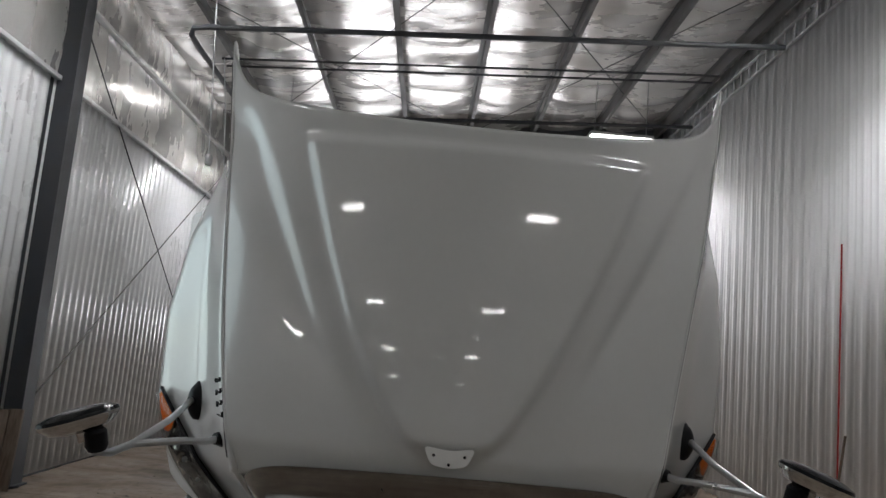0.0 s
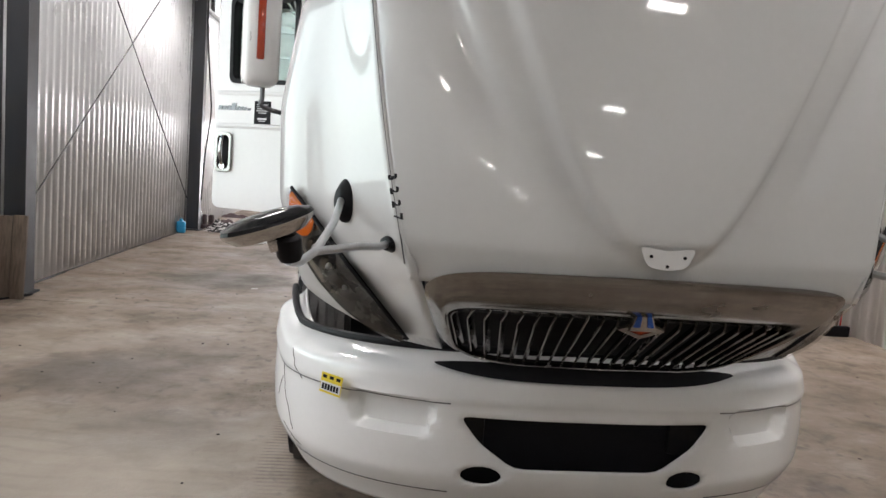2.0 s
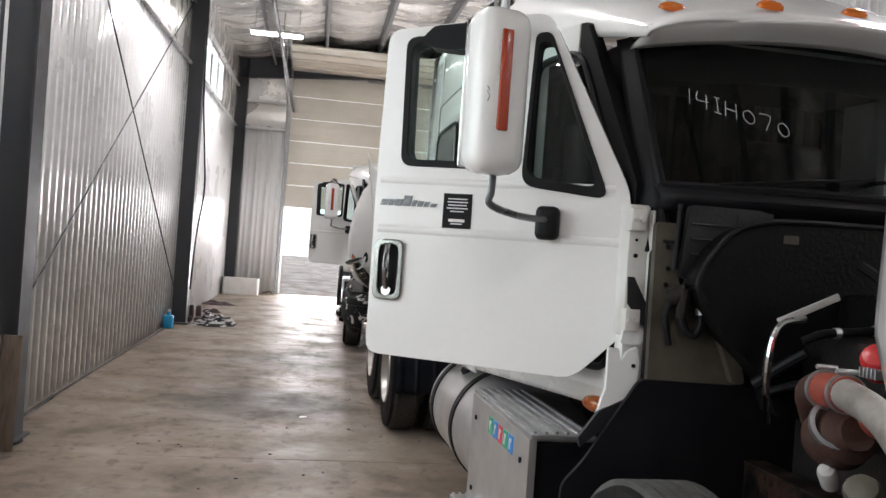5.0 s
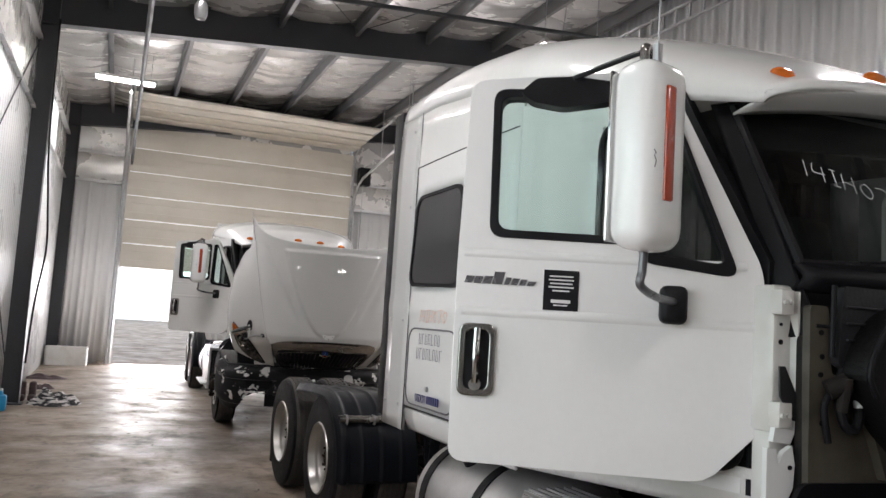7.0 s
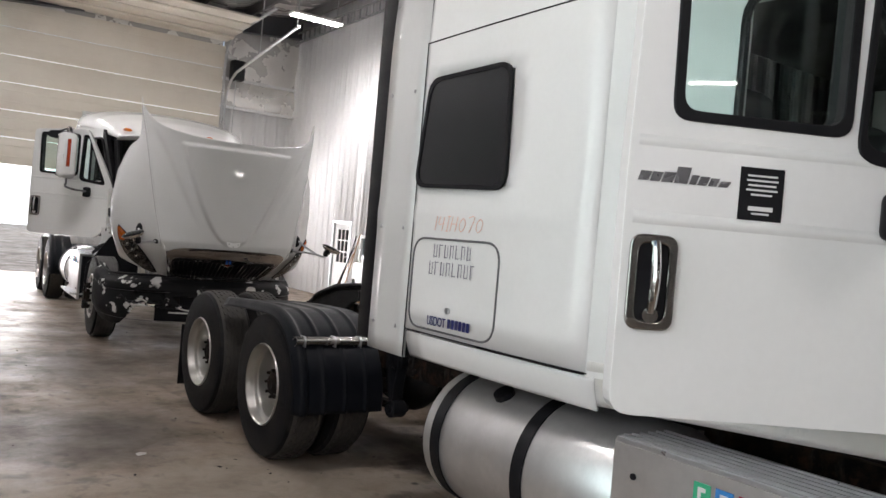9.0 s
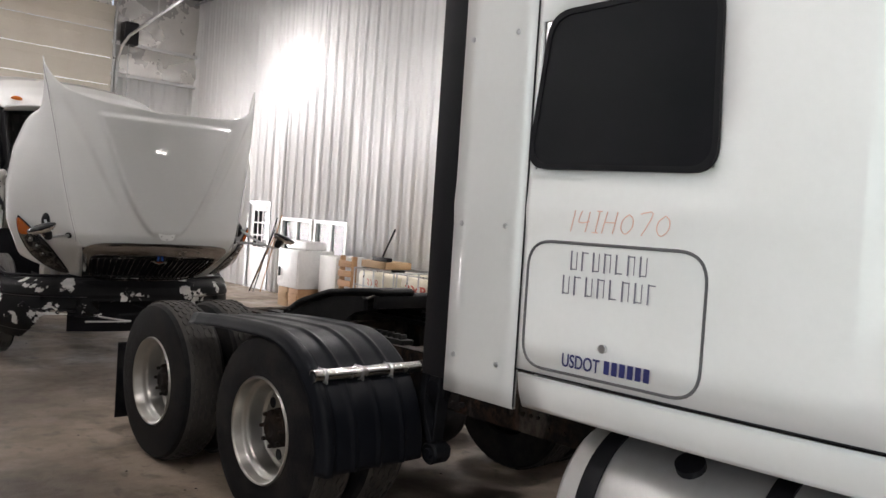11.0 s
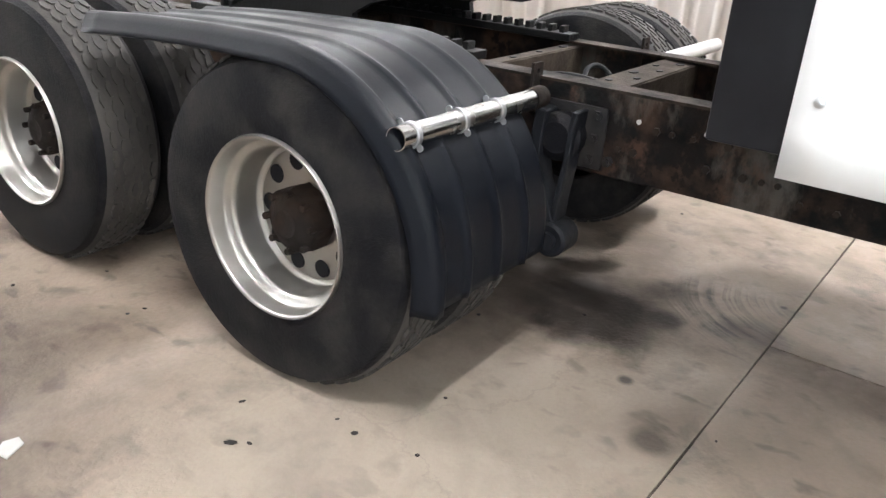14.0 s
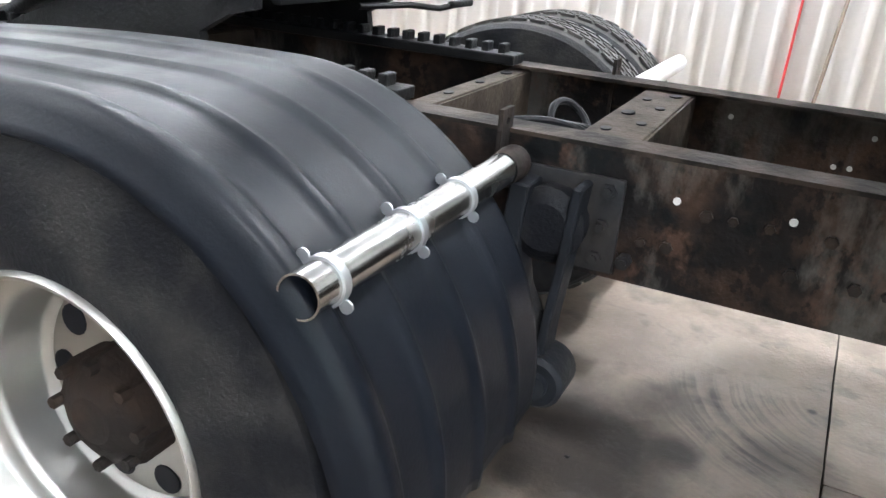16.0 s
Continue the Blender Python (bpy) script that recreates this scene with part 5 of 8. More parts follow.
def build_bumper(truck, damaged):
    bmp = new("bumper")
    bmp.parent = truck

    def skin(u, v):
        t = (2 * u - 1) * 0.985
        x, y = bumper_plan(t)
        rise = 0.11 * smoothstep(0.72, 0.99, abs(t))
        lo = 0.27 + 0.06 * abs(t) ** 4
        hi = 0.845 + 0.05 * (1 - abs(t)) + rise
        z = lo + (hi - lo) * v
        nx, ny = x / 1.165 * 0.8, -1 + abs(x / 1.165) ** 3 * 0.6
        bulge = 0.045 * math.sin(math.pi * min(1, v * 1.05)) ** 0.7 - 0.06 * smoothstep(0.30, 0.0, v) - 0.10 * smoothstep(0.86, 1.0, v)
        bulge += 0.014 * smoothstep(0.70, 0.74, v)
        # recesses: fog lamp pockets
        pocket = smoothstep(0.018, -0.008, abs(abs(x) - 0.70) - 0.14 + 0.35 * abs(z - 0.665)) * smoothstep(0.016, -0.012, abs(z - 0.645) - 0.055)
        bulge -= 0.045 * pocket
        L = math.hypot(nx, ny)
        return Vector((x + nx / L * bulge, y + ny / L * bulge, z))
    bm = bmesh.new()
    grid(bm, 150, 46, skin)
    # cut the lower air opening and two tow holes through the skin
    opening = rounded([(-0.475, 0.668), (0.475, 0.668), (0.40, 0.575), (0.27, 0.485), (-0.27, 0.485), (-0.40, 0.575)], 0.035, 5)

    def inside(p, poly):
        c = False
        for k in range(len(poly)):
            (x1, z1), (x2, z2) = poly[k - 1], poly[k]
            if (z1 > p[1]) != (z2 > p[1]) and p[0] < (x2 - x1) * (p[1] - z1) / (z2 - z1) + x1:
                c = not c
        return c
    tow = [[(s * 0.385 + 0.075 * math.cos(a), 0.450 + 0.040 * math.sin(a)) for a in [2 * math.pi * k / 16 for k in range(16)]] for s in (-1, 1)]
    loops = [opening, *tow]
    dead = [f for f in bm.faces if f.calc_center_median().y < -1.1 and any(inside((f.calc_center_median().x, f.calc_center_median().z), lp) for lp in loops)]
    rim = {v for f in dead for v in f.verts if any(g not in dead for g in v.link_faces)}
    bmesh.ops.delete(bm, geom=dead, context="FACES")
    for v in rim:
        if not v.is_valid:
            continue
        best = None
        for lp in loops:
            for k in range(len(lp)):
                p, q = Vector(lp[k - 1]), Vector(lp[k])
                d = q - p
                t = max(0, min(1, (Vector((v.co.x, v.co.z)) - p).dot(d) / max(d.length_squared, 1e-9)))
                c = p + d * t
                dist = (c - Vector((v.co.x, v.co.z))).length
                if best is None or dist < best[0]:
                    best = (dist, c)
        v.co.x, v.co.z = best[1].x, best[1].y
    if damaged:
        torn = [f for f in bm.faces if (lambda c: c.z < 0.56 + 0.10 * noise.noise((c.x * 3.1, 0, 4)) + 0.05 * noise.noise((c.x * 13, 0, 9)) - 0.28 * smoothstep(0.75, 1.05, abs(c.x)))(f.calc_center_median())]
        bmesh.ops.delete(bm, geom=torn, context="FACES")
    sk = part("bumper_skin", bm, peeled_paint if damaged else white_paint, bmp, "white moulded plastic bumper" if not damaged else "white bumper with paint peeled to black", smooth=40)
    so = sk.modifiers.new("thick", "SOLIDIFY")
    so.thickness, so.offset = 0.01, -1
    bm = bmesh.new()
    grid(bm, 20, 6, lambda u, v: Vector(((2 * u - 1) * 0.62, -1.31 + 0.10 * (2 * u - 1) ** 2, 0.36 + 0.36 * v)))
    part("lower_grille", bm, ink, bmp, "black lower air grille")
    bm = bmesh.new()
    tube(bm, [bumper_strip(t / 20) for t in range(-19, 20)], 0.016, 8)
    part("upper_seal", bm, black_plastic, bmp, "black rubber seal strip")
    bm = bmesh.new()
    grid(bm, 40, 3, lambda u, v: Vector(((2 * u - 1) * 0.57, -1.466 + 0.11 * abs(2 * u - 1) ** 2.5 + 0.03 * v, 0.845 + (v - 0.55) * 0.058 * (1 - abs(2 * u - 1) ** 5))))
    part("gap_filler", bm, ink, bmp, "black strip between bumper and grille")
    seam = lambda u, v: skin(u, v) + Vector((0, -0.001, 0))
    for rng_u in ((0.02, 0.40), (0.60, 0.98)):
        bm = bmesh.new()
        tube(bm, [seam(rng_u[0] + (rng_u[1] - rng_u[0]) * k / 24, 0.715) for k in range(25)], 0.0028, 6)
        part("seam_line", bm, seal_grey, bmp, "dark moulded seam")
        bm = bmesh.new()
        tube(bm, [seam(rng_u[0] + (rng_u[1] - rng_u[0]) * k / 24, 0.16) for k in range(25)], 0.0022, 6)
        part("seam_line", bm, seal_grey, bmp)
    if damaged:
        trn = random.Random(8)
        for k in range(9):
            bm = bmesh.new()
            u0, v0 = 0.22 + 0.068 * k + trn.uniform(-0.02, 0.02), trn.uniform(0.42, 0.62)
            p = [skin(u0 + 0.016 * i * trn.choice((1, 1, -0.6)), v0 - 0.03 * i) + Vector((trn.uniform(-0.02, 0.02), -0.015 - 0.012 * i, trn.uniform(-0.02, 0.02))) for i in range(5)]
            tube(bm, p, 0.009, 5, smooth_n=3)
            part("torn_strip", bm, dirty_paint if k % 2 else black_plastic, bmp, "torn strip of bumper plastic")
    if not damaged:
        crk = random.Random(3)
        for u0, v0, du, dv, n2 in ((0.11, 0.70, 0.006, -0.05, 9), (0.14, 0.86, 0.006, -0.03, 7), (0.125, 0.30, 0.012, -0.02, 5), (0.095, 0.45, 0.004, 0.04, 5)):
            bm = bmesh.new()
            tube(bm, [seam(u0 + du * k + crk.uniform(-0.003, 0.003), v0 + dv * k + crk.uniform(-0.008, 0.008)) for k in range(n2)], 0.0016, 5)
            part("crack", bm, rust, bmp, "dark crack in the plastic")
        # a yellow permit sticker with bars for its writing
        x, y = -0.905, -1.165
        q = Matrix.Translation((x - 0.035, y - 0.055, 0.715)) @ Matrix.Rotation(radians(-42), 4, "Z") @ pose(0, 0, 0, 84, 3, 0)
        bm = bmesh.new()
        box(bm, (0.105, 0.075, 0.003), (0, 0, 0), 0, q)
        st = part("permit_sticker", bm, yellow, bmp, "yellow permit sticker with black print", smooth=0)
        bm = bmesh.new()
        box(bm, (0.1, 0.034, 0.001), (0, -0.012, 0.0022), 0, q)
        part("label_field", bm, appliance, st, "white label field", smooth=0)
        for k in range(6):
            bm = bmesh.new()
            box(bm, (0.010, 0.022, 0.001), (-0.036 + 0.0145 * k, -0.013, 0.0035), 0, q)
            part("print_bar", bm, ink, st, smooth=0)
        for k in range(3):
            bm = bmesh.new()
            box(bm, (0.02, 0.012, 0.001), (-0.034 + 0.034 * k, 0.024, 0.0022), 0, q)
            part("print_bar", bm, ink, st, smooth=0)
    return bmp


def bumper_strip(t):
    x, y = bumper_plan(t * 1.02)
    return Vector((x * 0.975, y + 0.035, 0.868 + 0.05 * (1 - abs(t)) + 0.11 * smoothstep(0.72, 0.99, abs(t)) - 0.01))


peeled_paint = mat("peeled_paint", (0.62, 0.62, 0.60), 0.6, 0, (0.010, 0.010, 0.011), 3.6, 1.0, bump=0.2)
peeled_paint.node_tree.nodes["Principled BSDF"].inputs["Specular IOR Level"].default_value = 0.15
nt = peeled_paint.node_tree
for nd in nt.nodes:
    if nd.type == "MAP_RANGE" and abs(nd.inputs[2].default_value - 0.7) < 1e-6 and abs(nd.inputs[1].default_value - 0.42) < 1e-6:
        nd.inputs[1].default_value, nd.inputs[2].default_value = 0.415, 0.426


def build_chassis(truck, axles, tail):
    ch = new("chassis")
    ch.parent = truck
    for sd in (-1, 1):
        bm = bmesh.new()
        L = tail + 0.9
        box(bm, (0.009, L, 0.265), (sd * 0.43, L / 2 - 0.9, 0.82), 0)
        box(bm, (0.085, L, 0.009), (sd * 0.39, L / 2 - 0.9, 0.69), 0)
        part("frame_rail", bm, frame_steel, ch, "black frame rail with surface rust", smooth=0)
        bm = bmesh.new()
        box(bm, (0.092, L, 0.009), (sd * 0.39, L / 2 - 0.9, 0.9565), 0)
        part("rail_flange", bm, frame_top, ch, "worn rusty top flange of the rail", smooth=0)
    return ch


def build_cab(truck, sleeper=True):
    """Cab shell, roof fairing, glass and the sleeper behind."""
    y_end = 3.62 if sleeper else 2.15
    W = lambda y: lerp_smooth([(0.70, 0.865), (1.3, 1.03), (1.9, 1.19), (2.1, 1.207), (2.5, 1.217), (3.0, 1.217), (3.62, 1.205)], y)
    if sleeper:
        ZT = lambda y: lerp_table([(0.62, 2.63), (0.69, 2.70), (0.92, 2.83), (1.19, 2.965), (1.49, 3.10), (1.85, 3.225), (2.27, 3.33), (2.76, 3.385), (3.3, 3.38), (3.7, 3.33)], y)
        ZS = lambda y: lerp_table([(0.62, 2.57), (0.9, 2.62), (1.5, 2.72), (1.95, 2.84), (2.3, 2.92), (3.0, 2.99), (3.7, 3.0)], y)
    else:
        ZT = lambda y: lerp_table([(0.62, 2.63), (0.92, 2.80), (1.19, 2.92), (1.49, 3.03), (1.85, 3.10), (2.15, 3.12)], y)
        ZS = lambda y: lerp_table([(0.62, 2.57), (0.9, 2.62), (1.5, 2.72), (2.15, 2.80)], y)

    def roof(u, v):
        y = 0.66 + v * (y_end - 0.66)
        s = 2 * u - 1
        w = W(y) - 0.012 * smoothstep(1.9, 1.2, y)
        a = abs(s)
        ang = a * math.pi / 2
        x = w * math.sin(ang) ** 0.9
        z = ZS(y) + (ZT(y) - ZS(y)) * math.cos(ang) ** 0.75
        front = 0.16 * a ** 2.2 * smoothstep(1.6, 0.66, y)
        return Vector((math.copysign(x, s), y + front - 0.02, z))
    bm = bmesh.new()
    grid(bm, 48, 40, roof)
    rf = part("roof", bm, white_paint, truck, "white aerodynamic roof fairing", smooth=40)
    so = rf.modifiers.new("thick", "SOLIDIFY")
    so.thickness, so.offset = 0.02, -1
    # visor lip over the windscreen
    bm = bmesh.new()
    grid(bm, 30, 6, lambda u, v: Vector(((2 * u - 1) * 0.84, 0.62 + 0.16 * abs(2 * u - 1) ** 2.2 + 0.17 * v ** 1.5, 2.62 + 0.055 * (1 - abs(2 * u - 1) ** 2) - 0.05 * v)))
    vz = part("visor", bm, white_paint, truck, "white visor lip over the windscreen")
    vz.modifiers.new("thick", "SOLIDIFY").thickness = 0.012
    for x in (-0.73, -0.36, 0, 0.36, 0.73):
        bm = bmesh.new()
        yy = 0.69 + 0.17 * (abs(x) / 0.84) ** 2.2
        lathe(bm, [(0.06, 0), (0.055, 0.014), (0.035, 0.026), (0, 0.03)], Matrix.Translation((x, yy, 2.735 - 0.06 * x * x)) @ pose(0, 0, 0, 35, 0, 0) @ Matrix.Diagonal((1, 0.5, 1, 1)), 18)
        part("marker_lamp", bm, amber, truck, "amber roof marker lamp")
    # rear part of the side walls (sleeper or cab corner), with the side window
    for sd in (-1, 1):
        ya = 1.96
        bm = bmesh.new()

        def side(u, v, y0, y1, z0, zf):
            y = y0 + u * (y1 - y0)
            z = z0 + v * (zf(y) - z0)
            return Vector((sd * (W(y) + 0.006 * math.exp(-((z - 1.76) / 0.05) ** 2) - 0.012 * smoothstep(2.6, 3.0, z)), y, z))
        wy0, wy1, wz0, wz1 = 2.515, 3.215, 1.90, 2.43
        if sleeper:
            yl = [ya, 2.1, 2.24, 2.38, wy0, *[wy0 + (wy1 - wy0) * k / 6 for k in range(1, 6)], wy1, 3.235]
            zl = [1.17, 1.3, 1.45, 1.6, 1.66, 1.7, 1.73, 1.76, 1.79, 1.82, 1.86, wz0, 2.08, 2.26, wz1, 2.52]
            rows = []
            for y in yl:
                zz = [*zl, *[2.52 + (ZS(y) - 2.52) * k / 4 for k in range(1, 5)]]
                rows.append([bm.verts.new(side(0, 0, y, y + 1, z, ZS)) for z in zz])
            for i in range(len(yl) - 1):
                for j in range(len(rows[0]) - 1):
                    if wy0 - 0.01 < yl[i] < wy1 - 0.01 and wz0 - 0.01 < rows[i][j].co.z < wz1 - 0.01:
                        continue
                    bm.faces.new((rows[i][j], rows[i + 1][j], rows[i + 1][j + 1], rows[i][j + 1]) if sd > 0 else (rows[i][j + 1], rows[i + 1][j + 1], rows[i + 1][j], rows[i][j]))
        else:
            grid(bm, 6, 12, lambda u, v: side(u, v, ya, y_end, 1.17, ZS))
        bmesh.ops.remove_doubles(bm, verts=bm.verts[:], dist=0.0005)
        sp = part("side_panel", bm, white_paint, truck, "white sleeper side panel" if sleeper else "white cab corner panel", smooth=40)
        so = sp.modifiers.new("thick", "SOLIDIFY")
        so.thickness, so.offset = 0.02, 0
        if sleeper:
            q = Matrix.Translation((sd * 1.232, 0, 0)) @ yz
            bm = bmesh.new()
            o = rounded([(wy0 - 0.02, wz0 - 0.02), (wy1 + 0.02, wz0 + 0.0), (wy1 - 0.05, wz1 + 0.02), (wy0 + 0.0, wz1 + 0.03)], 0.09, 6)
            prism(bm, o, 0.014 * sd, q, holes=[inset(o, 0.02)])
            sw = part("sleeper_window", bm, black_plastic, truck, "dark tinted sleeper window with rubber seal", smooth=0)
            bm = bmesh.new()
            prism(bm, inset(o, 0.018), 0.008 * sd, q)
            part("pane", bm, dark_pane, sw, "dark tinted pane", smooth=0)
            # side extender behind the sleeper with its screws and black rubber edge
            bm = bmesh.new()
            grid(bm, 4, 24, lambda u, v: side(u, v, 3.245, 3.62, 1.02, lambda y: 3.02))
            # dimmed white here too, toning down strong side light on the panel
            ex = part("side_extender", bm, dimmed_white_paint, truck, "white side extender panel with screws", smooth=40)
            so = ex.modifiers.new("thick", "SOLIDIFY")
            so.thickness, so.offset = 0.02, 0
            for y in (3.337, 3.575):
                for z in (1.17, 1.69, 2.41, 2.9):
                    bm = bmesh.new()
                    lathe(bm, [(0.011, 0), (0.010, 0.005), (0.004, 0.008), (0, 0.008)], Matrix.Translation((sd * (W(y) + 0.010), y, z)) @ pose(0, 0, 0, 0, 90 * sd, 0), 10)
                    part("screw", bm, galv, ex)
            bm = bmesh.new()
            box(bm, (0.03, 0.15, 2.03), (sd * 1.192, 3.69, 2.075), 0.006)
            part("rubber_edge", bm, black_plastic, ex, "black rubber trailing edge")
            bm = bmesh.new()
            grid(bm, 8, 8, lambda u, v: Vector((sd * (W(1.92 + 1.31 * u) - 0.035 * (1 - v) ** 2 + 0.004), 1.92 + 1.31 * u, 1.03 + 0.13 * v - 0.0 * u)))
            sk = part("side_skirt", bm, white_paint, truck, "white lower sill panel", smooth=40)
            sk.modifiers.new("thick", "SOLIDIFY").thickness = 0.015
            # luggage hatch: raised bead, lock
            bm = bmesh.new()
            o = rounded([(2.51, 1.195), (3.21, 1.195), (3.21, 1.645), (2.51, 1.645)], 0.10, 8)
            pts = [(sd * (W(a) + 0.006 * math.exp(-((b - 1.76) / 0.05) ** 2) + 0.011), a, b) for a, b in o]
            tube(bm, [*pts, pts[0]], 0.0055, 6)
            hatch = part("luggage_hatch", bm, seal_grey, truck, "rounded luggage hatch outline with dark seal")
            bm = bmesh.new()
            cyl(bm, 0.015, 0.012, Matrix.Translation((sd * 1.240, 2.855, 1.305)) @ pose(0, 0, 0, 0, 90, 0), 14)
            part("hatch_lock", bm, galv, hatch)
            # panel joint line
            for p, q2 in (((1.97, 2.664), (3.24, 2.645)), ((3.24, 2.645), (3.24, 1.03)), ((1.95, 1.172), (3.24, 1.172))):
                bm = bmesh.new()
                tube(bm, [(sd * (W(p[0] + (q2[0] - p[0]) * k / 10) + 0.0105 - 0.012 * smoothstep(2.6, 3.0, p[1] + (q2[1] - p[1]) * k / 10)), p[0] + (q2[0] - p[0]) * k / 10, p[1] + (q2[1] - p[1]) * k / 10) for k in range(11)], 0.0035, 6)
                part("panel_joint", bm, ink, sp)
            bm = bmesh.new()
            rod(bm, (sd * (W(3.24) + 0.009), 3.24, 1.02), (sd * (W(3.24) - 0.0), 3.24, 3.0), 0.0035, 6)
            part("panel_joint", bm, seal_grey, sp)
    # back wall
    bm = bmesh.new()
    box(bm, (2.3, 0.03, 1.95), (0, y_end - 0.42 if sleeper else y_end, 2.05), 0.01)
    part("back_wall", bm, white_paint, truck, "white back wall of the sleeper")
    # cab floor, firewall, pillars
    bm = bmesh.new()
    box(bm, (1.9, y_end - 1.2, 0.06), (0, (y_end - 0.6) / 2 + 0.85, 1.14), 0.01)
    part("cab_floor", bm, black_plastic, truck)
    bm = bmesh.new()
    box(bm, (1.70, 0.05, 0.62), (0, 0.60, 1.42), 0.02)
    part("firewall", bm, grime, truck, "dark greasy firewall")
    for sd in (-1, 1):
        bm = bmesh.new()
        # windscreen pillar from cowl to roof
        grid(bm, 4, 14, lambda u, v: Vector((sd * (0.80 + 0.05 * u + 0.012 * v), 0.56 + 0.09 * u + 0.40 * v, 1.72 + 0.90 * v)))
        pl = part("pillar", bm, black_plastic, truck, "black windscreen pillar")
        pl.modifiers.new("thick", "SOLIDIFY").thickness = 0.05
        bm = bmesh.new()
        box(bm, (0.085, 0.10, 0.50), (sd * 0.874, 0.70, 1.645), 0.012)
        hp = part("hinge_pillar", bm, dirty_paint, truck, "white door hinge pillar with bolts")
        bm = bmesh.new()
        box(bm, (0.10, 0.08, 0.30), (sd * 0.855, 0.71, 1.28), 0.012)
        part("pillar_foot", bm, dirty_paint, hp)
        bm = bmesh.new()
        box(bm, (0.012, 0.05, 0.47), (sd * 0.832, 0.645, 1.64), 0.004)
        part("pillar_flange", bm, dirty_paint, hp)
        for z in (1.458, 1.835):
            bm = bmesh.new()
            box(bm, (0.06, 0.05, 0.085), (sd * 0.895, 0.635, z), 0.006)
            cyl(bm, 0.009, 0.012, Matrix.Translation((sd * 0.885, 0.607, z)) @ pose(0, 0, 0, 90, 0, 0), 8)
            cyl(bm, 0.009, 0.012, Matrix.Translation((sd * 0.910, 0.607, z)) @ pose(0, 0, 0, 90, 0, 0), 8)
            part("hinge", bm, dirty_paint, hp)
        bm = bmesh.new()
        prism(bm, [(0.925, 1.62), (0.90, 1.62), (0.825, 1.49), (0.835, 1.45), (0.855, 1.44), (0.92, 1.52)], 0.006, Matrix(((sd, 0, 0, 0), (0, 0, 1, 0.612), (0, 1, 0, 0), (0, 0, 0, 1))))
        part("check_plate", bm, shadow_grey, hp, "dark grey bent plate", smooth=0)
        for z in (1.70, 1.76):
            bm = bmesh.new()
            cyl(bm, 0.009 if z < 1.75 else 0.006, 0.006, Matrix.Translation((sd * 0.885, 0.649, z)) @ pose(0, 0, 0, 90, 0, 0), 10)
            part("bolt_hole", bm, ink, hp)
        bm = bmesh.new()
        q = Matrix(((sd, 0, 0, 0), (0, 0, 1, 0.60), (0, 1, 0, 0), (0, 0, 0, 1)))
        prism(bm, [(0.985, 1.355), (0.945, 1.35), (0.935, 1.30), (0.91, 1.34), (0.875, 1.36), (0.86, 1.30), (0.868, 1.22), (0.90, 1.17), (0.96, 1.125), (1.015, 1.105), (1.0, 1.16), (0.985, 1.20)], 0.02, q)
        prism(bm, [(0.915, 1.44), (0.845, 1.44), (0.825, 1.41), (0.838, 1.385), (0.85, 1.36), (0.93, 1.37)], 0.02, q @ Matrix.Translation((0, 0, 0.03)))
        cb = part("cowl_bracket", bm, white_paint, truck, "torn white lower cowl corner", smooth=0)
        bm = bmesh.new()
        prism(bm, [(1.01, 1.12), (0.90, 1.17), (0.895, 1.14), (0.96, 1.08), (1.075, 0.985), (1.085, 1.02)], 0.02, q @ Matrix.Translation((0, 0, -0.012)))
        part("splash_lip", bm, shadow_grey, cb, "grey torn splash lip", smooth=0)
        bm = bmesh.new()
        cyl(bm, 0.008, 0.006, q @ Matrix.Translation((0.885, 1.29, -0.002)), 10)
        part("bolt_hole", bm, ink, cb)
    # windscreen, curved in plan
    def screen(u, v):
        s = 2 * u - 1
        return Vector((s * (0.80 + 0.02 * v), 0.49 + 0.33 * v + 0.17 * abs(s) ** 2.2, 1.975 + 0.65 * v))
    bm = bmesh.new()
    grid(bm, 24, 12, screen)
    ws = part("windscreen", bm, tinted_screen, truck, "large dark windscreen with chalk writing")
    ws.visible_shadow = False
    bm = bmesh.new()
    tube(bm, [screen(u / 20, 0) + Vector((0, -0.012, 0)) for u in range(21)], 0.018, 6)
    tube(bm, [screen(0, v / 8) + Vector((0, -0.01, 0)) for v in range(9)], 0.018, 6)
    tube(bm, [screen(1, v / 8) + Vector((0, -0.01, 0)) for v in range(9)], 0.018, 6)
    tube(bm, [screen(u / 20, 1) + Vector((0, -0.005, 0)) for u in range(21)], 0.018, 6)
    part("screen_seal", bm, black_plastic, ws)
    for a, b in ((0.12, 0.5), (0.52, 0.9)):
        bm = bmesh.new()
        p = [screen(a + (b - a) * t, 0.02 + 0.10 * t) + Vector((0, -0.025, 0)) for t in [0, 0.33, 0.66, 1]]
        tube(bm, p, 0.007, 6, smooth_n=4)
        part("wiper", bm, black_plastic, ws)
    # black cowl under the screen
    bm = bmesh.new()
    grid(bm, 20, 8, lambda u, v: Vector(((2 * u - 1) * 0.82, 0.50 - 0.05 * math.sin(v * math.pi) + 0.16 * abs(2 * u - 1) ** 2, 1.985 - 0.11 * v)))
    cw = part("cowl", bm, black_plastic, truck, "black plastic cowl under the windscreen")
    cw.modifiers.new("thick", "SOLIDIFY").thickness = 0.02
    # simple interior
    bm = bmesh.new()
    box(bm, (1.55, 0.40, 0.34), (0, 0.92, 1.80), 0.08, seg=3)
    part("dashboard", bm, black_plastic, truck, "dark dashboard")
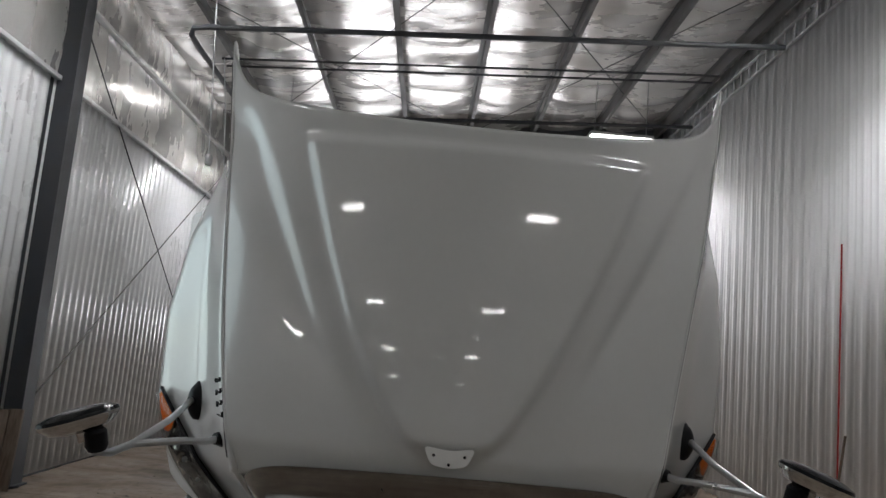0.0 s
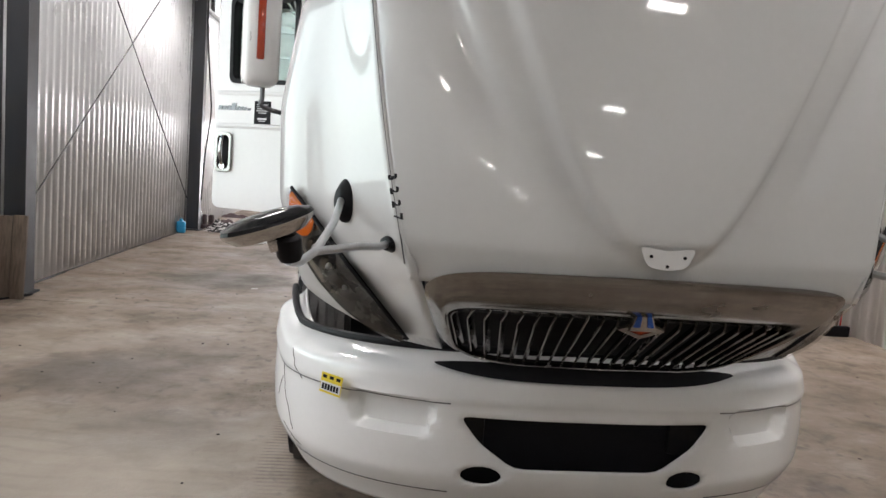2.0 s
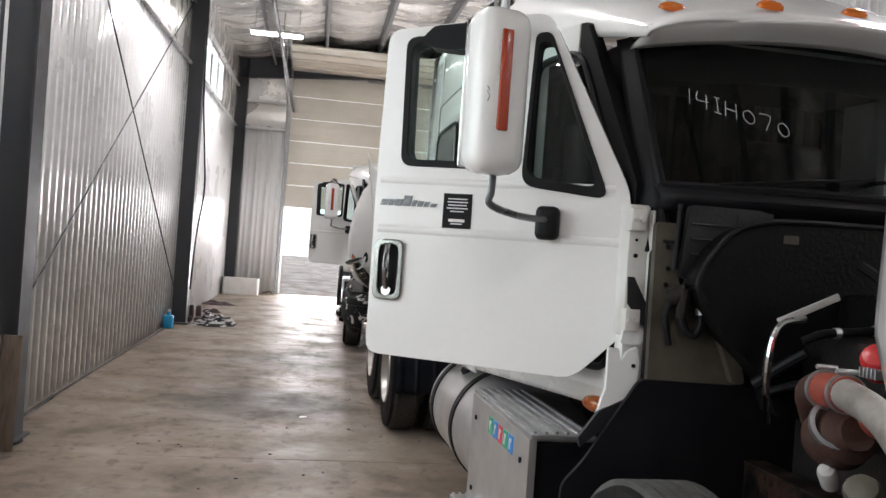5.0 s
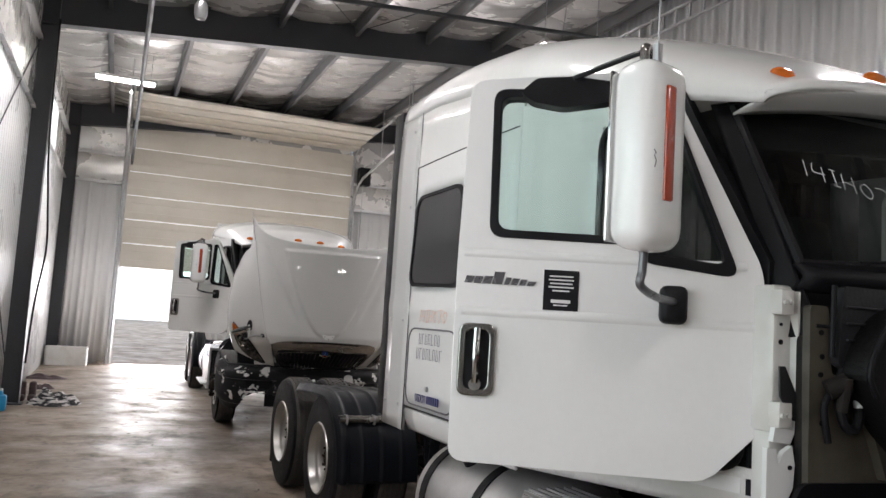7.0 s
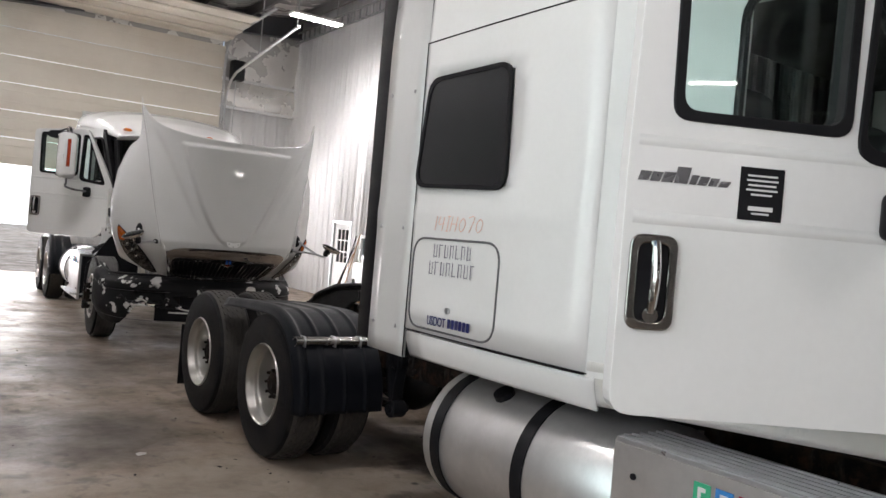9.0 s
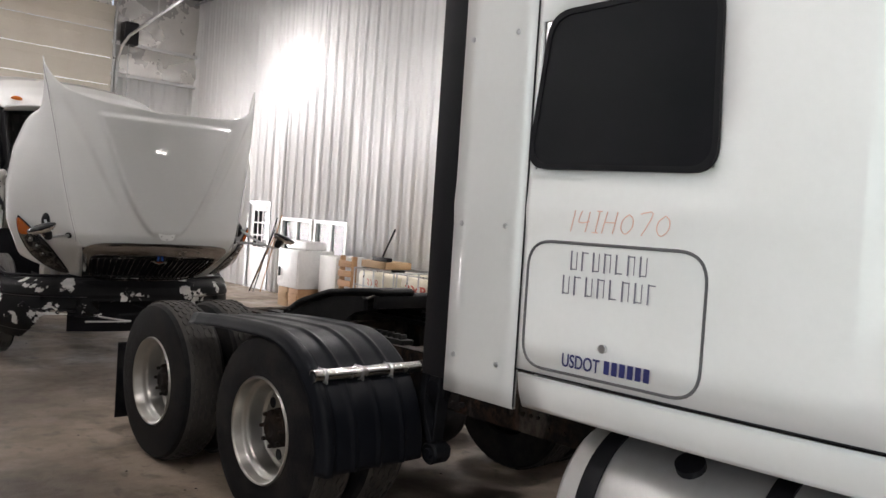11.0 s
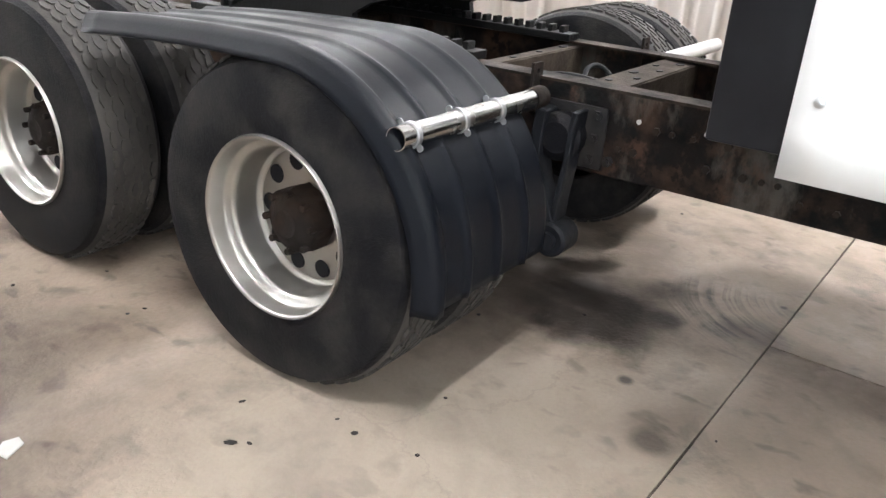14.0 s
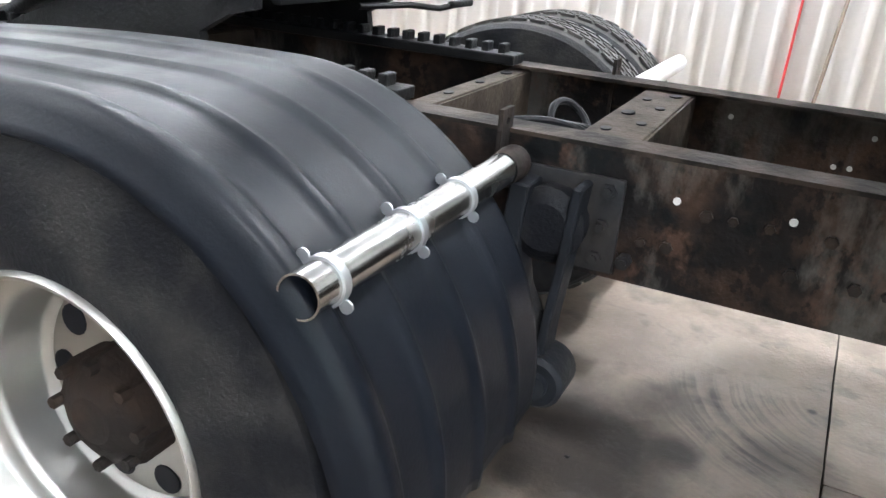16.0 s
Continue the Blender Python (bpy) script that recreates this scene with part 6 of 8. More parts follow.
    for sd in (-1, 1):
        seat = new("seat")
        seat.parent = truck
        bm = bmesh.new()
        box(bm, (0.5, 0.5, 0.16), (sd * 0.52, 1.62, 1.62), 0.06, seg=3)
        part("seat_cushion", bm, seat_cloth, seat)
        bm = bmesh.new()
        box(bm, (0.5, 0.16, 0.72), (0, 0, 0), 0.07, Matrix.Translation((sd * 0.52, 1.86, 2.05)) @ pose(0, 0, 0, -10, 0, 0), 3)
        part("seat_back", bm, seat_cloth, seat, "dark cloth high-back seat")
        bm = bmesh.new()
        box(bm, (0.3, 0.3, 0.28), (sd * 0.52, 1.62, 1.30), 0.02)
        part("seat_base", bm, black_plastic, seat)
    bm = bmesh.new()
    lathe(bm, [(0.21, -0.012), (0.222, 0), (0.21, 0.012), (0.198, 0)], Matrix.Translation((0.5, 1.18, 2.0)) @ pose(0, 0, 0, -35, 0, 0), 28)
    rod(bm, (0.5, 1.18, 2.0), (0.5, 1.0, 1.8), 0.03)
    part("steering_wheel", bm, black_plastic, truck)


def cab_skirt(truck):
    """White skirt under the door openings with an amber side marker."""
    d = Vector((-0.325, 1.20, 0)).normalized()
    for sd in (-1, 1):
        bm = bmesh.new()
        grid(bm, 12, 6, lambda u, v: Vector((sd * (0.872 - d.x * 1.27 * u - 0.03 * (1 - v) ** 2), 0.73 + d.y * 1.27 * u, 1.085 - 0.035 * u + (0.17 + 0.0 * u) * v)))
        sk = part("cab_skirt", bm, dirty_paint, truck, "white lower cab skirt", smooth=40)
        sk.modifiers.new("thick", "SOLIDIFY").thickness = 0.015
        bm = bmesh.new()
        n = Vector((sd * d.y, d.x, 0)).normalized()
        q = Matrix.Translation((sd * (0.905 + 0.008), 0.885, 1.090)) @ n.to_track_quat("Z", "Y").to_matrix().to_4x4() @ Matrix.Diagonal((1, 0.5, 1, 1))
        lathe(bm, [(0.066, -0.012), (0.066, 0.006), (0.052, 0.020), (0.03, 0.026), (0, 0.028)], q, 24)
        part("side_marker", bm, shaded_amber, sk, "amber oval side marker lamp")


def cab_extras(truck):
    """White door-opening frame on the open side, closed far door, dark trim inside."""
    cab_skirt(truck)
    d = Vector((-0.325, 1.20, 0)).normalized()
    for sd in (-1, 1):
        m = Matrix(((-sd * d.x, 0, sd * d.y, sd * 0.865), (d.y, 0, d.x, 0.71), (0, 1, 0, 0), (0, 0, 0, 1)))
        ou = rounded([(0.0, 1.16), (1.30, 1.16), (1.30, 2.76), (0.40, 2.70), (0.0, 1.98)], 0.03, 3)
        hole = rounded([(0.10, 1.24), (0.79, 1.24), (0.79, 2.58), (0.44, 2.58), (0.10, 1.95)], 0.10, 5)
        bm = bmesh.new()
        if sd < 0:
            prism(bm, [(0.10, 1.16), (1.30, 1.16), (1.30, 2.76), (0.47, 2.705), (0.47, 2.58), (0.79, 2.58), (0.79, 1.24), (0.10, 1.24)], -0.06, m)
            fr = part("door_opening", bm, white_paint, truck, "white door opening frame with rubber seal", smooth=0)
            bm = bmesh.new()
            prism(bm, [(0.012, 1.16), (0.08, 1.16), (0.08, 1.95), (0.46, 2.60), (0.46, 2.704), (0.415, 2.70), (0.012, 1.98)], -0.06, m)
            part("front_post", bm, black_plastic, fr, "black front door post", smooth=0)
            bm = bmesh.new()
            pts = [m @ Vector((a, b, 0.004)) for a, b in hole]
            tube(bm, [*pts, pts[0]], 0.016, 8)
            part("door_seal", bm, black_plastic, fr)
        else:
            wn2 = rounded([(0.24, 1.97), (1.10, 1.98), (1.10, 2.57), (0.44, 2.58)], 0.06, 5)
            prism(bm, ou, -0.06, m, holes=[wn2])
            cd = part("closed_door", bm, white_paint, truck, "white cab door, closed", smooth=0)
            bm = bmesh.new()
            prism(bm, inset(wn2, -0.004), 0.005, m @ Matrix.Translation((0, 0, -0.03)))
            pn = part("pane", bm, clear_glass, cd, smooth=0)
            pn.visible_shadow = False
    bm = bmesh.new()
    box(bm, (2.1, 0.03, 1.6), (0, 2.12, 1.95))
    for k in range(18):
        rod(bm, (-0.95 + 0.11 * k, 2.10, 1.2), (-0.95 + 0.11 * k, 2.10, 2.72), 0.03, 6)
    part("curtain", bm, seat_cloth, truck, "dark sleeper curtain behind the seats")
    bm = bmesh.new()
    grid(bm, 10, 6, lambda u, v: Vector(((2 * u - 1) * 0.84, 0.86 + 1.2 * v, 2.60 + 0.04 * v)))
    part("headliner", bm, seat_cloth, truck)


tinted_screen = glass("tinted_screen", (0.34, 0.38, 0.37))


def build_door(truck, sd=-1, angle=60, decals=True):
    """The open cab door, hinged at the front: local x runs from the hinge along the door, y is its thickness, z up."""
    a = radians(angle)
    D = Vector((sd * math.sin(a), math.cos(a), 0))
    N = Vector((sd * math.cos(a), -math.sin(a), 0))           # outwards
    o = Vector((sd * 0.86, 0.71, 0))
    # local (s, z, out)
    m = Matrix(((D.x, 0, N.x, o.x), (D.y, 0, N.y, o.y), (0, 1, 0, 0), (0, 0, 0, 1)))
    door = new("cab_door")
    door.parent = truck
    door["label"] = "white cab door standing open"
    outer = rounded([(0.21, 1.198), (1.11, 1.205), (1.115, 1.9), (1.10, 2.60), (0.40, 2.66), (0.03, 1.94), (0.015, 1.40)], 0.06, 4)
    win = rounded([(0.505, 2.025), (0.99, 2.03), (1.00, 2.555), (0.50, 2.565)], 0.05, 5)
    vent = rounded([(0.125, 1.925), (0.465, 1.965), (0.445, 2.56), (0.385, 2.565)], 0.06, 5)
    bm = bmesh.new()
    prism(bm, outer, 0.07, m @ Matrix.Translation((0, 0, -0.07)), holes=[inset(win, 0.012), inset(vent, 0.012)])
    sk = part("door_skin", bm, white_paint, door, "white painted door skin", smooth=0)
    bv = sk.modifiers.new("edge", "BEVEL")
    bv.width, bv.segments, bv.limit_method, bv.angle_limit = 0.012, 3, "ANGLE", radians(60)
    for nm, ol, g in (("side_window", win, clear_glass), ("vent_window", vent, clear_glass)):
        bm = bmesh.new()
        ou = inset(ol, -0.014)
        prism(bm, ou, 0.09, m @ Matrix.Translation((0, 0, -0.08)), holes=[inset(ol, 0.016 if nm == "side_window" else 0.03)])
        w = part(nm, bm, black_plastic, door, "window with black rubber frame", smooth=0)
        bv = w.modifiers.new("edge", "BEVEL")
        bv.width, bv.segments, bv.limit_method = 0.004, 2, "ANGLE"
        bm = bmesh.new()
        prism(bm, inset(ol, 0.012), 0.005, m @ Matrix.Translation((0, 0, -0.035)))
        pn = part("pane", bm, g, w, "clear glass pane", smooth=0)
        pn.visible_shadow = False
    # pressed crease along the belt
    bm = bmesh.new()
    grid(bm, 20, 4, lambda u, v: m @ Vector((0.06 + 1.03 * u, 1.745 + (v - 0.5) * 0.035 + 0.0 * u, 0.0005 + 0.007 * math.sin(math.pi * v))))
    part("belt_crease", bm, white_paint, door, "pressed crease", smooth=60)
    bm = bmesh.new()
    grid(bm, 20, 4, lambda u, v: m @ Vector((0.09 + 1.0 * u, 1.955 + (v - 0.5) * 0.03, 0.0005 + 0.005 * math.sin(math.pi * v))))
    part("sill_crease", bm, white_paint, door, smooth=60)
    # handle
    h = new("door_handle")
    h.parent = door
    h["label"] = "chrome door handle with dark recess and lock"
    ho = rounded([(0.958, 1.44), (1.092, 1.44), (1.092, 1.70), (0.958, 1.70)], 0.038, 6)
    bm = bmesh.new()
    prism(bm, ho, 0.016, m, holes=[inset(ho, 0.025)])
    pl = part("handle_plate", bm, chrome_worn, h, smooth=0)
    bv = pl.modifiers.new("edge", "BEVEL")
    bv.width, bv.segments, bv.limit_method = 0.006, 3, "ANGLE"
    bm = bmesh.new()
    prism(bm, inset(ho, 0.02), 0.004, m @ Matrix.Translation((0, 0, 0.0005)))
    part("handle_recess", bm, ink, h, smooth=0)
    bm = bmesh.new()
    tube(bm, [m @ Vector((1.025, z, 0.02 + 0.022 * math.sin(math.pi * (z - 1.49) / 0.19))) for z in [1.49, 1.53, 1.58, 1.63, 1.68]], 0.013, 10, smooth_n=3)
    part("grip", bm, chrome, h)
    bm = bmesh.new()
    cyl(bm, 0.022, 0.02, m @ Matrix.Translation((1.025, 1.482, 0.012)), 20)
    part("lock", bm, chrome, h)
    # mirror on its arms
    mir = new("door_mirror")
    mir.parent = door
    mir["label"] = "tall white mirror head on a dark arm with a red-amber reflector"
    bm = bmesh.new()
    hm = Matrix.Translation((sd * 1.47, 0.62, 2.255)) @ pose(0, 0, 0, 0, 0, -sd * 14)
    box(bm, (0.215, 0.17, 0.60), (0, 0.02, 0), 0.065, hm, 4)
    part("mirror_head", bm, white_paint, mir, "white mirror housing", smooth=50)
    bm = bmesh.new()
    box(bm, (0.19, 0.012, 0.55), (0, 0.105, 0), 0.01, hm)
    part("mirror_glass", bm, chrome, mir, "mirror glass")
    bm = bmesh.new()
    box(bm, (0.044, 0.014, 0.36), (sd * 0.012, -0.0662, 0.03), 0.006, hm)
    part("reflector", bm, red_lens, mir, "long red-amber reflector strip")
    bm = bmesh.new()
    tube(bm, [hm @ Vector((sd * 0.078 + dx * 0.8, -0.062, dz * 0.9)) for dx, dz in ((0, 0), (0.012, -0.012), (0.002, -0.02), (0.014, -0.036), (0.006, -0.06))], 0.0016, 5)
    part("scuff", bm, seal_grey, mir, smooth=0)
    foot = m @ Vector((0.345, 1.815, 0.05))
    bm = bmesh.new()
    box(bm, (0.095, 0.135, 0.07), (0.345, 1.805, 0.03), 0.025, m, 3)
    part("mirror_foot", bm, black_plastic, mir, "black mirror arm foot")
    bm = bmesh.new()
    base = hm @ Vector((-sd * 0.022, 0.04, -0.30))
    tube(bm, [base, base + Vector((0, 0.005, -0.06)), base + Vector((0, 0.01, -0.105)), base.lerp(foot, 0.42) + Vector((0, 0, -0.075)), foot], 0.014, 10, smooth_n=6)
    part("lower_arm", bm, grey_badge, mir)
    top = hm @ Vector((0.0, 0.05, 0.29))
    knee = top + Vector((-sd * 0.03, 0.02, 0.075))
    bm = bmesh.new()
    tube(bm, [top, top + Vector((0, 0, 0.055)), top + Vector((-sd * 0.008, 0.006, 0.074)), knee, knee + Vector((-sd * 0.03, 0.02, -0.01))], 0.016, 12, smooth_n=5)
    part("elbow", bm, chrome_worn, mir, "chrome elbow on the mirror head")
    for s0, z0, dz in ((0.75, 2.588, 0.0), (0.58, 2.555, -0.03)):
        bm = bmesh.new()
        a0 = m @ Vector((s0, z0, 0.06))
        tube(bm, [a0, a0.lerp(knee, 0.6) + Vector((0, 0, 0.004)), knee + Vector((0, 0, dz))], 0.010, 8, smooth_n=4)
        part("upper_arm", bm, black_plastic, mir, "black upper mirror arm")
    bm = bmesh.new()
    prism(bm, rounded([(0.915, 2.535), (0.86, 2.588), (0.72, 2.597), (0.52, 2.575), (0.50, 2.53), (0.62, 2.505), (0.757, 2.482), (0.87, 2.50)], 0.018, 4), 0.075, m @ Matrix.Translation((0, 0, 0.015)), bevel=0.0)
    part("arm_cover", bm, black_plastic, mir, "black leaf-shaped upper arm cover", smooth=30)
    if decals:
        dk = new("door_decals")
        dk.parent = door
        bm = bmesh.new()
        box(bm, (0.125, 0.145, 0.003), (0.735, 1.835, 0.002), 0, m)
        st = part("notice_sticker", bm, ink, dk, "black notice sticker with pale print", smooth=0)
        for k, (w, z) in enumerate(((0.085, 1.885), (0.09, 1.872), (0.08, 1.859), (0.09, 1.846), (0.06, 1.833), (0.07, 1.795), (0.05, 1.781))):
            bm = bmesh.new()
            box(bm, (w, 0.005 if k != 5 else 0.012, 0.001), (0.735, z, 0.0045), 0, m)
            part("print_bar", bm, pale_ink, st, smooth=0)
        # model badge as plain slanted shapes
        x = 1.085
        for k, (w, hh) in enumerate(((0.032, 0.026), (0.030, 0.026), (0.034, 0.028), (0.04, 0.045), (0.022, 0.026), (0.028, 0.024), (0.026, 0.022), (0.03, 0.016))):
            bm = bmesh.new()
            prism(bm, [(x, 1.845), (x - w + 0.004, 1.845), (x - w - 0.006, 1.845 + hh), (x - 0.008, 1.845 + hh)], 0.004, m)
            part("badge_shape", bm, grey_badge, dk, smooth=0)
            x -= w + 0.002
    return door


def build_tank(truck, y0=1.72, y1=3.08):
    t = new("fuel_tank")
    t.parent = truck
    m = Matrix.Translation((-0.86, (y0 + y1) / 2, 0.66)) @ pose(0, 0, 0, 90, 0, 0)
    h = (y1 - y0) / 2
    bm = bmesh.new()
    lathe(bm, [(0, -h), (0.25, -h + 0.005), (0.31, -h + 0.02), (0.33, -h + 0.045), (0.33, h - 0.045), (0.31, h - 0.02), (0.25, h - 0.005), (0, h)], m, 48)
    part("tank_shell", bm, alu_brushed, t, "brushed aluminium tank shell", smooth=40)
    for y in (y0 + 0.60, y1 - 0.15):
        bm = bmesh.new()
        lathe(bm, [(0.331, -0.035), (0.339, -0.035), (0.339, 0.035), (0.331, 0.035)], Matrix.Translation((-0.86, y, 0.66)) @ pose(0, 0, 0, 90, 0, 0), 48)
        part("strap", bm, black_plastic, t, "black rubber-lined strap", smooth=40)
    bm = bmesh.new()
    q = Matrix.Translation((-1.03, 2.62, 0.935)) @ Matrix.Rotation(radians(-32), 4, "Y")
    cyl(bm, 0.05, 0.06, q, 20)
    part("filler_cap", bm, black_plastic, t)
    return t


def build_steps(truck):
    st = new("step_box")
    st.parent = truck
    st["label"] = "aluminium step box with treads and coloured stickers"
    y0, y1 = 0.80, 1.78
    bm = bmesh.new()
    prism(bm, [(y0, 0.36), (y1, 0.36), (y1, 0.955), (y0 + 0.0, 0.955)], 0.03, Matrix.Translation((-1.20, 0, 0)) @ yz)
    part("side_plate", bm, alu_brushed, st, "brushed side plate", smooth=0)
    bm = bmesh.new()
    box(bm, (0.50, 0.02, 0.6), (-0.94, y1, 0.66))
    part("end_plate", bm, alu_brushed, st, smooth=0)
    bm = bmesh.new()
    box(bm, (0.46, 0.02, 0.56), (-0.94, y0 + 0.03, 0.66))
    part("end_plate", bm, black_plastic, st, "dark inner end plate", smooth=0)
    for z, xo in ((0.965, -1.06), (0.43, -1.19)):
        bm = bmesh.new()
        wd = 0.27 if z > 0.9 else 0.20
        box(bm, (wd, y1 - y0 if z > 0.9 else 0.95, 0.02), (xo, (y0 + y1) / 2, z), 0.004)
        for k in range(6):
            box(bm, (0.012, (y1 - y0) * 0.96, 0.012), (xo - wd / 2 + wd * (k + 0.5) / 6, (y0 + y1) / 2, z + 0.014))
        part("tread", bm, galv, st, "ribbed aluminium step tread", smooth=0)
    for y, z in ((y0 + 0.1, 0.85), (y1 - 0.1, 0.85), (y0 + 0.1, 0.5), (y1 - 0.1, 0.5)):
        bm = bmesh.new()
        cyl(bm, 0.012, 0.008, Matrix.Translation((-1.204, y, z)) @ pose(0, 0, 0, 0, 90, 0), 10)
        part("bolt", bm, ink, st)
    cols = [mat("sticker_green", (0.04, 0.42, 0.22), 0.5), mat("sticker_blue", (0.04, 0.25, 0.62), 0.5), mat("sticker_red", (0.65, 0.06, 0.10), 0.5)]
    for k in range(5):
        bm = bmesh.new()
        c = (-1.2025, 1.39 - 0.085 * k, 0.875)
        box(bm, (0.003, 0.066, 0.075), c)
        s = part("safety_sticker", bm, cols[(0, 1, 2, 0, 1)[k]], st, "small coloured safety sticker", smooth=0)
        bm = bmesh.new()
        box(bm, (0.002, 0.03, 0.014), (c[0] - 0.0025, c[1], c[2] + 0.016), 0, Matrix.Identity(4))
        box(bm, (0.002, 0.012, 0.045), (c[0] - 0.0025, c[1] + 0.008, c[2]), 0)
        part("pictogram", bm, appliance, s, smooth=0)


cross_grey = mat("dusty_cross_member", (0.055, 0.042, 0.031), 0.7, 0.1, (0.016, 0.013, 0.012), 9, 0.8, fine=0.3, bump=0.3, bump_scale=60)
hanger_grey = mat("grey_cast_hanger", (0.008, 0.009, 0.0112), 0.6, 0.0, (0.004, 0.004, 0.0045), 8, 0.7, bump=0.25, bump_scale=50)
for m_ in (hanger_grey, cross_grey):
    m_.node_tree.nodes["Principled BSDF"].inputs["Specular IOR Level"].default_value = 0.15


def build_tail(truck, axles):
    """Half fenders, their bracket tubes, fifth wheel, cross members, suspension."""
    # quarter fender: outline in the side view (y, z)
    yA = axles[0]
    R, ZC = 0.566, 0.512
    prof = []
    for i in range(26):
        a = radians(186 - i * (186 - 88) / 25)
        prof.append((yA + R * math.cos(a), ZC + R * math.sin(a)))
    for i in range(1, 8):
        prof.append((yA + 0.02 + i * 0.120, ZC + R - 0.0008 * i * i))
    for sd in (-1, 1):
        fe = new("quarter_fender" if sd < 0 else "fender_bracket")
        fe.parent = truck
        fe["label"] = "black ribbed plastic quarter fender over the drive wheel" if sd < 0 else "bare fender bracket tube"
        xi, xo = 0.62, 1.265
        bm = bmesh.new()
        nx = 60

        def skin(u, v):
            k = v * (len(prof) - 1)
            i = min(int(k), len(prof) - 2)
            y = prof[i][0] + (prof[i + 1][0] - prof[i][0]) * (k - i)
            z = prof[i][1] + (prof[i + 1][1] - prof[i][1]) * (k - i)
            dy, dz = prof[i + 1][0] - prof[i][0], prof[i + 1][1] - prof[i][1]
            L = math.hypot(dy, dz)
            ny, nz = -dz / L, dy / L
            s = xi + u * (xo - xi)
            rib = sum(0.011 * math.exp(-((u - c) / 0.022) ** 2) for c in (0.2, 0.44, 0.68))
            rib += 0.022 * smoothstep(0.84, 0.90, u) - 0.062 * smoothstep(0.92, 1.0, u) ** 2
            return Vector((sd * s, y + ny * rib, z + nz * rib))
        if sd < 0:
            grid(bm, nx, 50, skin)
            ob = part("fender_skin", bm, fender_plastic, fe, smooth=60)
            so = ob.modifiers.new("thick", "SOLIDIFY")
            so.thickness, so.offset = 0.008, -1
        # stainless bracket tube with clamps
        p0, p1 = Vector((sd * 0.50, 4.512, 0.905)), Vector((sd * 1.24, 4.500, 0.910))
        q = ALONG(p0, p1)
        L = (p1 - p0).length / 2
        bm = bmesh.new()
        lathe(bm, [(0.0, L - 0.16), (0.0285, L - 0.16), (0.0285, L), (0.0315, L), (0.0315, -L), (0.0, -L)], q, 28)
        part("tube", bm, stainless if sd < 0 else duct, fe, "polished steel bracket tube" if sd < 0 else "dull pale bracket tube", smooth=40)
        for k in (0.36, 0.62, 0.92) if sd < 0 else ():
            bm = bmesh.new()
            mm = Matrix.Translation(p0.lerp(p1, k)) @ q.to_3x3().to_4x4()
            lathe(bm, [(0.0315, -0.008), (0.036, -0.008), (0.036, 0.008), (0.0315, 0.008)], mm, 24)
            for w in (-1, 1):
                cyl(bm, 0.010, 0.004, mm @ Matrix.Rotation(radians(50), 4, "Z") @ Matrix.Translation((0, w * 0.043, 0)), 10)
            part("clamp", bm, galv, fe, "thin steel clamp with two tabs")
        bm = bmesh.new()
        lathe(bm, [(0, -0.02), (0.036, -0.02), (0.037, 0.0), (0.034, 0.05), (0.033, 0.052)], Matrix.Translation(p0) @ q.to_3x3().to_4x4(), 20)
        part("socket", bm, rust, fe, "rusty socket at the end of the tube")
        bm = bmesh.new()
        qb = Matrix(((1, 0, 0, sd * 0.452), (0, 0, 1, 4.545), (0, 1, 0, 0), (0, 0, 0, 1)))
        hole = [(0.0085 * math.cos(t), 0.978 + 0.0085 * math.sin(t)) for t in [2 * math.pi * k / 12 for k in range(12)]]
        prism(bm, [(-0.032, 0.84), (0.032, 0.84), (0.030, 1.005), (-0.030, 1.005)], 0.010, qb, holes=[hole])
        part("bracket", bm, rust, fe, "rusty upright bracket plate with a hole", smooth=0)
        bm = bmesh.new()
        box(bm, (0.10, 0.06, 0.012), (sd * 0.475, 4.515, 0.868), 0.003)
        part("bracket_shelf", bm, rust, fe, smooth=0)
    # suspension and air bag shapes, bracket hangers
    for sd in (-1, 1):
        for y in axles:
            bm = bmesh.new()
            lathe(bm, [(0.06, 0.34), (0.12, 0.36), (0.125, 0.44), (0.10, 0.47), (0.125, 0.50), (0.12, 0.58), (0.06, 0.60)], Matrix.Translation((sd * 0.33, y + 0.34, 0)), 20)
            part("air_bag", bm, grime, truck, "black suspension air bag")
        def strap(pts, wd, thick, name):
            """A cast leg: a band along points (y, z), wd across the truck."""
            bm = bmesh.new()
            left = []
            for k, (y, z) in enumerate(pts):
                p, n = pts[max(k - 1, 0)], pts[min(k + 1, len(pts) - 1)]
                dy, dz = n[0] - p[0], n[1] - p[1]
                ln = math.hypot(dy, dz)
                left.append((y, z, -dz / ln * thick / 2, dy / ln * thick / 2))
            rings = [[bm.verts.new((sd * x, y + s2 * ny, z + s2 * nz)) for x, s2 in ((0.45, -1), (0.45 + wd, -1), (0.45 + wd, 1), (0.45, 1))] for y, z, ny, nz in left]
            for a1, b1 in zip(rings, rings[1:]):
                for k in range(4):
                    bm.faces.new((a1[k], a1[(k + 1) % 4], b1[(k + 1) % 4], b1[k]))
            bm.faces.new(rings[0])
            bm.faces.new(rings[-1][::-1])
            bmesh.ops.bevel(bm, geom=bm.edges[:], offset=0.004, segments=1, affect="EDGES", clamp_overlap=True)
            return part(name, bm, hanger_grey, truck, "cast steel suspension hanger leg", smooth=30)
        strap([(4.478, 0.88), (4.485, 0.80), (4.487, 0.73), (4.468, 0.64), (4.432, 0.57), (4.405, 0.50)], 0.085, 0.040, "hanger_leg")
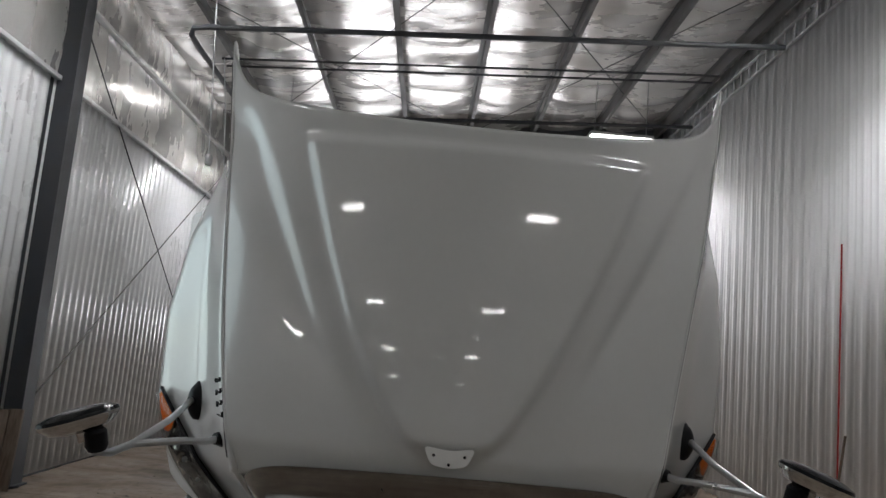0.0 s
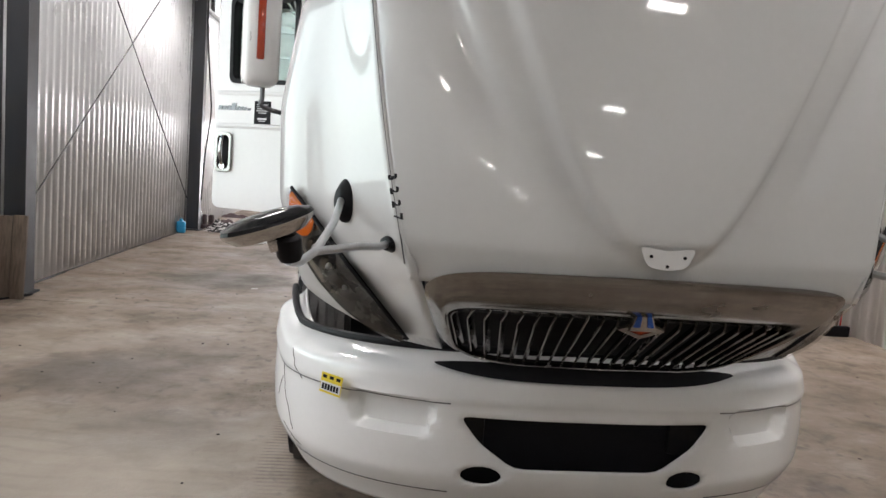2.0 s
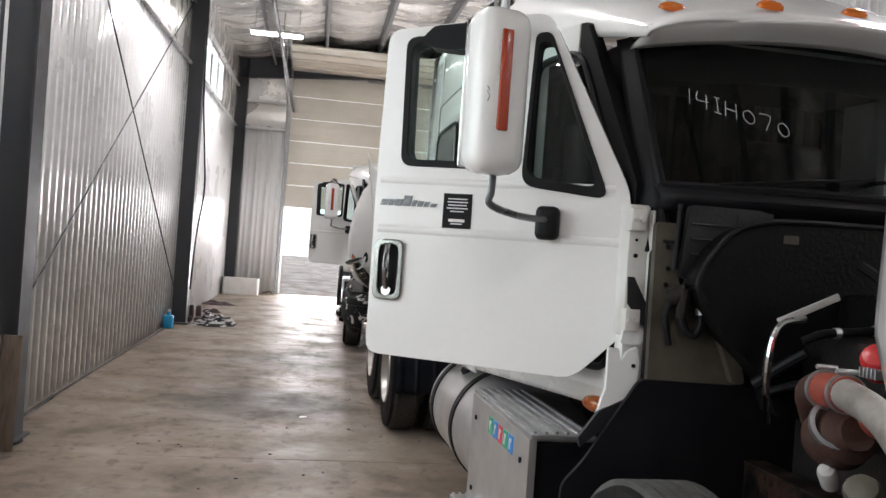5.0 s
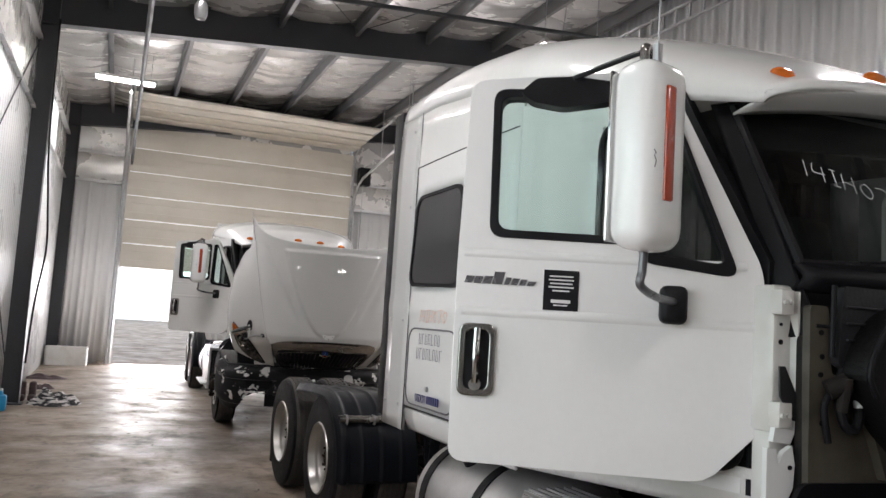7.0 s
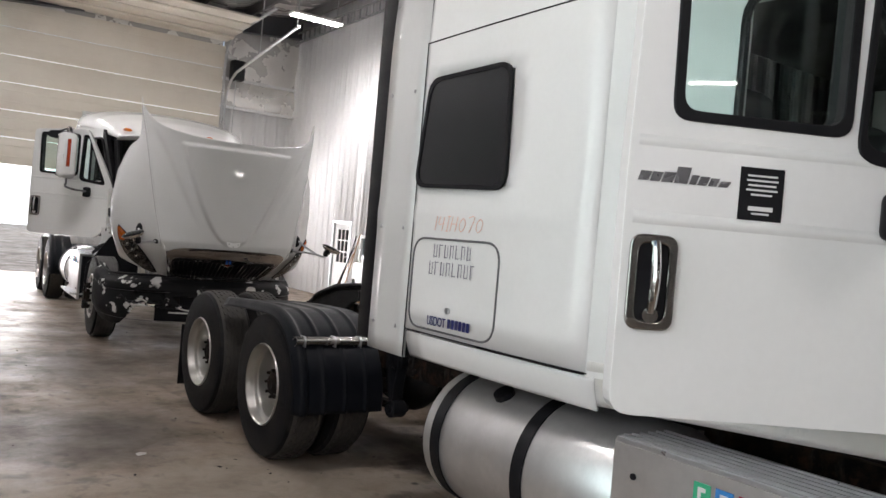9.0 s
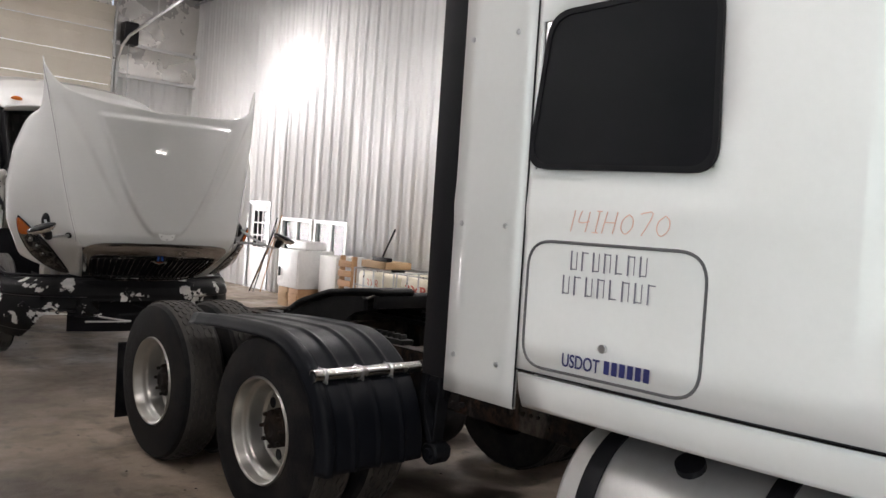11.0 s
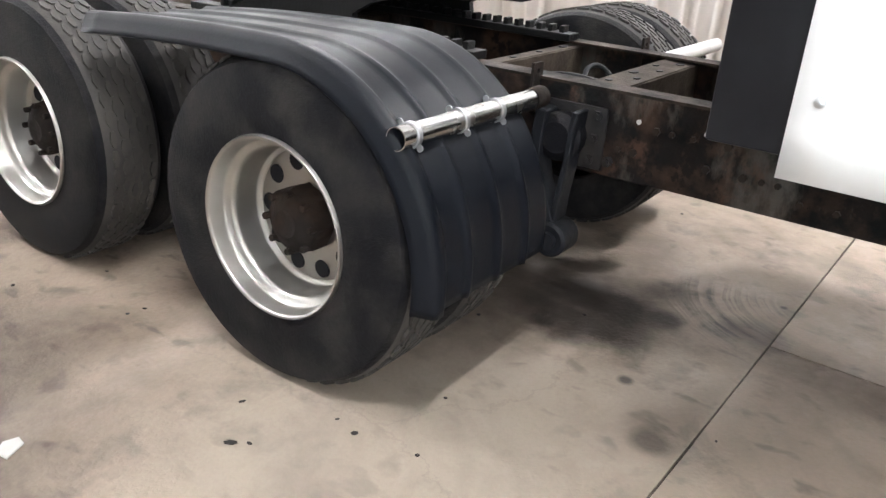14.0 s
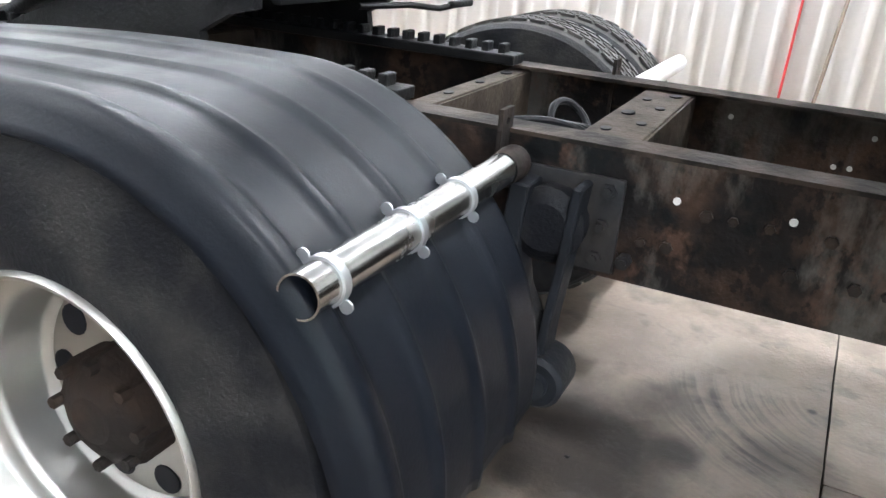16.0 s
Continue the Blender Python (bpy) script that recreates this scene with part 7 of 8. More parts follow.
        strap([(4.362, 0.89), (4.370, 0.80), (4.378, 0.70), (4.390, 0.60), (4.396, 0.50)], 0.080, 0.020, "hanger_leg")
        bm = bmesh.new()
        box(bm, (0.012, 0.22, 0.20), (sd * 0.442, 4.40, 0.80), 0.004)
        hp = part("hanger_plate", bm, grime, truck, "dark bolted hanger plate")
        for y, z in ((4.32, 0.875), (4.325, 0.80), (4.33, 0.73), (4.27, 0.735)):
            bm = bmesh.new()
            cyl(bm, 0.016, 0.026, Matrix.Translation((sd * 0.447, y, z)) @ pose(0, 0, 0, 0, 90, 0), 6)
            cyl(bm, 0.009, 0.04, Matrix.Translation((sd * 0.447, y, z)) @ pose(0, 0, 0, 0, 90, 0), 10)
            part("hanger_bolt", bm, grime, hp)
        bm = bmesh.new()
        lathe(bm, [(0, -0.06), (0.055, -0.06), (0.06, -0.05), (0.06, 0.045), (0.05, 0.055), (0.03, 0.052), (0.028, 0.07), (0.0, 0.072)], Matrix.Translation((sd * 0.50, 4.390, 0.462)) @ pose(0, 0, 0, 0, 90 * sd, 0), 24)
        part("hanger_bush", bm, hanger_grey, truck, "round spring eye with its bush")
        bm = bmesh.new()
        lathe(bm, [(0.05, -0.05), (0.075, -0.03), (0.08, 0.03), (0.05, 0.05), (0, 0.05)], Matrix.Translation((sd * 0.47, 4.425, 0.795)) @ pose(0, 0, 0, 0, 90 * sd, 0), 20)
        part("bump_stop", bm, rubber, truck, "black rubber bump stop between the hanger legs")
        bm = bmesh.new()
        tube(bm, [(sd * 0.42, 4.39, 0.46), (sd * 0.42, 4.7, 0.44), (sd * 0.42, 5.2, 0.50)], 0.035, 8)
        part("trailing_arm", bm, grime, truck)
    for y in axles:
        bm = bmesh.new()
        rod(bm, (-0.95, y, 0.51), (0.95, y, 0.51), 0.06, 14)
        bmesh.ops.create_uvsphere(bm, u_segments=18, v_segments=12, radius=0.2, matrix=Matrix.Translation((0, y, 0.51)))
        part("axle", bm, grime, truck, "greasy drive axle")
    # cross members, hoses
    for y, wd in ((4.37, 0.13), (4.83, 0.06), (5.9, 0.1), (6.75, 0.1)):
        bm = bmesh.new()
        box(bm, (0.78, wd, 0.02), (0, y, 0.935), 0.004)
        box(bm, (0.78, 0.012, 0.20), (0, y - wd / 2, 0.84))
        cm = part("cross_member", bm, cross_grey, truck, "dusty steel cross member with oval holes", smooth=0)
        for k in range(7 if wd > 0.1 else 4):
            bm = bmesh.new()
            cyl(bm, 0.012 if k % 3 else 0.017, 0.004, Matrix.Translation((-0.33 + (0.105 if wd > 0.1 else 0.2) * k, y + (0.028 * (k % 2 * 2 - 1) if wd > 0.1 else 0), 0.9465)) @ Matrix.Diagonal((1.5, 1, 1, 1)), 12)
            part("slot", bm, ink, cm)
    for k in range(4):
        bm = bmesh.new()
        x = -0.28 + 0.05 * k
        tube(bm, [(x, 4.80, 0.78), (x - 0.02, 4.74, 0.86 + 0.01 * k), (x + 0.06, 4.62, 0.925 - 0.012 * k), (x + 0.20, 4.52, 0.90 - 0.01 * k), (x + 0.26, 4.46, 0.82), (x + 0.24, 4.44, 0.72)], 0.011, 8, smooth_n=8)
        part("air_hose", bm, black_plastic, truck)
    bm = bmesh.new()
    tube(bm, [(0.06 + 0.07 * math.cos(t), 4.56 + 0.05 * math.sin(t), 0.875 + 0.05 * math.sin(t + 0.6)) for t in [2 * math.pi * k / 16 for k in range(17)]], 0.010, 8, smooth_n=3)
    part("air_hose", bm, black_plastic, truck, "coiled black air hose")
    # bolts and holes along the rail
    rng = random.Random(5)
    for k in range(26):
        bm = bmesh.new()
        y = 3.2 + 0.055 * k + rng.uniform(-0.01, 0.01)
        z = rng.choice((0.74, 0.78, 0.86, 0.91))
        cyl(bm, rng.choice((0.010, 0.013)), 0.012, Matrix.Translation((-0.437, y, z)) @ pose(0, 0, 0, 0, 90, 0), 6)
        part("rail_bolt", bm, rust, truck)
    # pale discs painted in for the light that comes through drilled holes
    for sx, y, z in ((-1, 4.190, 0.878), (-1, 3.980, 0.882), (1, 4.20, 0.892), (1, 3.83, 0.893), (1, 3.91, 0.80), (1, 3.87, 0.802)):
        bm = bmesh.new()
        cyl(bm, 0.0075, 0.003, Matrix.Translation((sx * 0.43 - 0.0055 - (0.002 if sx < 0 else 0), y, z)) @ pose(0, 0, 0, 0, 90, 0), 12)
        part("hole_light", bm, duct, truck, "pale dot on the rail for light through a drilled hole")
    # fifth wheel: plate with ramps on a slide
    fw = new("fifth_wheel")
    fw.parent = truck
    fw.location.y = 0.28
    fw["label"] = "black greasy fifth-wheel coupling plate, tilted, with release lever"
    line = [(4.93, 1.205), (4.98, 1.22), (5.28, 1.185), (5.58, 1.095), (5.88, 0.985)]

    def plate(u, v):
        y = 4.93 + 0.95 * v
        z = lerp_table(line, y)
        half = 0.28 + 0.14 * smoothstep(4.93, 5.06, y) - 0.06 * smoothstep(5.6, 5.88, y)
        gap = 0.006 + 0.12 * smoothstep(5.35, 5.88, y)
        return gap + (half - gap) * u, y, z
    for sd in (-1, 1):
        bm = bmesh.new()
        grid(bm, 8, 24, lambda u, v: Vector((sd * plate(u, v)[0], *plate(u, v)[1:])))
        tp = part("top_plate", bm, grease_black, fw, smooth=30)
        so = tp.modifiers.new("thick", "SOLIDIFY")
        so.thickness, so.offset = 0.035, -1 if sd > 0 else 1
        bm = bmesh.new()
        prism(bm, [(5.85, 0.975), (5.58, 1.08), (5.28, 1.17), (4.98, 1.205), (4.94, 1.19), (4.94, 1.12), (5.02, 1.10), (5.11, 1.05), (5.10, 0.99), (5.06, 0.975)], 0.03, Matrix.Translation((sd * 0.40, 0, 0)) @ yz)
        part("plate_web", bm, grease_black, fw, smooth=0)
    bm = bmesh.new()
    box(bm, (0.62, 0.03, 0.08), (0, 4.945, 1.165), 0.006)
    part("front_lip", bm, grease_black, fw)
    for sd in (-1, 1):
        bm = bmesh.new()
        prism(bm, [(5.15, 0.97), (5.75, 0.97), (5.55, 1.10), (5.33, 1.10)], 0.06, Matrix.Translation((sd * 0.36, 0, 0)) @ yz)
        part("bearing_bracket", bm, grease_black, fw, smooth=0)
        bm = bmesh.new()
        box(bm, (0.09, 1.5, 0.03), (sd * 0.36, 5.3, 0.975), 0.004)
        for k in range(24):
            box(bm, (0.05, 0.022, 0.035), (sd * 0.36, 4.60 + 0.055 * k, 1.0), 0.004)
        part("slide_rail", bm, grease_black, fw, smooth=0)
    bm = bmesh.new()
    tube(bm, [(0.1, 4.96, 1.10), (0.30, 4.90, 1.10), (0.45, 4.87, 1.085), (0.52, 4.86, 1.09)], 0.010, 8)
    box(bm, (0.16, 0.025, 0.022), (0.58, 4.855, 1.095), 0.006)
    part("release_lever", bm, grease_black, fw)
    # mud flaps behind the rear drive wheels
    for sd in (-1, 1):
        bm = bmesh.new()
        box(bm, (0.60, 0.012, 0.55), (sd * 0.86, 7.10, 0.40), 0.004)
        part("mud_flap", bm, rubber, truck, "black rubber mud flap", smooth=0)


grease_black = mat("grease_black", (0.003, 0.003, 0.0034), 0.5, 0.0, (0.007, 0.0065, 0.006), 7, 0.7, bump=0.3)
grease_black.node_tree.nodes["Principled BSDF"].inputs["Specular IOR Level"].default_value = 0.2


dirty_galv = mat("dusty_grey_pipe", (0.30, 0.275, 0.255), 0.5, 0.2, (0.13, 0.105, 0.09), 8, 0.7, fine=0.3)
grime_brown = mat("rust_brown_casting", (0.07, 0.032, 0.022), 0.6, 0.2, (0.03, 0.022, 0.02), 9, 0.8, bump=0.3)


def build_engine(truck):
    """What shows between hood, firewall and wheel: liner, block, charge pipe, hoses."""
    en = new("engine")
    en.parent = truck
    en["label"] = "greasy diesel engine with red-orange charge pipe boot"
    bm = bmesh.new()
    box(bm, (0.62, 1.25, 0.75), (0.0, -0.15, 1.10), 0.05, seg=2)
    part("block", bm, grime, en, "dark engine block")
    bm = bmesh.new()
    box(bm, (0.42, 1.1, 0.18), (0.02, -0.12, 1.53), 0.04, seg=2)
    part("valve_cover", bm, grease_black, en)
    bm = bmesh.new()
    box(bm, (1.0, 0.12, 0.95), (0, -0.98, 1.05), 0.02)
    part("radiator", bm, grime, en)
    # charge pipe with its silicone boot and clamps
    bm = bmesh.new()
    tube(bm, [(-0.70, -0.72, 1.10), (-0.67, -0.55, 1.22), (-0.64, -0.38, 1.315), (-0.615, -0.22, 1.345), (-0.59, -0.14, 1.345)], 0.044, 16, smooth_n=6)
    part("charge_pipe", bm, dirty_galv, en, "dusty grey steel charge pipe")
    bm = bmesh.new()
    tube(bm, [(-0.605, -0.20, 1.345), (-0.59, -0.13, 1.343), (-0.57, -0.05, 1.335)], 0.052, 18, smooth_n=4)
    part("silicone_boot", bm, orange_boot, en, "red-orange silicone boot")
    bm = bmesh.new()
    tube(bm, [(-0.572, -0.06, 1.336), (-0.55, 0.02, 1.31), (-0.50, 0.07, 1.25), (-0.45, 0.09, 1.16)], 0.055, 16, smooth_n=6)
    part("intake_elbow", bm, grime_brown, en, "brown stained intake elbow")
    for c, r in (((-0.600, -0.185, 1.345), 0.053), ((-0.574, -0.065, 1.337), 0.056)):
        bm = bmesh.new()
        mm = Matrix.Translation(c) @ Vector((0.03, 0.13, -0.01)).to_track_quat("Z", "Y").to_matrix().to_4x4()
        lathe(bm, [(r - 0.003, -0.009), (r + 0.004, -0.009), (r + 0.004, 0.009), (r - 0.003, 0.009)], mm, 20)
        cyl(bm, 0.008, 0.06, mm @ Matrix.Translation((0, r + 0.01, 0)) @ pose(0, 0, 0, 0, 90, 0), 8)
        part("hose_clamp", bm, galv, en, "steel hose clamp")
    # turbo below the boot, pale cap and bracket
    bm = bmesh.new()
    lathe(bm, [(0.04, -0.09), (0.085, -0.07), (0.10, 0.0), (0.085, 0.05), (0.05, 0.07), (0.05, 0.10), (0, 0.10)], Matrix.Translation((-0.52, -0.07, 1.20)) @ pose(0, 0, 0, 70, -25, 0), 24)
    part("turbo", bm, grime_brown, en, "rust-brown turbo housing")
    bm = bmesh.new()
    lathe(bm, [(0.062, -0.012), (0.075, -0.010), (0.075, 0.010), (0.062, 0.012)], Matrix.Translation((-0.56, -0.10, 1.24)) @ pose(0, 0, 0, 60, -35, 0), 22)
    part("turbo_clamp", bm, galv, en, "bright band clamp")
    for c, r, ma in (((-0.43, -0.10, 1.43), 0.05, red_paint), ((-0.50, -0.17, 1.27), 0.035, orange_boot), ((-0.55, -0.07, 1.08), 0.028, duct), ((-0.60, -0.28, 1.09), 0.05, beige_panel)):
        bm = bmesh.new()
        lathe(bm, [(r * 0.8, -0.05), (r, -0.04), (r, 0.02), (r * 0.85, 0.035), (r * 0.4, 0.045), (0, 0.045)], Matrix.Translation(c) @ pose(0, 0, 0, 25, -40, 0), 16)
        part("cap", bm, ma, en)
    bm = bmesh.new()
    for k in range(5):
        box(bm, (0.07, 0.006, 0.03), (-0.46, -0.10 - 0.016 * k, 1.40), 0.001)
    part("finned_block", bm, galv, en, "finned aluminium block", smooth=0)
    # bright hard line and black hoses across the bay
    bm = bmesh.new()
    tube(bm, [(-0.40, 0.30, 1.52), (-0.48, 0.30, 1.505), (-0.515, 0.30, 1.46), (-0.53, 0.30, 1.38), (-0.525, 0.31, 1.27), (-0.50, 0.33, 1.15)], 0.014, 10, smooth_n=6)
    part("hard_line", bm, chrome, en, "bright steel coolant line")
    bm = bmesh.new()
    box(bm, (0.25, 0.012, 0.026), (0, 0, 0), 0.004, Matrix.Translation((-0.388, 0.30, 1.555)) @ pose(0, 0, 0, 0, -24, 0))
    part("strap_bracket", bm, duct, en, "grey strap bracket")
    for pts, r in (([(-0.46, 0.22, 1.45), (-0.40, 0.20, 1.48), (-0.30, 0.20, 1.49), (-0.20, 0.20, 1.50)], 0.015), ([(-0.20, 0.30, 1.72), (-0.14, 0.25, 1.66), (-0.12, 0.2, 1.56), (-0.15, 0.18, 1.48)], 0.02),
                   ([(-0.72, 0.54, 1.62), (-0.745, 0.53, 1.54), (-0.735, 0.52, 1.45), (-0.70, 0.51, 1.425), (-0.675, 0.51, 1.47), (-0.685, 0.52, 1.56)], 0.017),
                   ([(-0.48, 0.45, 1.26), (-0.42, 0.40, 1.33), (-0.36, 0.33, 1.40)], 0.022), ([(-0.76, 0.53, 1.56), (-0.80, 0.54, 1.50), (-0.78, 0.54, 1.38)], 0.012), ([(-0.45, 0.42, 1.24), (-0.38, 0.36, 1.28), (-0.30, 0.30, 1.30)], 0.016)):
        bm = bmesh.new()
        tube(bm, pts, r, 10, smooth_n=6)
        part("hose", bm, black_plastic, en, "black rubber hose")
    for a, b, r in (((-0.21, 0.20, 1.50), (-0.17, 0.20, 1.502), 0.019), ((-0.676, 0.508, 1.50), (-0.68, 0.51, 1.54), 0.020), ((-0.36, 0.20, 1.485), (-0.34, 0.20, 1.487), 0.018)):
        bm = bmesh.new()
        rod(bm, a, b, r, 12)
        part("hose_fitting", bm, galv, en, "silver hose fitting")
    bm = bmesh.new()
    cyl(bm, 0.034, 0.07, Matrix.Translation((-0.765, 0.52, 1.565)) @ pose(0, 0, 0, 30, 60, 0), 16)
    cyl(bm, 0.020, 0.11, Matrix.Translation((-0.755, 0.50, 1.54)) @ pose(0, 0, 0, 10, 0, 0), 12)
    part("air_valve", bm, grime, en, "greasy air valve")
    bm = bmesh.new()
    rod(bm, (-0.776, 0.53, 1.90), (-0.782, 0.53, 1.66), 0.010, 10)
    rod(bm, (-0.778, 0.53, 1.76), (-0.82, 0.56, 1.762), 0.006, 8)
    part("vent_tube", bm, black_plastic, en)
    # stamped inner panel, ribbed dark cover and the arched tunnel cover
    xz = Matrix(((1, 0, 0, 0), (0, 0, 1, 0.56), (0, 1, 0, 0), (0, 0, 0, 1)))
    bm = bmesh.new()
    prism(bm, rounded([(-0.845, 1.18), (-0.850, 1.83), (-0.765, 1.83), (-0.745, 1.60), (-0.66, 1.60), (-0.60, 1.52), (-0.50, 1.33), (-0.44, 1.18)], 0.02, 3), 0.03, xz)
    ip = part("inner_panel", bm, beige_panel, truck, "beige greasy inner cowl panel", smooth=0)
    bm = bmesh.new()
    prism(bm, rounded([(-0.665, 1.585), (-0.625, 1.57), (-0.50, 1.36), (-0.47, 1.25), (-0.52, 1.25), (-0.56, 1.35)], 0.015, 3), -0.035, xz)
    part("panel_rib", bm, beige_panel, ip, smooth=0)
    for x, z in ((-0.80, 1.74), (-0.795, 1.66), (-0.80, 1.60), (-0.79, 1.44), (-0.63, 1.535)):
        bm = bmesh.new()
        cyl(bm, 0.009, 0.008, xz @ Matrix.Translation((x, z, -0.002)), 8)
        part("bolt", bm, ink, ip)
    bm = bmesh.new()
    prism(bm, rounded([(-0.765, 1.635), (-0.74, 1.90), (-0.40, 1.90), (-0.46, 1.66), (-0.66, 1.60)], 0.02, 3), 0.03, xz @ Matrix.Translation((0, 0, -0.04)))
    for k in range(4):
        box(bm, (0.23 - 0.03 * k, 0.014, 0.008), (-0.62 - 0.012 * k, 0.518, 1.83 - 0.055 * k), 0.003)
    box(bm, (0.006, 0.012, 0.22), (-0.545, 0.518, 1.77), 0.002)
    part("cowl_cover", bm, shadow_grey, truck, "dark grey ribbed cowl cover", smooth=0)
    arch = [(-0.715, 1.545), (-0.745, 1.60), (-0.735, 1.66), (-0.69, 1.735), (-0.625, 1.80), (-0.54, 1.842), (-0.36, 1.862), (0.25, 1.862), (0.45, 1.83), (0.60, 1.70), (0.66, 1.5), (0.66, 1.15), (-0.40, 1.15), (-0.455, 1.28), (-0.525, 1.345), (-0.62, 1.42)]
    bm = bmesh.new()
    prism(bm, rounded(arch, 0.03, 3), 0.10, xz @ Matrix.Translation((0, 0, -0.14)))
    tc2 = part("tunnel_cover", bm, grease_black, truck, "black arched engine tunnel cover", smooth=0)
    bm = bmesh.new()
    tube(bm, [(x, 0.415, z) for x, z in arch[:11]], 0.011, 8, smooth_n=4)
    part("cover_seal", bm, black_plastic, tc2)
    bm = bmesh.new()
    box(bm, (0.06, 0.003, 0.03), (-0.395, 0.417, 1.795), 0.001)
    part("data_label", bm, beige_panel, tc2, "faded data label", smooth=0)
    # black wheel-arch liner and splash shield behind the front wheel
    for sd in (-1, 1):
        bm = bmesh.new()
        prism(bm, rounded([(0.22, 0.5), (0.19, 0.8), (0.235, 1.16), (0.335, 1.237), (0.875, 1.248), (1.08, 0.935), (1.15, 0.86), (1.165, 0.27), (0.6, 0.3)], 0.03), 0.02,
              Matrix(((sd, 0, 0, 0), (0, 0, 1, 0.55), (0, 1, 0, 0), (0, 0, 0, 1))))
        part("splash_shield", bm, black_plastic, truck, "black plastic splash shield", smooth=0)
        bm = bmesh.new()
        grid(bm, 12, 6, lambda u, v: Vector((sd * (0.50 + 0.05 * v), 0.56 - 1.15 * u, 0.56 + 0.22 * v)))
        part("inner_liner", bm, black_plastic, truck, "black inner wheel-arch liner")
    # pale reservoir beside the engine with its pipe
    bm = bmesh.new()
    box(bm, (0.10, 0.17, 0.15), (-0.61, -0.335, 0.875), 0.022, seg=3)
    box(bm, (0.05, 0.10, 0.05), (-0.61, -0.40, 0.81), 0.01)
    part("reservoir", bm, tote_pale, truck, "pale plastic reservoir")
    bm = bmesh.new()
    tube(bm, [(-0.60, -0.34, 0.92), (-0.60, -0.36, 1.0), (-0.60, -0.43, 1.02), (-0.60, -0.50, 0.98), (-0.60, -0.53, 0.90), (-0.56, -0.56, 0.78)], 0.027, 12, smooth_n=5)
    part("coolant_pipe", bm, galv, truck, "dull silver coolant pipe")
    bm = bmesh.new()
    rod(bm, (-0.85, 0, 0.5), (0.85, 0, 0.5), 0.06, 12)
    part("front_axle", bm, grime, truck)
    # bumper brackets and steel front frame ends
    for sd in (-1, 1):
        bm = bmesh.new()
        box(bm, (0.12, 0.5, 0.22), (sd * 0.42, -1.05, 0.62), 0.01)
        part("bumper_bracket", bm, grime, truck)
        bm = bmesh.new()
        box(bm, (0.11, 0.11, 0.08), (sd * 0.68, -0.44, 0.965), 0.028, pose(0, 0, 0, 8, 0, 12), 3)
        part("hood_hinge_bracket", bm, duct, truck, "pale dusty hinge bracket")


def build_truck(m, label, sleeper, damaged, axles, rake=0.0):
    """rake: how far the rear sits down, in metres for each metre of length; the wheels stay on the floor."""
    lift = lambda y: rake * (1.9 + y)
    t = thing("semi_truck", label, "truck", m, group="trucks in the shop")
    build_bumper(t, damaged)
    build_hood(t, not damaged)
    build_cab(t, sleeper)
    cab_extras(t)
    build_door(t, -1, 60, not damaged)
    build_chassis(t, axles, axles[1] + 0.80)
    build_tank(t, 1.72, 3.08)
    build_steps(t)
    build_engine(t)
    build_tail(t, axles)
    wheel(t, -1.01, 0, -1, "steer", 0.50, lift=lift(0))
    wheel(t, 1.01, 0, 1, "steer", 0.50, lift=lift(0))
    for y in axles:
        for sd in (-1, 1):
            wheel(t, sd * 1.120, y, sd, "drive", 0.505, lift=lift(y))
            wheel(t, sd * 0.785, y, sd, "drive", 0.505, lift=lift(y))
    return t


STROKES = {"1": [[(0.5, 0), (0.6, 1)]], "4": [[(0.1, 1), (0, 0.45), (0.9, 0.5)], [(0.75, 0.95), (0.7, 0)]], "I": [[(0, 1), (1, 1)], [(0.5, 1), (0.5, 0)], [(-0.1, 0), (1.1, 0)]],
           "H": [[(0.1, 1), (0, 0)], [(0.9, 1), (0.85, 0)], [(0.05, 0.5), (0.9, 0.5)]], "7": [[(0, 0.95), (0.9, 1), (0.4, 0)]],
           "0": [[(0.5, 0.9), (0.1, 0.65), (0.1, 0.25), (0.5, 0.02), (0.9, 0.3), (0.85, 0.7), (0.5, 0.9)]]}


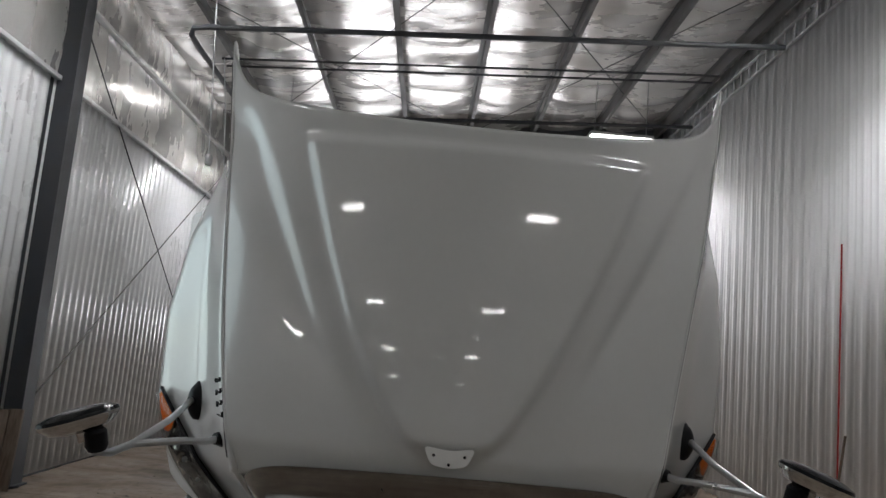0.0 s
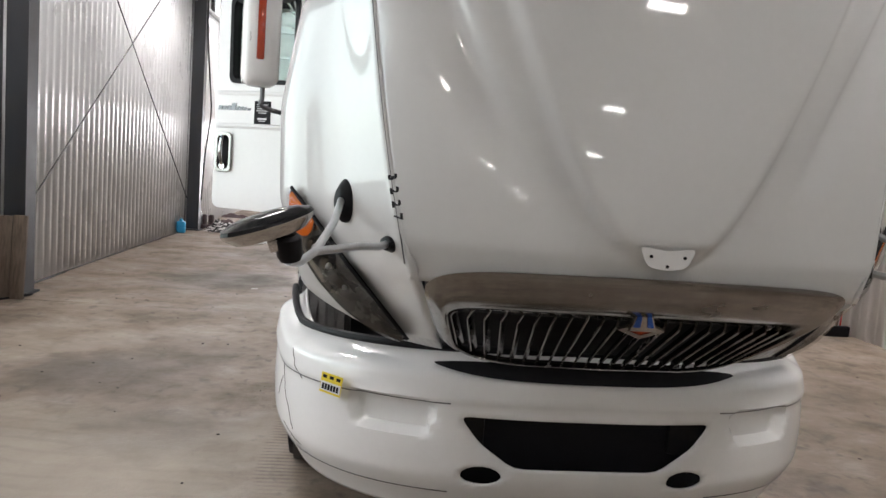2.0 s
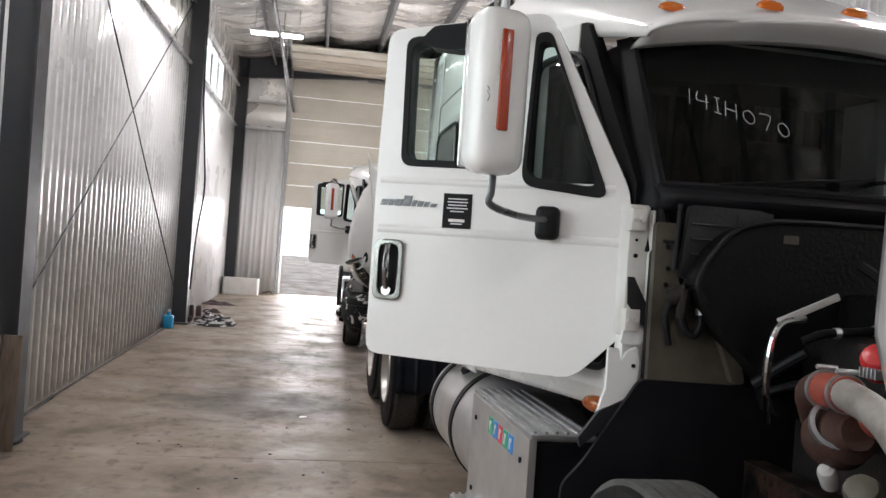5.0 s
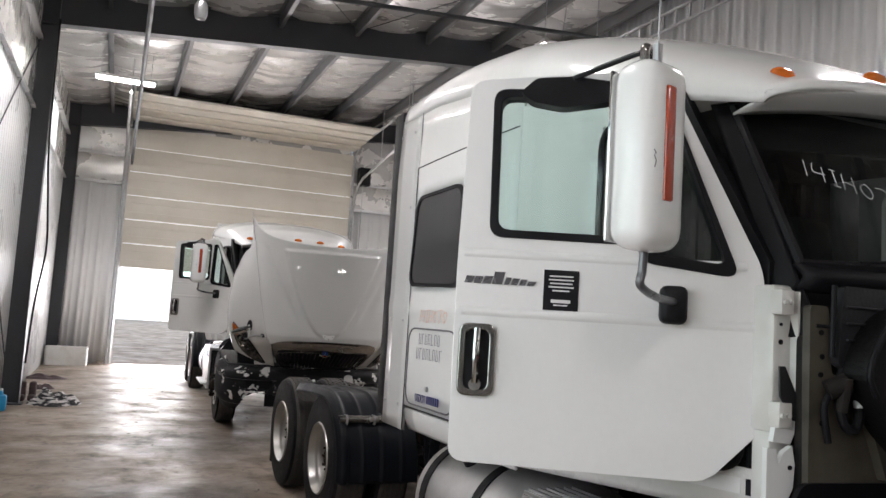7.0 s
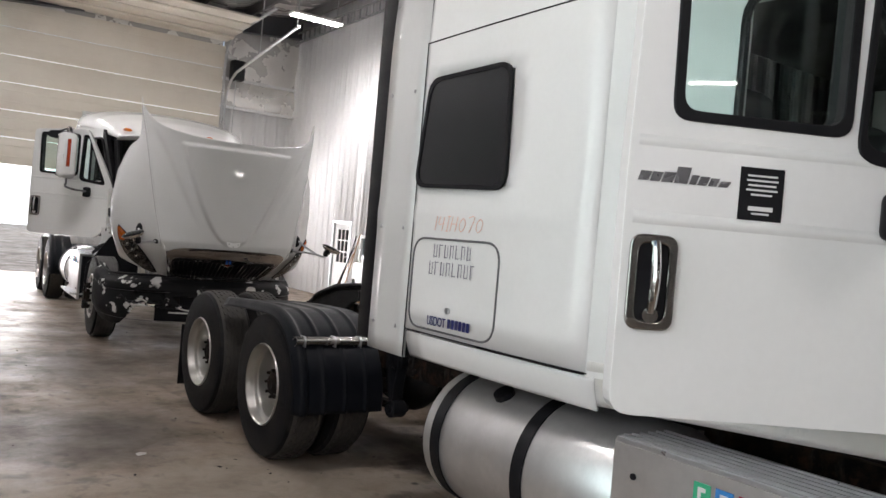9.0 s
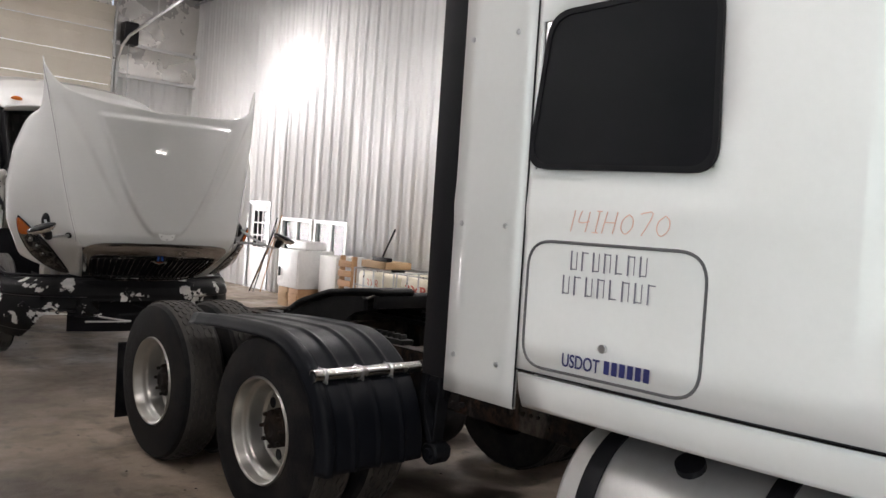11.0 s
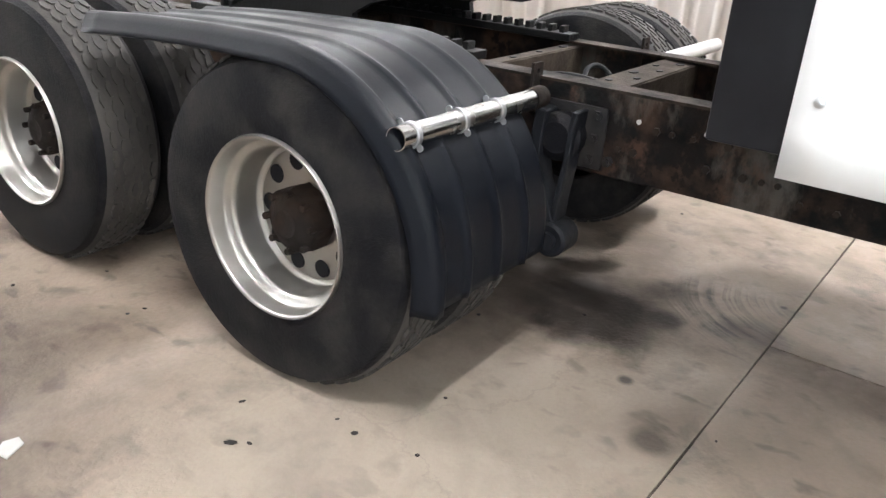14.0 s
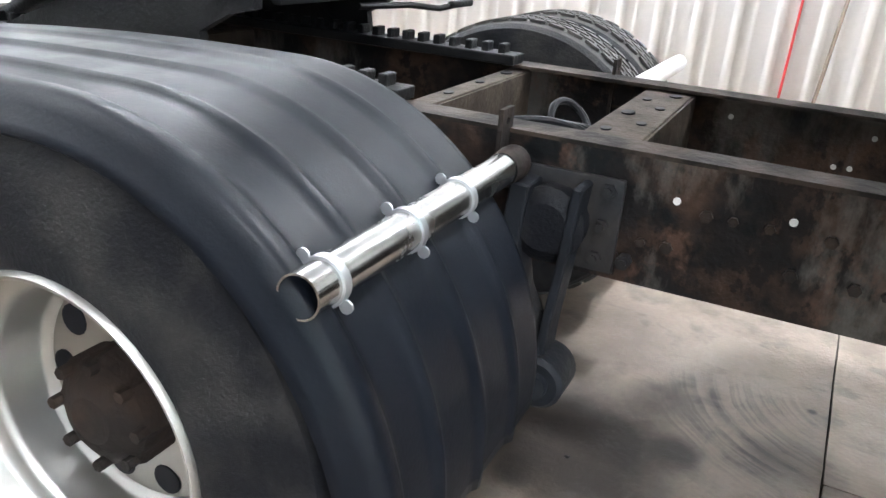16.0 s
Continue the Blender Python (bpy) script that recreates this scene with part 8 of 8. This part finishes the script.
def writing(t):
    """Chalk on the windscreen, crayon and print on the sleeper."""
    at_screen = lambda x, z: Vector((x, 0.49 + 0.33 * (z - 1.975) / 0.65 + 0.17 * (abs(x) / 0.81) ** 2.2 - 0.008, z))
    x, z = -0.66, 2.325
    for ch in "14IH070":
        w, h = (0.046, 0.066) if ch not in "1I" else (0.02, 0.066)
        for stroke in STROKES[ch]:
            bm = bmesh.new()
            tube(bm, [at_screen(x + px * w + 0.006 * py, z + py * h - 0.36 * px * w) for px, py in stroke], 0.0017, 5, smooth_n=3)
            part("chalk_stroke", bm, chalk, t, "thin chalk stroke", smooth=0)
        x += w + 0.016
        z -= 0.36 * (w + 0.016)
    side = Matrix(((0, 0, -1, 0), (-1, 0, 0, 0), (0, 1, 0, 0), (0, 0, 0, 1)))   # reads from outside: x runs forwards
    at = lambda y, z: Matrix.Translation((-1.2395, y, z)) @ side
    x = 3.03
    for ch in "14IH070":
        w = 0.05 if ch not in "1I" else 0.02
        for stroke in STROKES[ch]:
            bm = bmesh.new()
            tube(bm, [(-1.2385, x - px * w - 0.014 * py, 1.685 + 0.072 * py) for px, py in stroke], 0.0018, 5, smooth_n=3)
            part("crayon_stroke", bm, crayon, t, "pale orange crayon stroke", smooth=0)
        x -= w + 0.016
    lettering("USDOT", 0.064, at(3.02, 1.222), navy, t, "print_letters", "navy printed letters", thick=0.0008, bold=0.0005, width=0.155)
    x = 2.845
    for k in range(6):
        bm = bmesh.new()
        box(bm, (0.0012, 0.021, 0.044), (-1.2395, x - 0.0105, 1.246))
        part("print_bar", bm, navy, t, "navy printed bar", smooth=0)
        x -= 0.030
    # company mark as plain upright shapes
    for y0, wd, z0, hh, n in ((3.018, 0.318, 1.553, 0.066, 7), (3.047, 0.384, 1.468, 0.066, 8)):
        st = wd / n
        for k in range(n):
            c = y0 - st * (k + 0.5)
            bm = bmesh.new()
            box(bm, (0.0012, 0.006, hh), (-1.2395, c + st * 0.25, z0 + hh / 2))
            box(bm, (0.0012, st * 0.55, 0.004), (-1.2395, c, z0 + (hh - 0.004 if k % 2 else 0.004)))
            if k % 3 != 1:
                box(bm, (0.0012, 0.003, hh * 0.9), (-1.2395, c - st * 0.25, z0 + hh * 0.5))
            part("mark_shape", bm, faint_navy, t, "faint navy shape of a company mark", smooth=0)


RAKE = 0.0065
M1 = pose(0.533, 5.2, -1.9 * RAKE, -math.degrees(RAKE), 0, math.degrees(math.atan(0.029)))
truck_1 = build_truck(M1, "white sleeper tractor truck, hood tilted open, cab door open", True, False, (4.935, 6.28), RAKE)
writing(truck_1)
truck_2 = build_truck(pose(0.10, 15.62, 0, 0, 0, -1.5), "white day-cab tractor truck with peeling bumper, hood and door open", False, True, (4.3, 5.61))
# ---- loose things ----
def extinguisher(m):
    e = thing("fire_extinguisher", "small red fire extinguisher standing on the floor by the wall", "extinguisher", m)
    bm = bmesh.new()
    lathe(bm, [(0, 0), (0.062, 0), (0.065, 0.01), (0.065, 0.33), (0.055, 0.37), (0.025, 0.395), (0.02, 0.42), (0, 0.42)], I4, 24)
    part("cylinder", bm, red_paint, e)
    bm = bmesh.new()
    lathe(bm, [(0.0656, 0.17), (0.0662, 0.17), (0.0662, 0.24), (0.0656, 0.24)], I4, 24)
    part("label_band", bm, appliance, e, "pale label band")
    bm = bmesh.new()
    box(bm, (0.035, 0.05, 0.03), (0, 0, 0.43), 0.006)
    box(bm, (0.018, 0.11, 0.012), (0, 0.03, 0.455), 0.004)
    box(bm, (0.018, 0.10, 0.010), (0, 0.03, 0.43), 0.004)
    part("valve", bm, black_plastic, e)
    bm = bmesh.new()
    tube(bm, [(0.02, -0.01, 0.43), (0.06, -0.02, 0.40), (0.075, -0.01, 0.30), (0.074, 0, 0.18)], 0.009, 8, smooth_n=5)
    part("hose", bm, black_plastic, e)


extinguisher(pose(-3.86, 8.55, 0, 0, 0, 20) @ Matrix.Diagonal((0.85, 0.85, 0.90, 1)))
for x, w, h, lean, turn in ((-3.77, 0.135, 0.80, 5, 2), (-3.632, 0.130, 0.81, 6, -1)):
    bm = bmesh.new()
    box(bm, (w, 0.04, h), (0, 0, h / 2), 0.005, pose(x, 8.94, 0.002, -lean, 0, turn))
    tagged(part("board", bm, old_wood), "weathered brown plank leaning on the column", "plank", group="leaning planks")

jug = thing("washer_jug", "blue plastic fluid jug with white cap beside the wall", "jug", pose(-3.82, 16.3, 0))
bm = bmesh.new()
box(bm, (0.16, 0.12, 0.22), (0, 0, 0.112), 0.03, seg=3)
part("body", bm, blue_plastic, jug)
bm = bmesh.new()
cyl(bm, 0.04, 0.06, Matrix.Translation((0, 0, 0.25)), 16, 0.025)
part("neck", bm, blue_plastic, jug)
bm = bmesh.new()
cyl(bm, 0.026, 0.03, Matrix.Translation((0, 0, 0.29)), 14)
part("cap", bm, appliance, jug)

rngc = random.Random(11)


def heap(name, at, rx, ry, h, material, label):
    bm = bmesh.new()
    sd = rngc.uniform(0, 50)

    def f(u, v):
        a, r = 2 * math.pi * u, v
        w = 1 + 0.35 * noise.noise((math.cos(a) * 1.5, math.sin(a) * 1.5, sd))
        z = h * (1 - r ** 2) * (0.75 + 0.7 * noise.noise((math.cos(a) * r * 3, math.sin(a) * r * 3, sd + 5)))
        return Vector((at[0] + rx * r * w * math.cos(a), at[1] + ry * r * w * math.sin(a), max(0.002, z)))
    grid(bm, 40, 10, f)
    bmesh.ops.remove_doubles(bm, verts=bm.verts[:], dist=0.001)
    return tagged(part(name, bm, material), label, "cloth")


stripe = mat("striped_cloth", (0.012, 0.012, 0.014), 0.9, 0, (0.55, 0.54, 0.53), 5.5, 1.0, stretch=(1.2, 1.0, 6.0))
stripe.node_tree.nodes["Map Range"].inputs[1].default_value, stripe.node_tree.nodes["Map Range"].inputs[2].default_value = 0.50, 0.53
heap("cloth_heap", (-3.22, 17.15), 0.40, 0.34, 0.24, stripe, "crumpled dark and pale striped cloth on the floor")
heap("rag", (-3.50, 19.2), 0.20, 0.16, 0.10, cloth, "crumpled brown rag on the floor")
heap("rag", (-3.60, 20.9), 0.42, 0.16, 0.09, cloth, "flat dark red rag on the floor")
bag = thing("boots", "pair of dark work boots standing by the column", "boots", pose(-3.60, 17.55, 0))
for dx in (-0.07, 0.07):
    bm = bmesh.new()
    box(bm, (0.10, 0.28, 0.09), (dx, -0.03, 0.046), 0.03, seg=3)
    box(bm, (0.10, 0.13, 0.24), (dx, 0.05, 0.16), 0.03, seg=3)
    part("boot", bm, cloth, bag)
bm = bmesh.new()
box(bm, (0.03, 0.22, 0.34), (-3.70, 17.42, 0.17), 0.006)
tagged(part("black_panel", bm, black_plastic), "small black panel leaning by the column", "panel")
tub = thing("white_tub", "dusty white plastic tub by the end wall", "tub", pose(-3.42, 24.3, 0))
bm = bmesh.new()
o, i2 = rounded([(-0.45, -0.25), (0.45, -0.25), (0.45, 0.25), (-0.45, 0.25)], 0.06), rounded([(-0.41, -0.21), (0.41, -0.21), (0.41, 0.21), (-0.41, 0.21)], 0.05)
prism(bm, o, 0.42, I4, holes=[i2])
part("tub_wall", bm, dirty_paint, tub, smooth=0)
bm = bmesh.new()
prism(bm, i2, 0.05)
part("tub_floor", bm, dirty_paint, tub, smooth=0)
heap("rubble", (-2.72, 24.55), 0.22, 0.14, 0.10, old_wood, "small dark heap of sweepings by the end wall")

# cable hanging on the far column, mirror antenna
bm = bmesh.new()
tube(bm, [(XL + 0.31, 16.95, 5.8), (XL + 0.33, 16.97, 4.0), (XL + 0.40, 17.0, 3.0), (XL + 0.44, 17.05, 2.3), (XL + 0.36, 17.05, 1.5), (XL + 0.33, 17.0, 0.6)], 0.014, 8, smooth_n=10)
tagged(part("cable", bm, black_plastic), "black cable hanging loosely down the column", "cable")
ln = [(XL + 0.08, Y0 + 0.5, 0.012), (XL + 0.10, 8.3, 0.012), (XL + 0.14, 8.7, 0.012), (XL + 0.36, 9.2, 0.012), (XL + 0.12, 9.6, 0.012), (XL + 0.08, 13.0, 0.012), (XL + 0.09, 16.8, 0.012)]
bm = bmesh.new()
tube(bm, ln, 0.011, 6, smooth_n=6)
tagged(part("floor_cable", bm, black_plastic), "dark cable lying along the foot of the wall", "cable")
bm = bmesh.new()
tube(bm, [Vector((-0.95, 5.80, 2.56)), Vector((-0.955, 5.79, 2.75)), Vector((-0.975, 5.74, 3.1)), Vector((-1.01, 5.66, 3.5))], 0.0035, 6)
rod(bm, (-0.95, 5.80, 2.50), (-0.95, 5.80, 2.60), 0.016, 10)
ant = part("antenna", bm, galv, truck_1, "thin whip antenna on the mirror arm")
ant.matrix_parent_inverse = truck_1.matrix_world.inverted()

# stored goods along the partition wall
cab = thing("white_cabinet", "white appliance cabinet standing on low brown boxes", "cabinet", pose(4.55, 18.43, 0))
bm = bmesh.new()
box(bm, (0.70, 0.68, 0.66), (0.0, 0.0, 0.665), 0.015)
part("body", bm, appliance, cab)
bm = bmesh.new()
box(bm, (0.02, 0.64, 0.60), (-0.36, 0.0, 0.665), 0.006)
part("door", bm, appliance, cab)
bm = bmesh.new()
box(bm, (0.03, 0.02, 0.16), (-0.385, 0.24, 0.6), 0.004)
part("handle", bm, black_plastic, cab)
for y, w, mt in ((18.60, 0.32, cardboard), (18.26, 0.32, wood)):
    bm = bmesh.new()
    box(bm, (0.66, w, 0.33), (4.55, y, 0.166), 0.01)
    box(bm, (0.02, w * 0.85, 0.1), (4.215, y, 0.2), 0.004)
    tagged(part("drawer_box", bm, mt), "low brown wooden box under the cabinet", "box", group="brown boxes")
bm = bmesh.new()
box(bm, (0.4, 0.6, 0.15), (4.52, 18.40, 1.072), 0.02)
tagged(part("carton", bm, appliance), "white carton lying on the cabinet", "carton")
bm = bmesh.new()
box(bm, (0.6, 0.5, 0.95), (4.72, 17.55, 0.476), 0.01)
tagged(part("grey_locker", bm, steel_plate), "pale grey metal locker", "locker")
pal = thing("pallet", "wooden pallet standing on edge", "pallet", pose(4.42, 16.93, 0))
for k in range(6):
    bm = bmesh.new()
    box(bm, (0.022, 0.36, 0.10), (-0.08, 0, 0.10 + 0.155 * k), 0.004)
    part("deck_board", bm, wood, pal)
for dy in (-0.16, 0.16):
    bm = bmesh.new()
    box(bm, (0.09, 0.04, 1.0), (-0.02, dy, 0.5), 0.004)
    part("stringer", bm, wood, pal)
bm = bmesh.new()
box(bm, (0.5, 0.62, 0.11), (4.56, 16.15, 0.93), 0.01)
tagged(part("flat_carton", bm, cardboard), "flat brown carton on the tote", "carton")


red_faded = mat("faded_red_paint", (0.55, 0.13, 0.10), 0.6)


def tote(y, letters, bold, width, side):
    e = thing("ibc_tote", "yellowed plastic tote in a galvanised cage, red letters", "tote", pose(4.67, y, 0), group="totes by the wall")
    bm = bmesh.new()
    box(bm, (0.86, 0.92, 0.66), (0, 0, 0.49), 0.06, seg=3)
    part("bottle", bm, tote_plastic, e)
    bm = bmesh.new()
    cyl(bm, 0.11, 0.05, Matrix.Translation((0, 0, 0.835)), 20)
    part("lid", bm, black_plastic, e, "black screw lid")
    for dy in (-0.42, 0, 0.42):
        bm = bmesh.new()
        box(bm, (0.94, 0.12, 0.09), (0, dy, 0.047), 0.006)
        part("skid", bm, wood, e)
    bm = bmesh.new()
    box(bm, (0.96, 1.0, 0.025), (0, 0, 0.107), 0.006)
    part("base", bm, wood, e)
    for z in (0.16, 0.38, 0.60, 0.855):
        bm = bmesh.new()
        tube(bm, [(-0.46, -0.49, z), (-0.46, 0.49, z), (0.46, 0.49, z), (0.46, -0.49, z), (-0.46, -0.49, z)], 0.012, 6)
        part("cage_bar", bm, galv, e)
    for dy in [-0.49 + 0.245 * k for k in range(5)]:
        bm = bmesh.new()
        rod(bm, (-0.468, dy, 0.125), (-0.468, dy, 0.865), 0.012, 6)
        part("cage_bar", bm, galv, e)
    for dx in [-0.23 + 0.23 * k for k in range(3)]:
        bm = bmesh.new()
        rod(bm, (dx, -0.498, 0.125), (dx, -0.498, 0.865), 0.012, 6)
        part("cage_bar", bm, galv, e)
    lettering(letters, 0.20, Matrix.Translation((-0.436, side, 0.58)) @ Matrix(((0, 0, -1, 0), (-1, 0, 0, 0), (0, 1, 0, 0), (0, 0, 0, 1))), red_faded, e, "painted_letters", "faded red hand-painted letters", thick=0.001, bold=bold, width=width)
    return e


tote(15.98, "3XR", -0.002, 0.30, 0.22)
tote(14.93, "3XR", 0.004, 0.50, 0.34)
bm = bmesh.new()
box(bm, (0.006, 0.62, 0.40), (4.17, 16.12, 0.205), 0.002)
pn = tagged(part("painted_board", bm, appliance), "white board with red paint leaning on the tote", "board")
for c, s in (((4.164, 16.22, 0.30), 0.09), ((4.164, 16.16, 0.20), 0.09), ((4.164, 16.02, 0.28), 0.07)):
    bm = bmesh.new()
    lathe(bm, [(0, 0), (s, 0), (s, 0.002), (0, 0.002)], Matrix.Translation(c) @ pose(0, 0, 0, 0, -90, 0) @ Matrix.Diagonal((1, 1.3, 1, 1)), 9)
    ob = part("paint_blot", bm, red_paint, pn, smooth=0)
sw = thing("push_broom", "black push broom standing on the tote", "broom", pose(4.42, 16.08, 0.987))
bm = bmesh.new()
box(bm, (0.1, 0.38, 0.06), (0, 0, 0.03), 0.01)
part("head", bm, black_plastic, sw)
bm = bmesh.new()
rod(bm, (0, 0, 0.05), (0.12, -0.12, 0.50), 0.013, 8)
part("handle", bm, black_plastic, sw)
for k, (y, dx, hh) in enumerate(((20.55, 0.5, 1.5), (20.45, 0.40, 1.55), (20.62, 0.55, 1.25), (20.70, 0.5, 1.1))):
    bm = bmesh.new()
    rod(bm, (XR - dx, y, 0.02), (XR - 0.06, y - 0.06 * (k % 2), hh), 0.012, 8)
    tagged(part("pole", bm, wood if k % 2 else black_plastic), "thin wooden tool pole leaning on the wall", "pole", group="leaning poles")
br2 = thing("floor_broom", "black broom leaning against the partition wall", "broom", pose(4.95, 9.35, 0))
bm = bmesh.new()
box(bm, (0.30, 0.07, 0.12), (0, 0, 0.062), 0.015)
part("head", bm, black_plastic, br2)
bm = bmesh.new()
rod(bm, (0, 0, 0.10), (0.12, -0.08, 1.25), 0.014, 8)
part("handle", bm, old_wood, br2)
heap("rag_pile", (4.45, 9.9), 0.25, 0.12, 0.05, cloth, "dark rag on the floor near the broom")
bm = bmesh.new()
tube(bm, [(XR - 0.045, 9.56, 3.4), (XR - 0.045, 9.58, 1.5), (XR - 0.045, 9.60, 0.03)], 0.010, 6)
tagged(part("red_hose", bm, red_paint), "thin red air hose hanging down the wall", "hose")

# litter on the floor
lit = random.Random(21)
bm = bmesh.new()
prism(bm, [(0, 0), (0.07, 0.01), (0.085, 0.04), (0.05, 0.06), (0.01, 0.045)], 0.004, pose(-1.60, 10.30, 0.003, 3, 2, 20))
tagged(part("paper_scrap", bm, duct, smooth=0), "torn scrap of white paper on the floor", "litter")
bm = bmesh.new()
for k in range(150):
    x, y = lit.uniform(-3.6, 4.6), lit.uniform(1.5, 24)
    if k < 60:
        x, y = lit.gauss(-1.2, 1.0), lit.gauss(9.0, 3.2)
    if x < -3.6:
        continue
    s = lit.uniform(0.004, 0.011)
    bmesh.ops.create_icosphere(bm, subdivisions=1, radius=s, matrix=Matrix.Translation((x, y, s * 0.25)) @ Matrix.Rotation(lit.uniform(0, 3), 4, "Z") @ Matrix.Diagonal((lit.uniform(0.8, 2.2), 1, 0.4, 1)))
tagged(part("grit", bm, grime, smooth=0), "dark crumbs of dirt scattered on the floor", "dirt", kind="stuff")
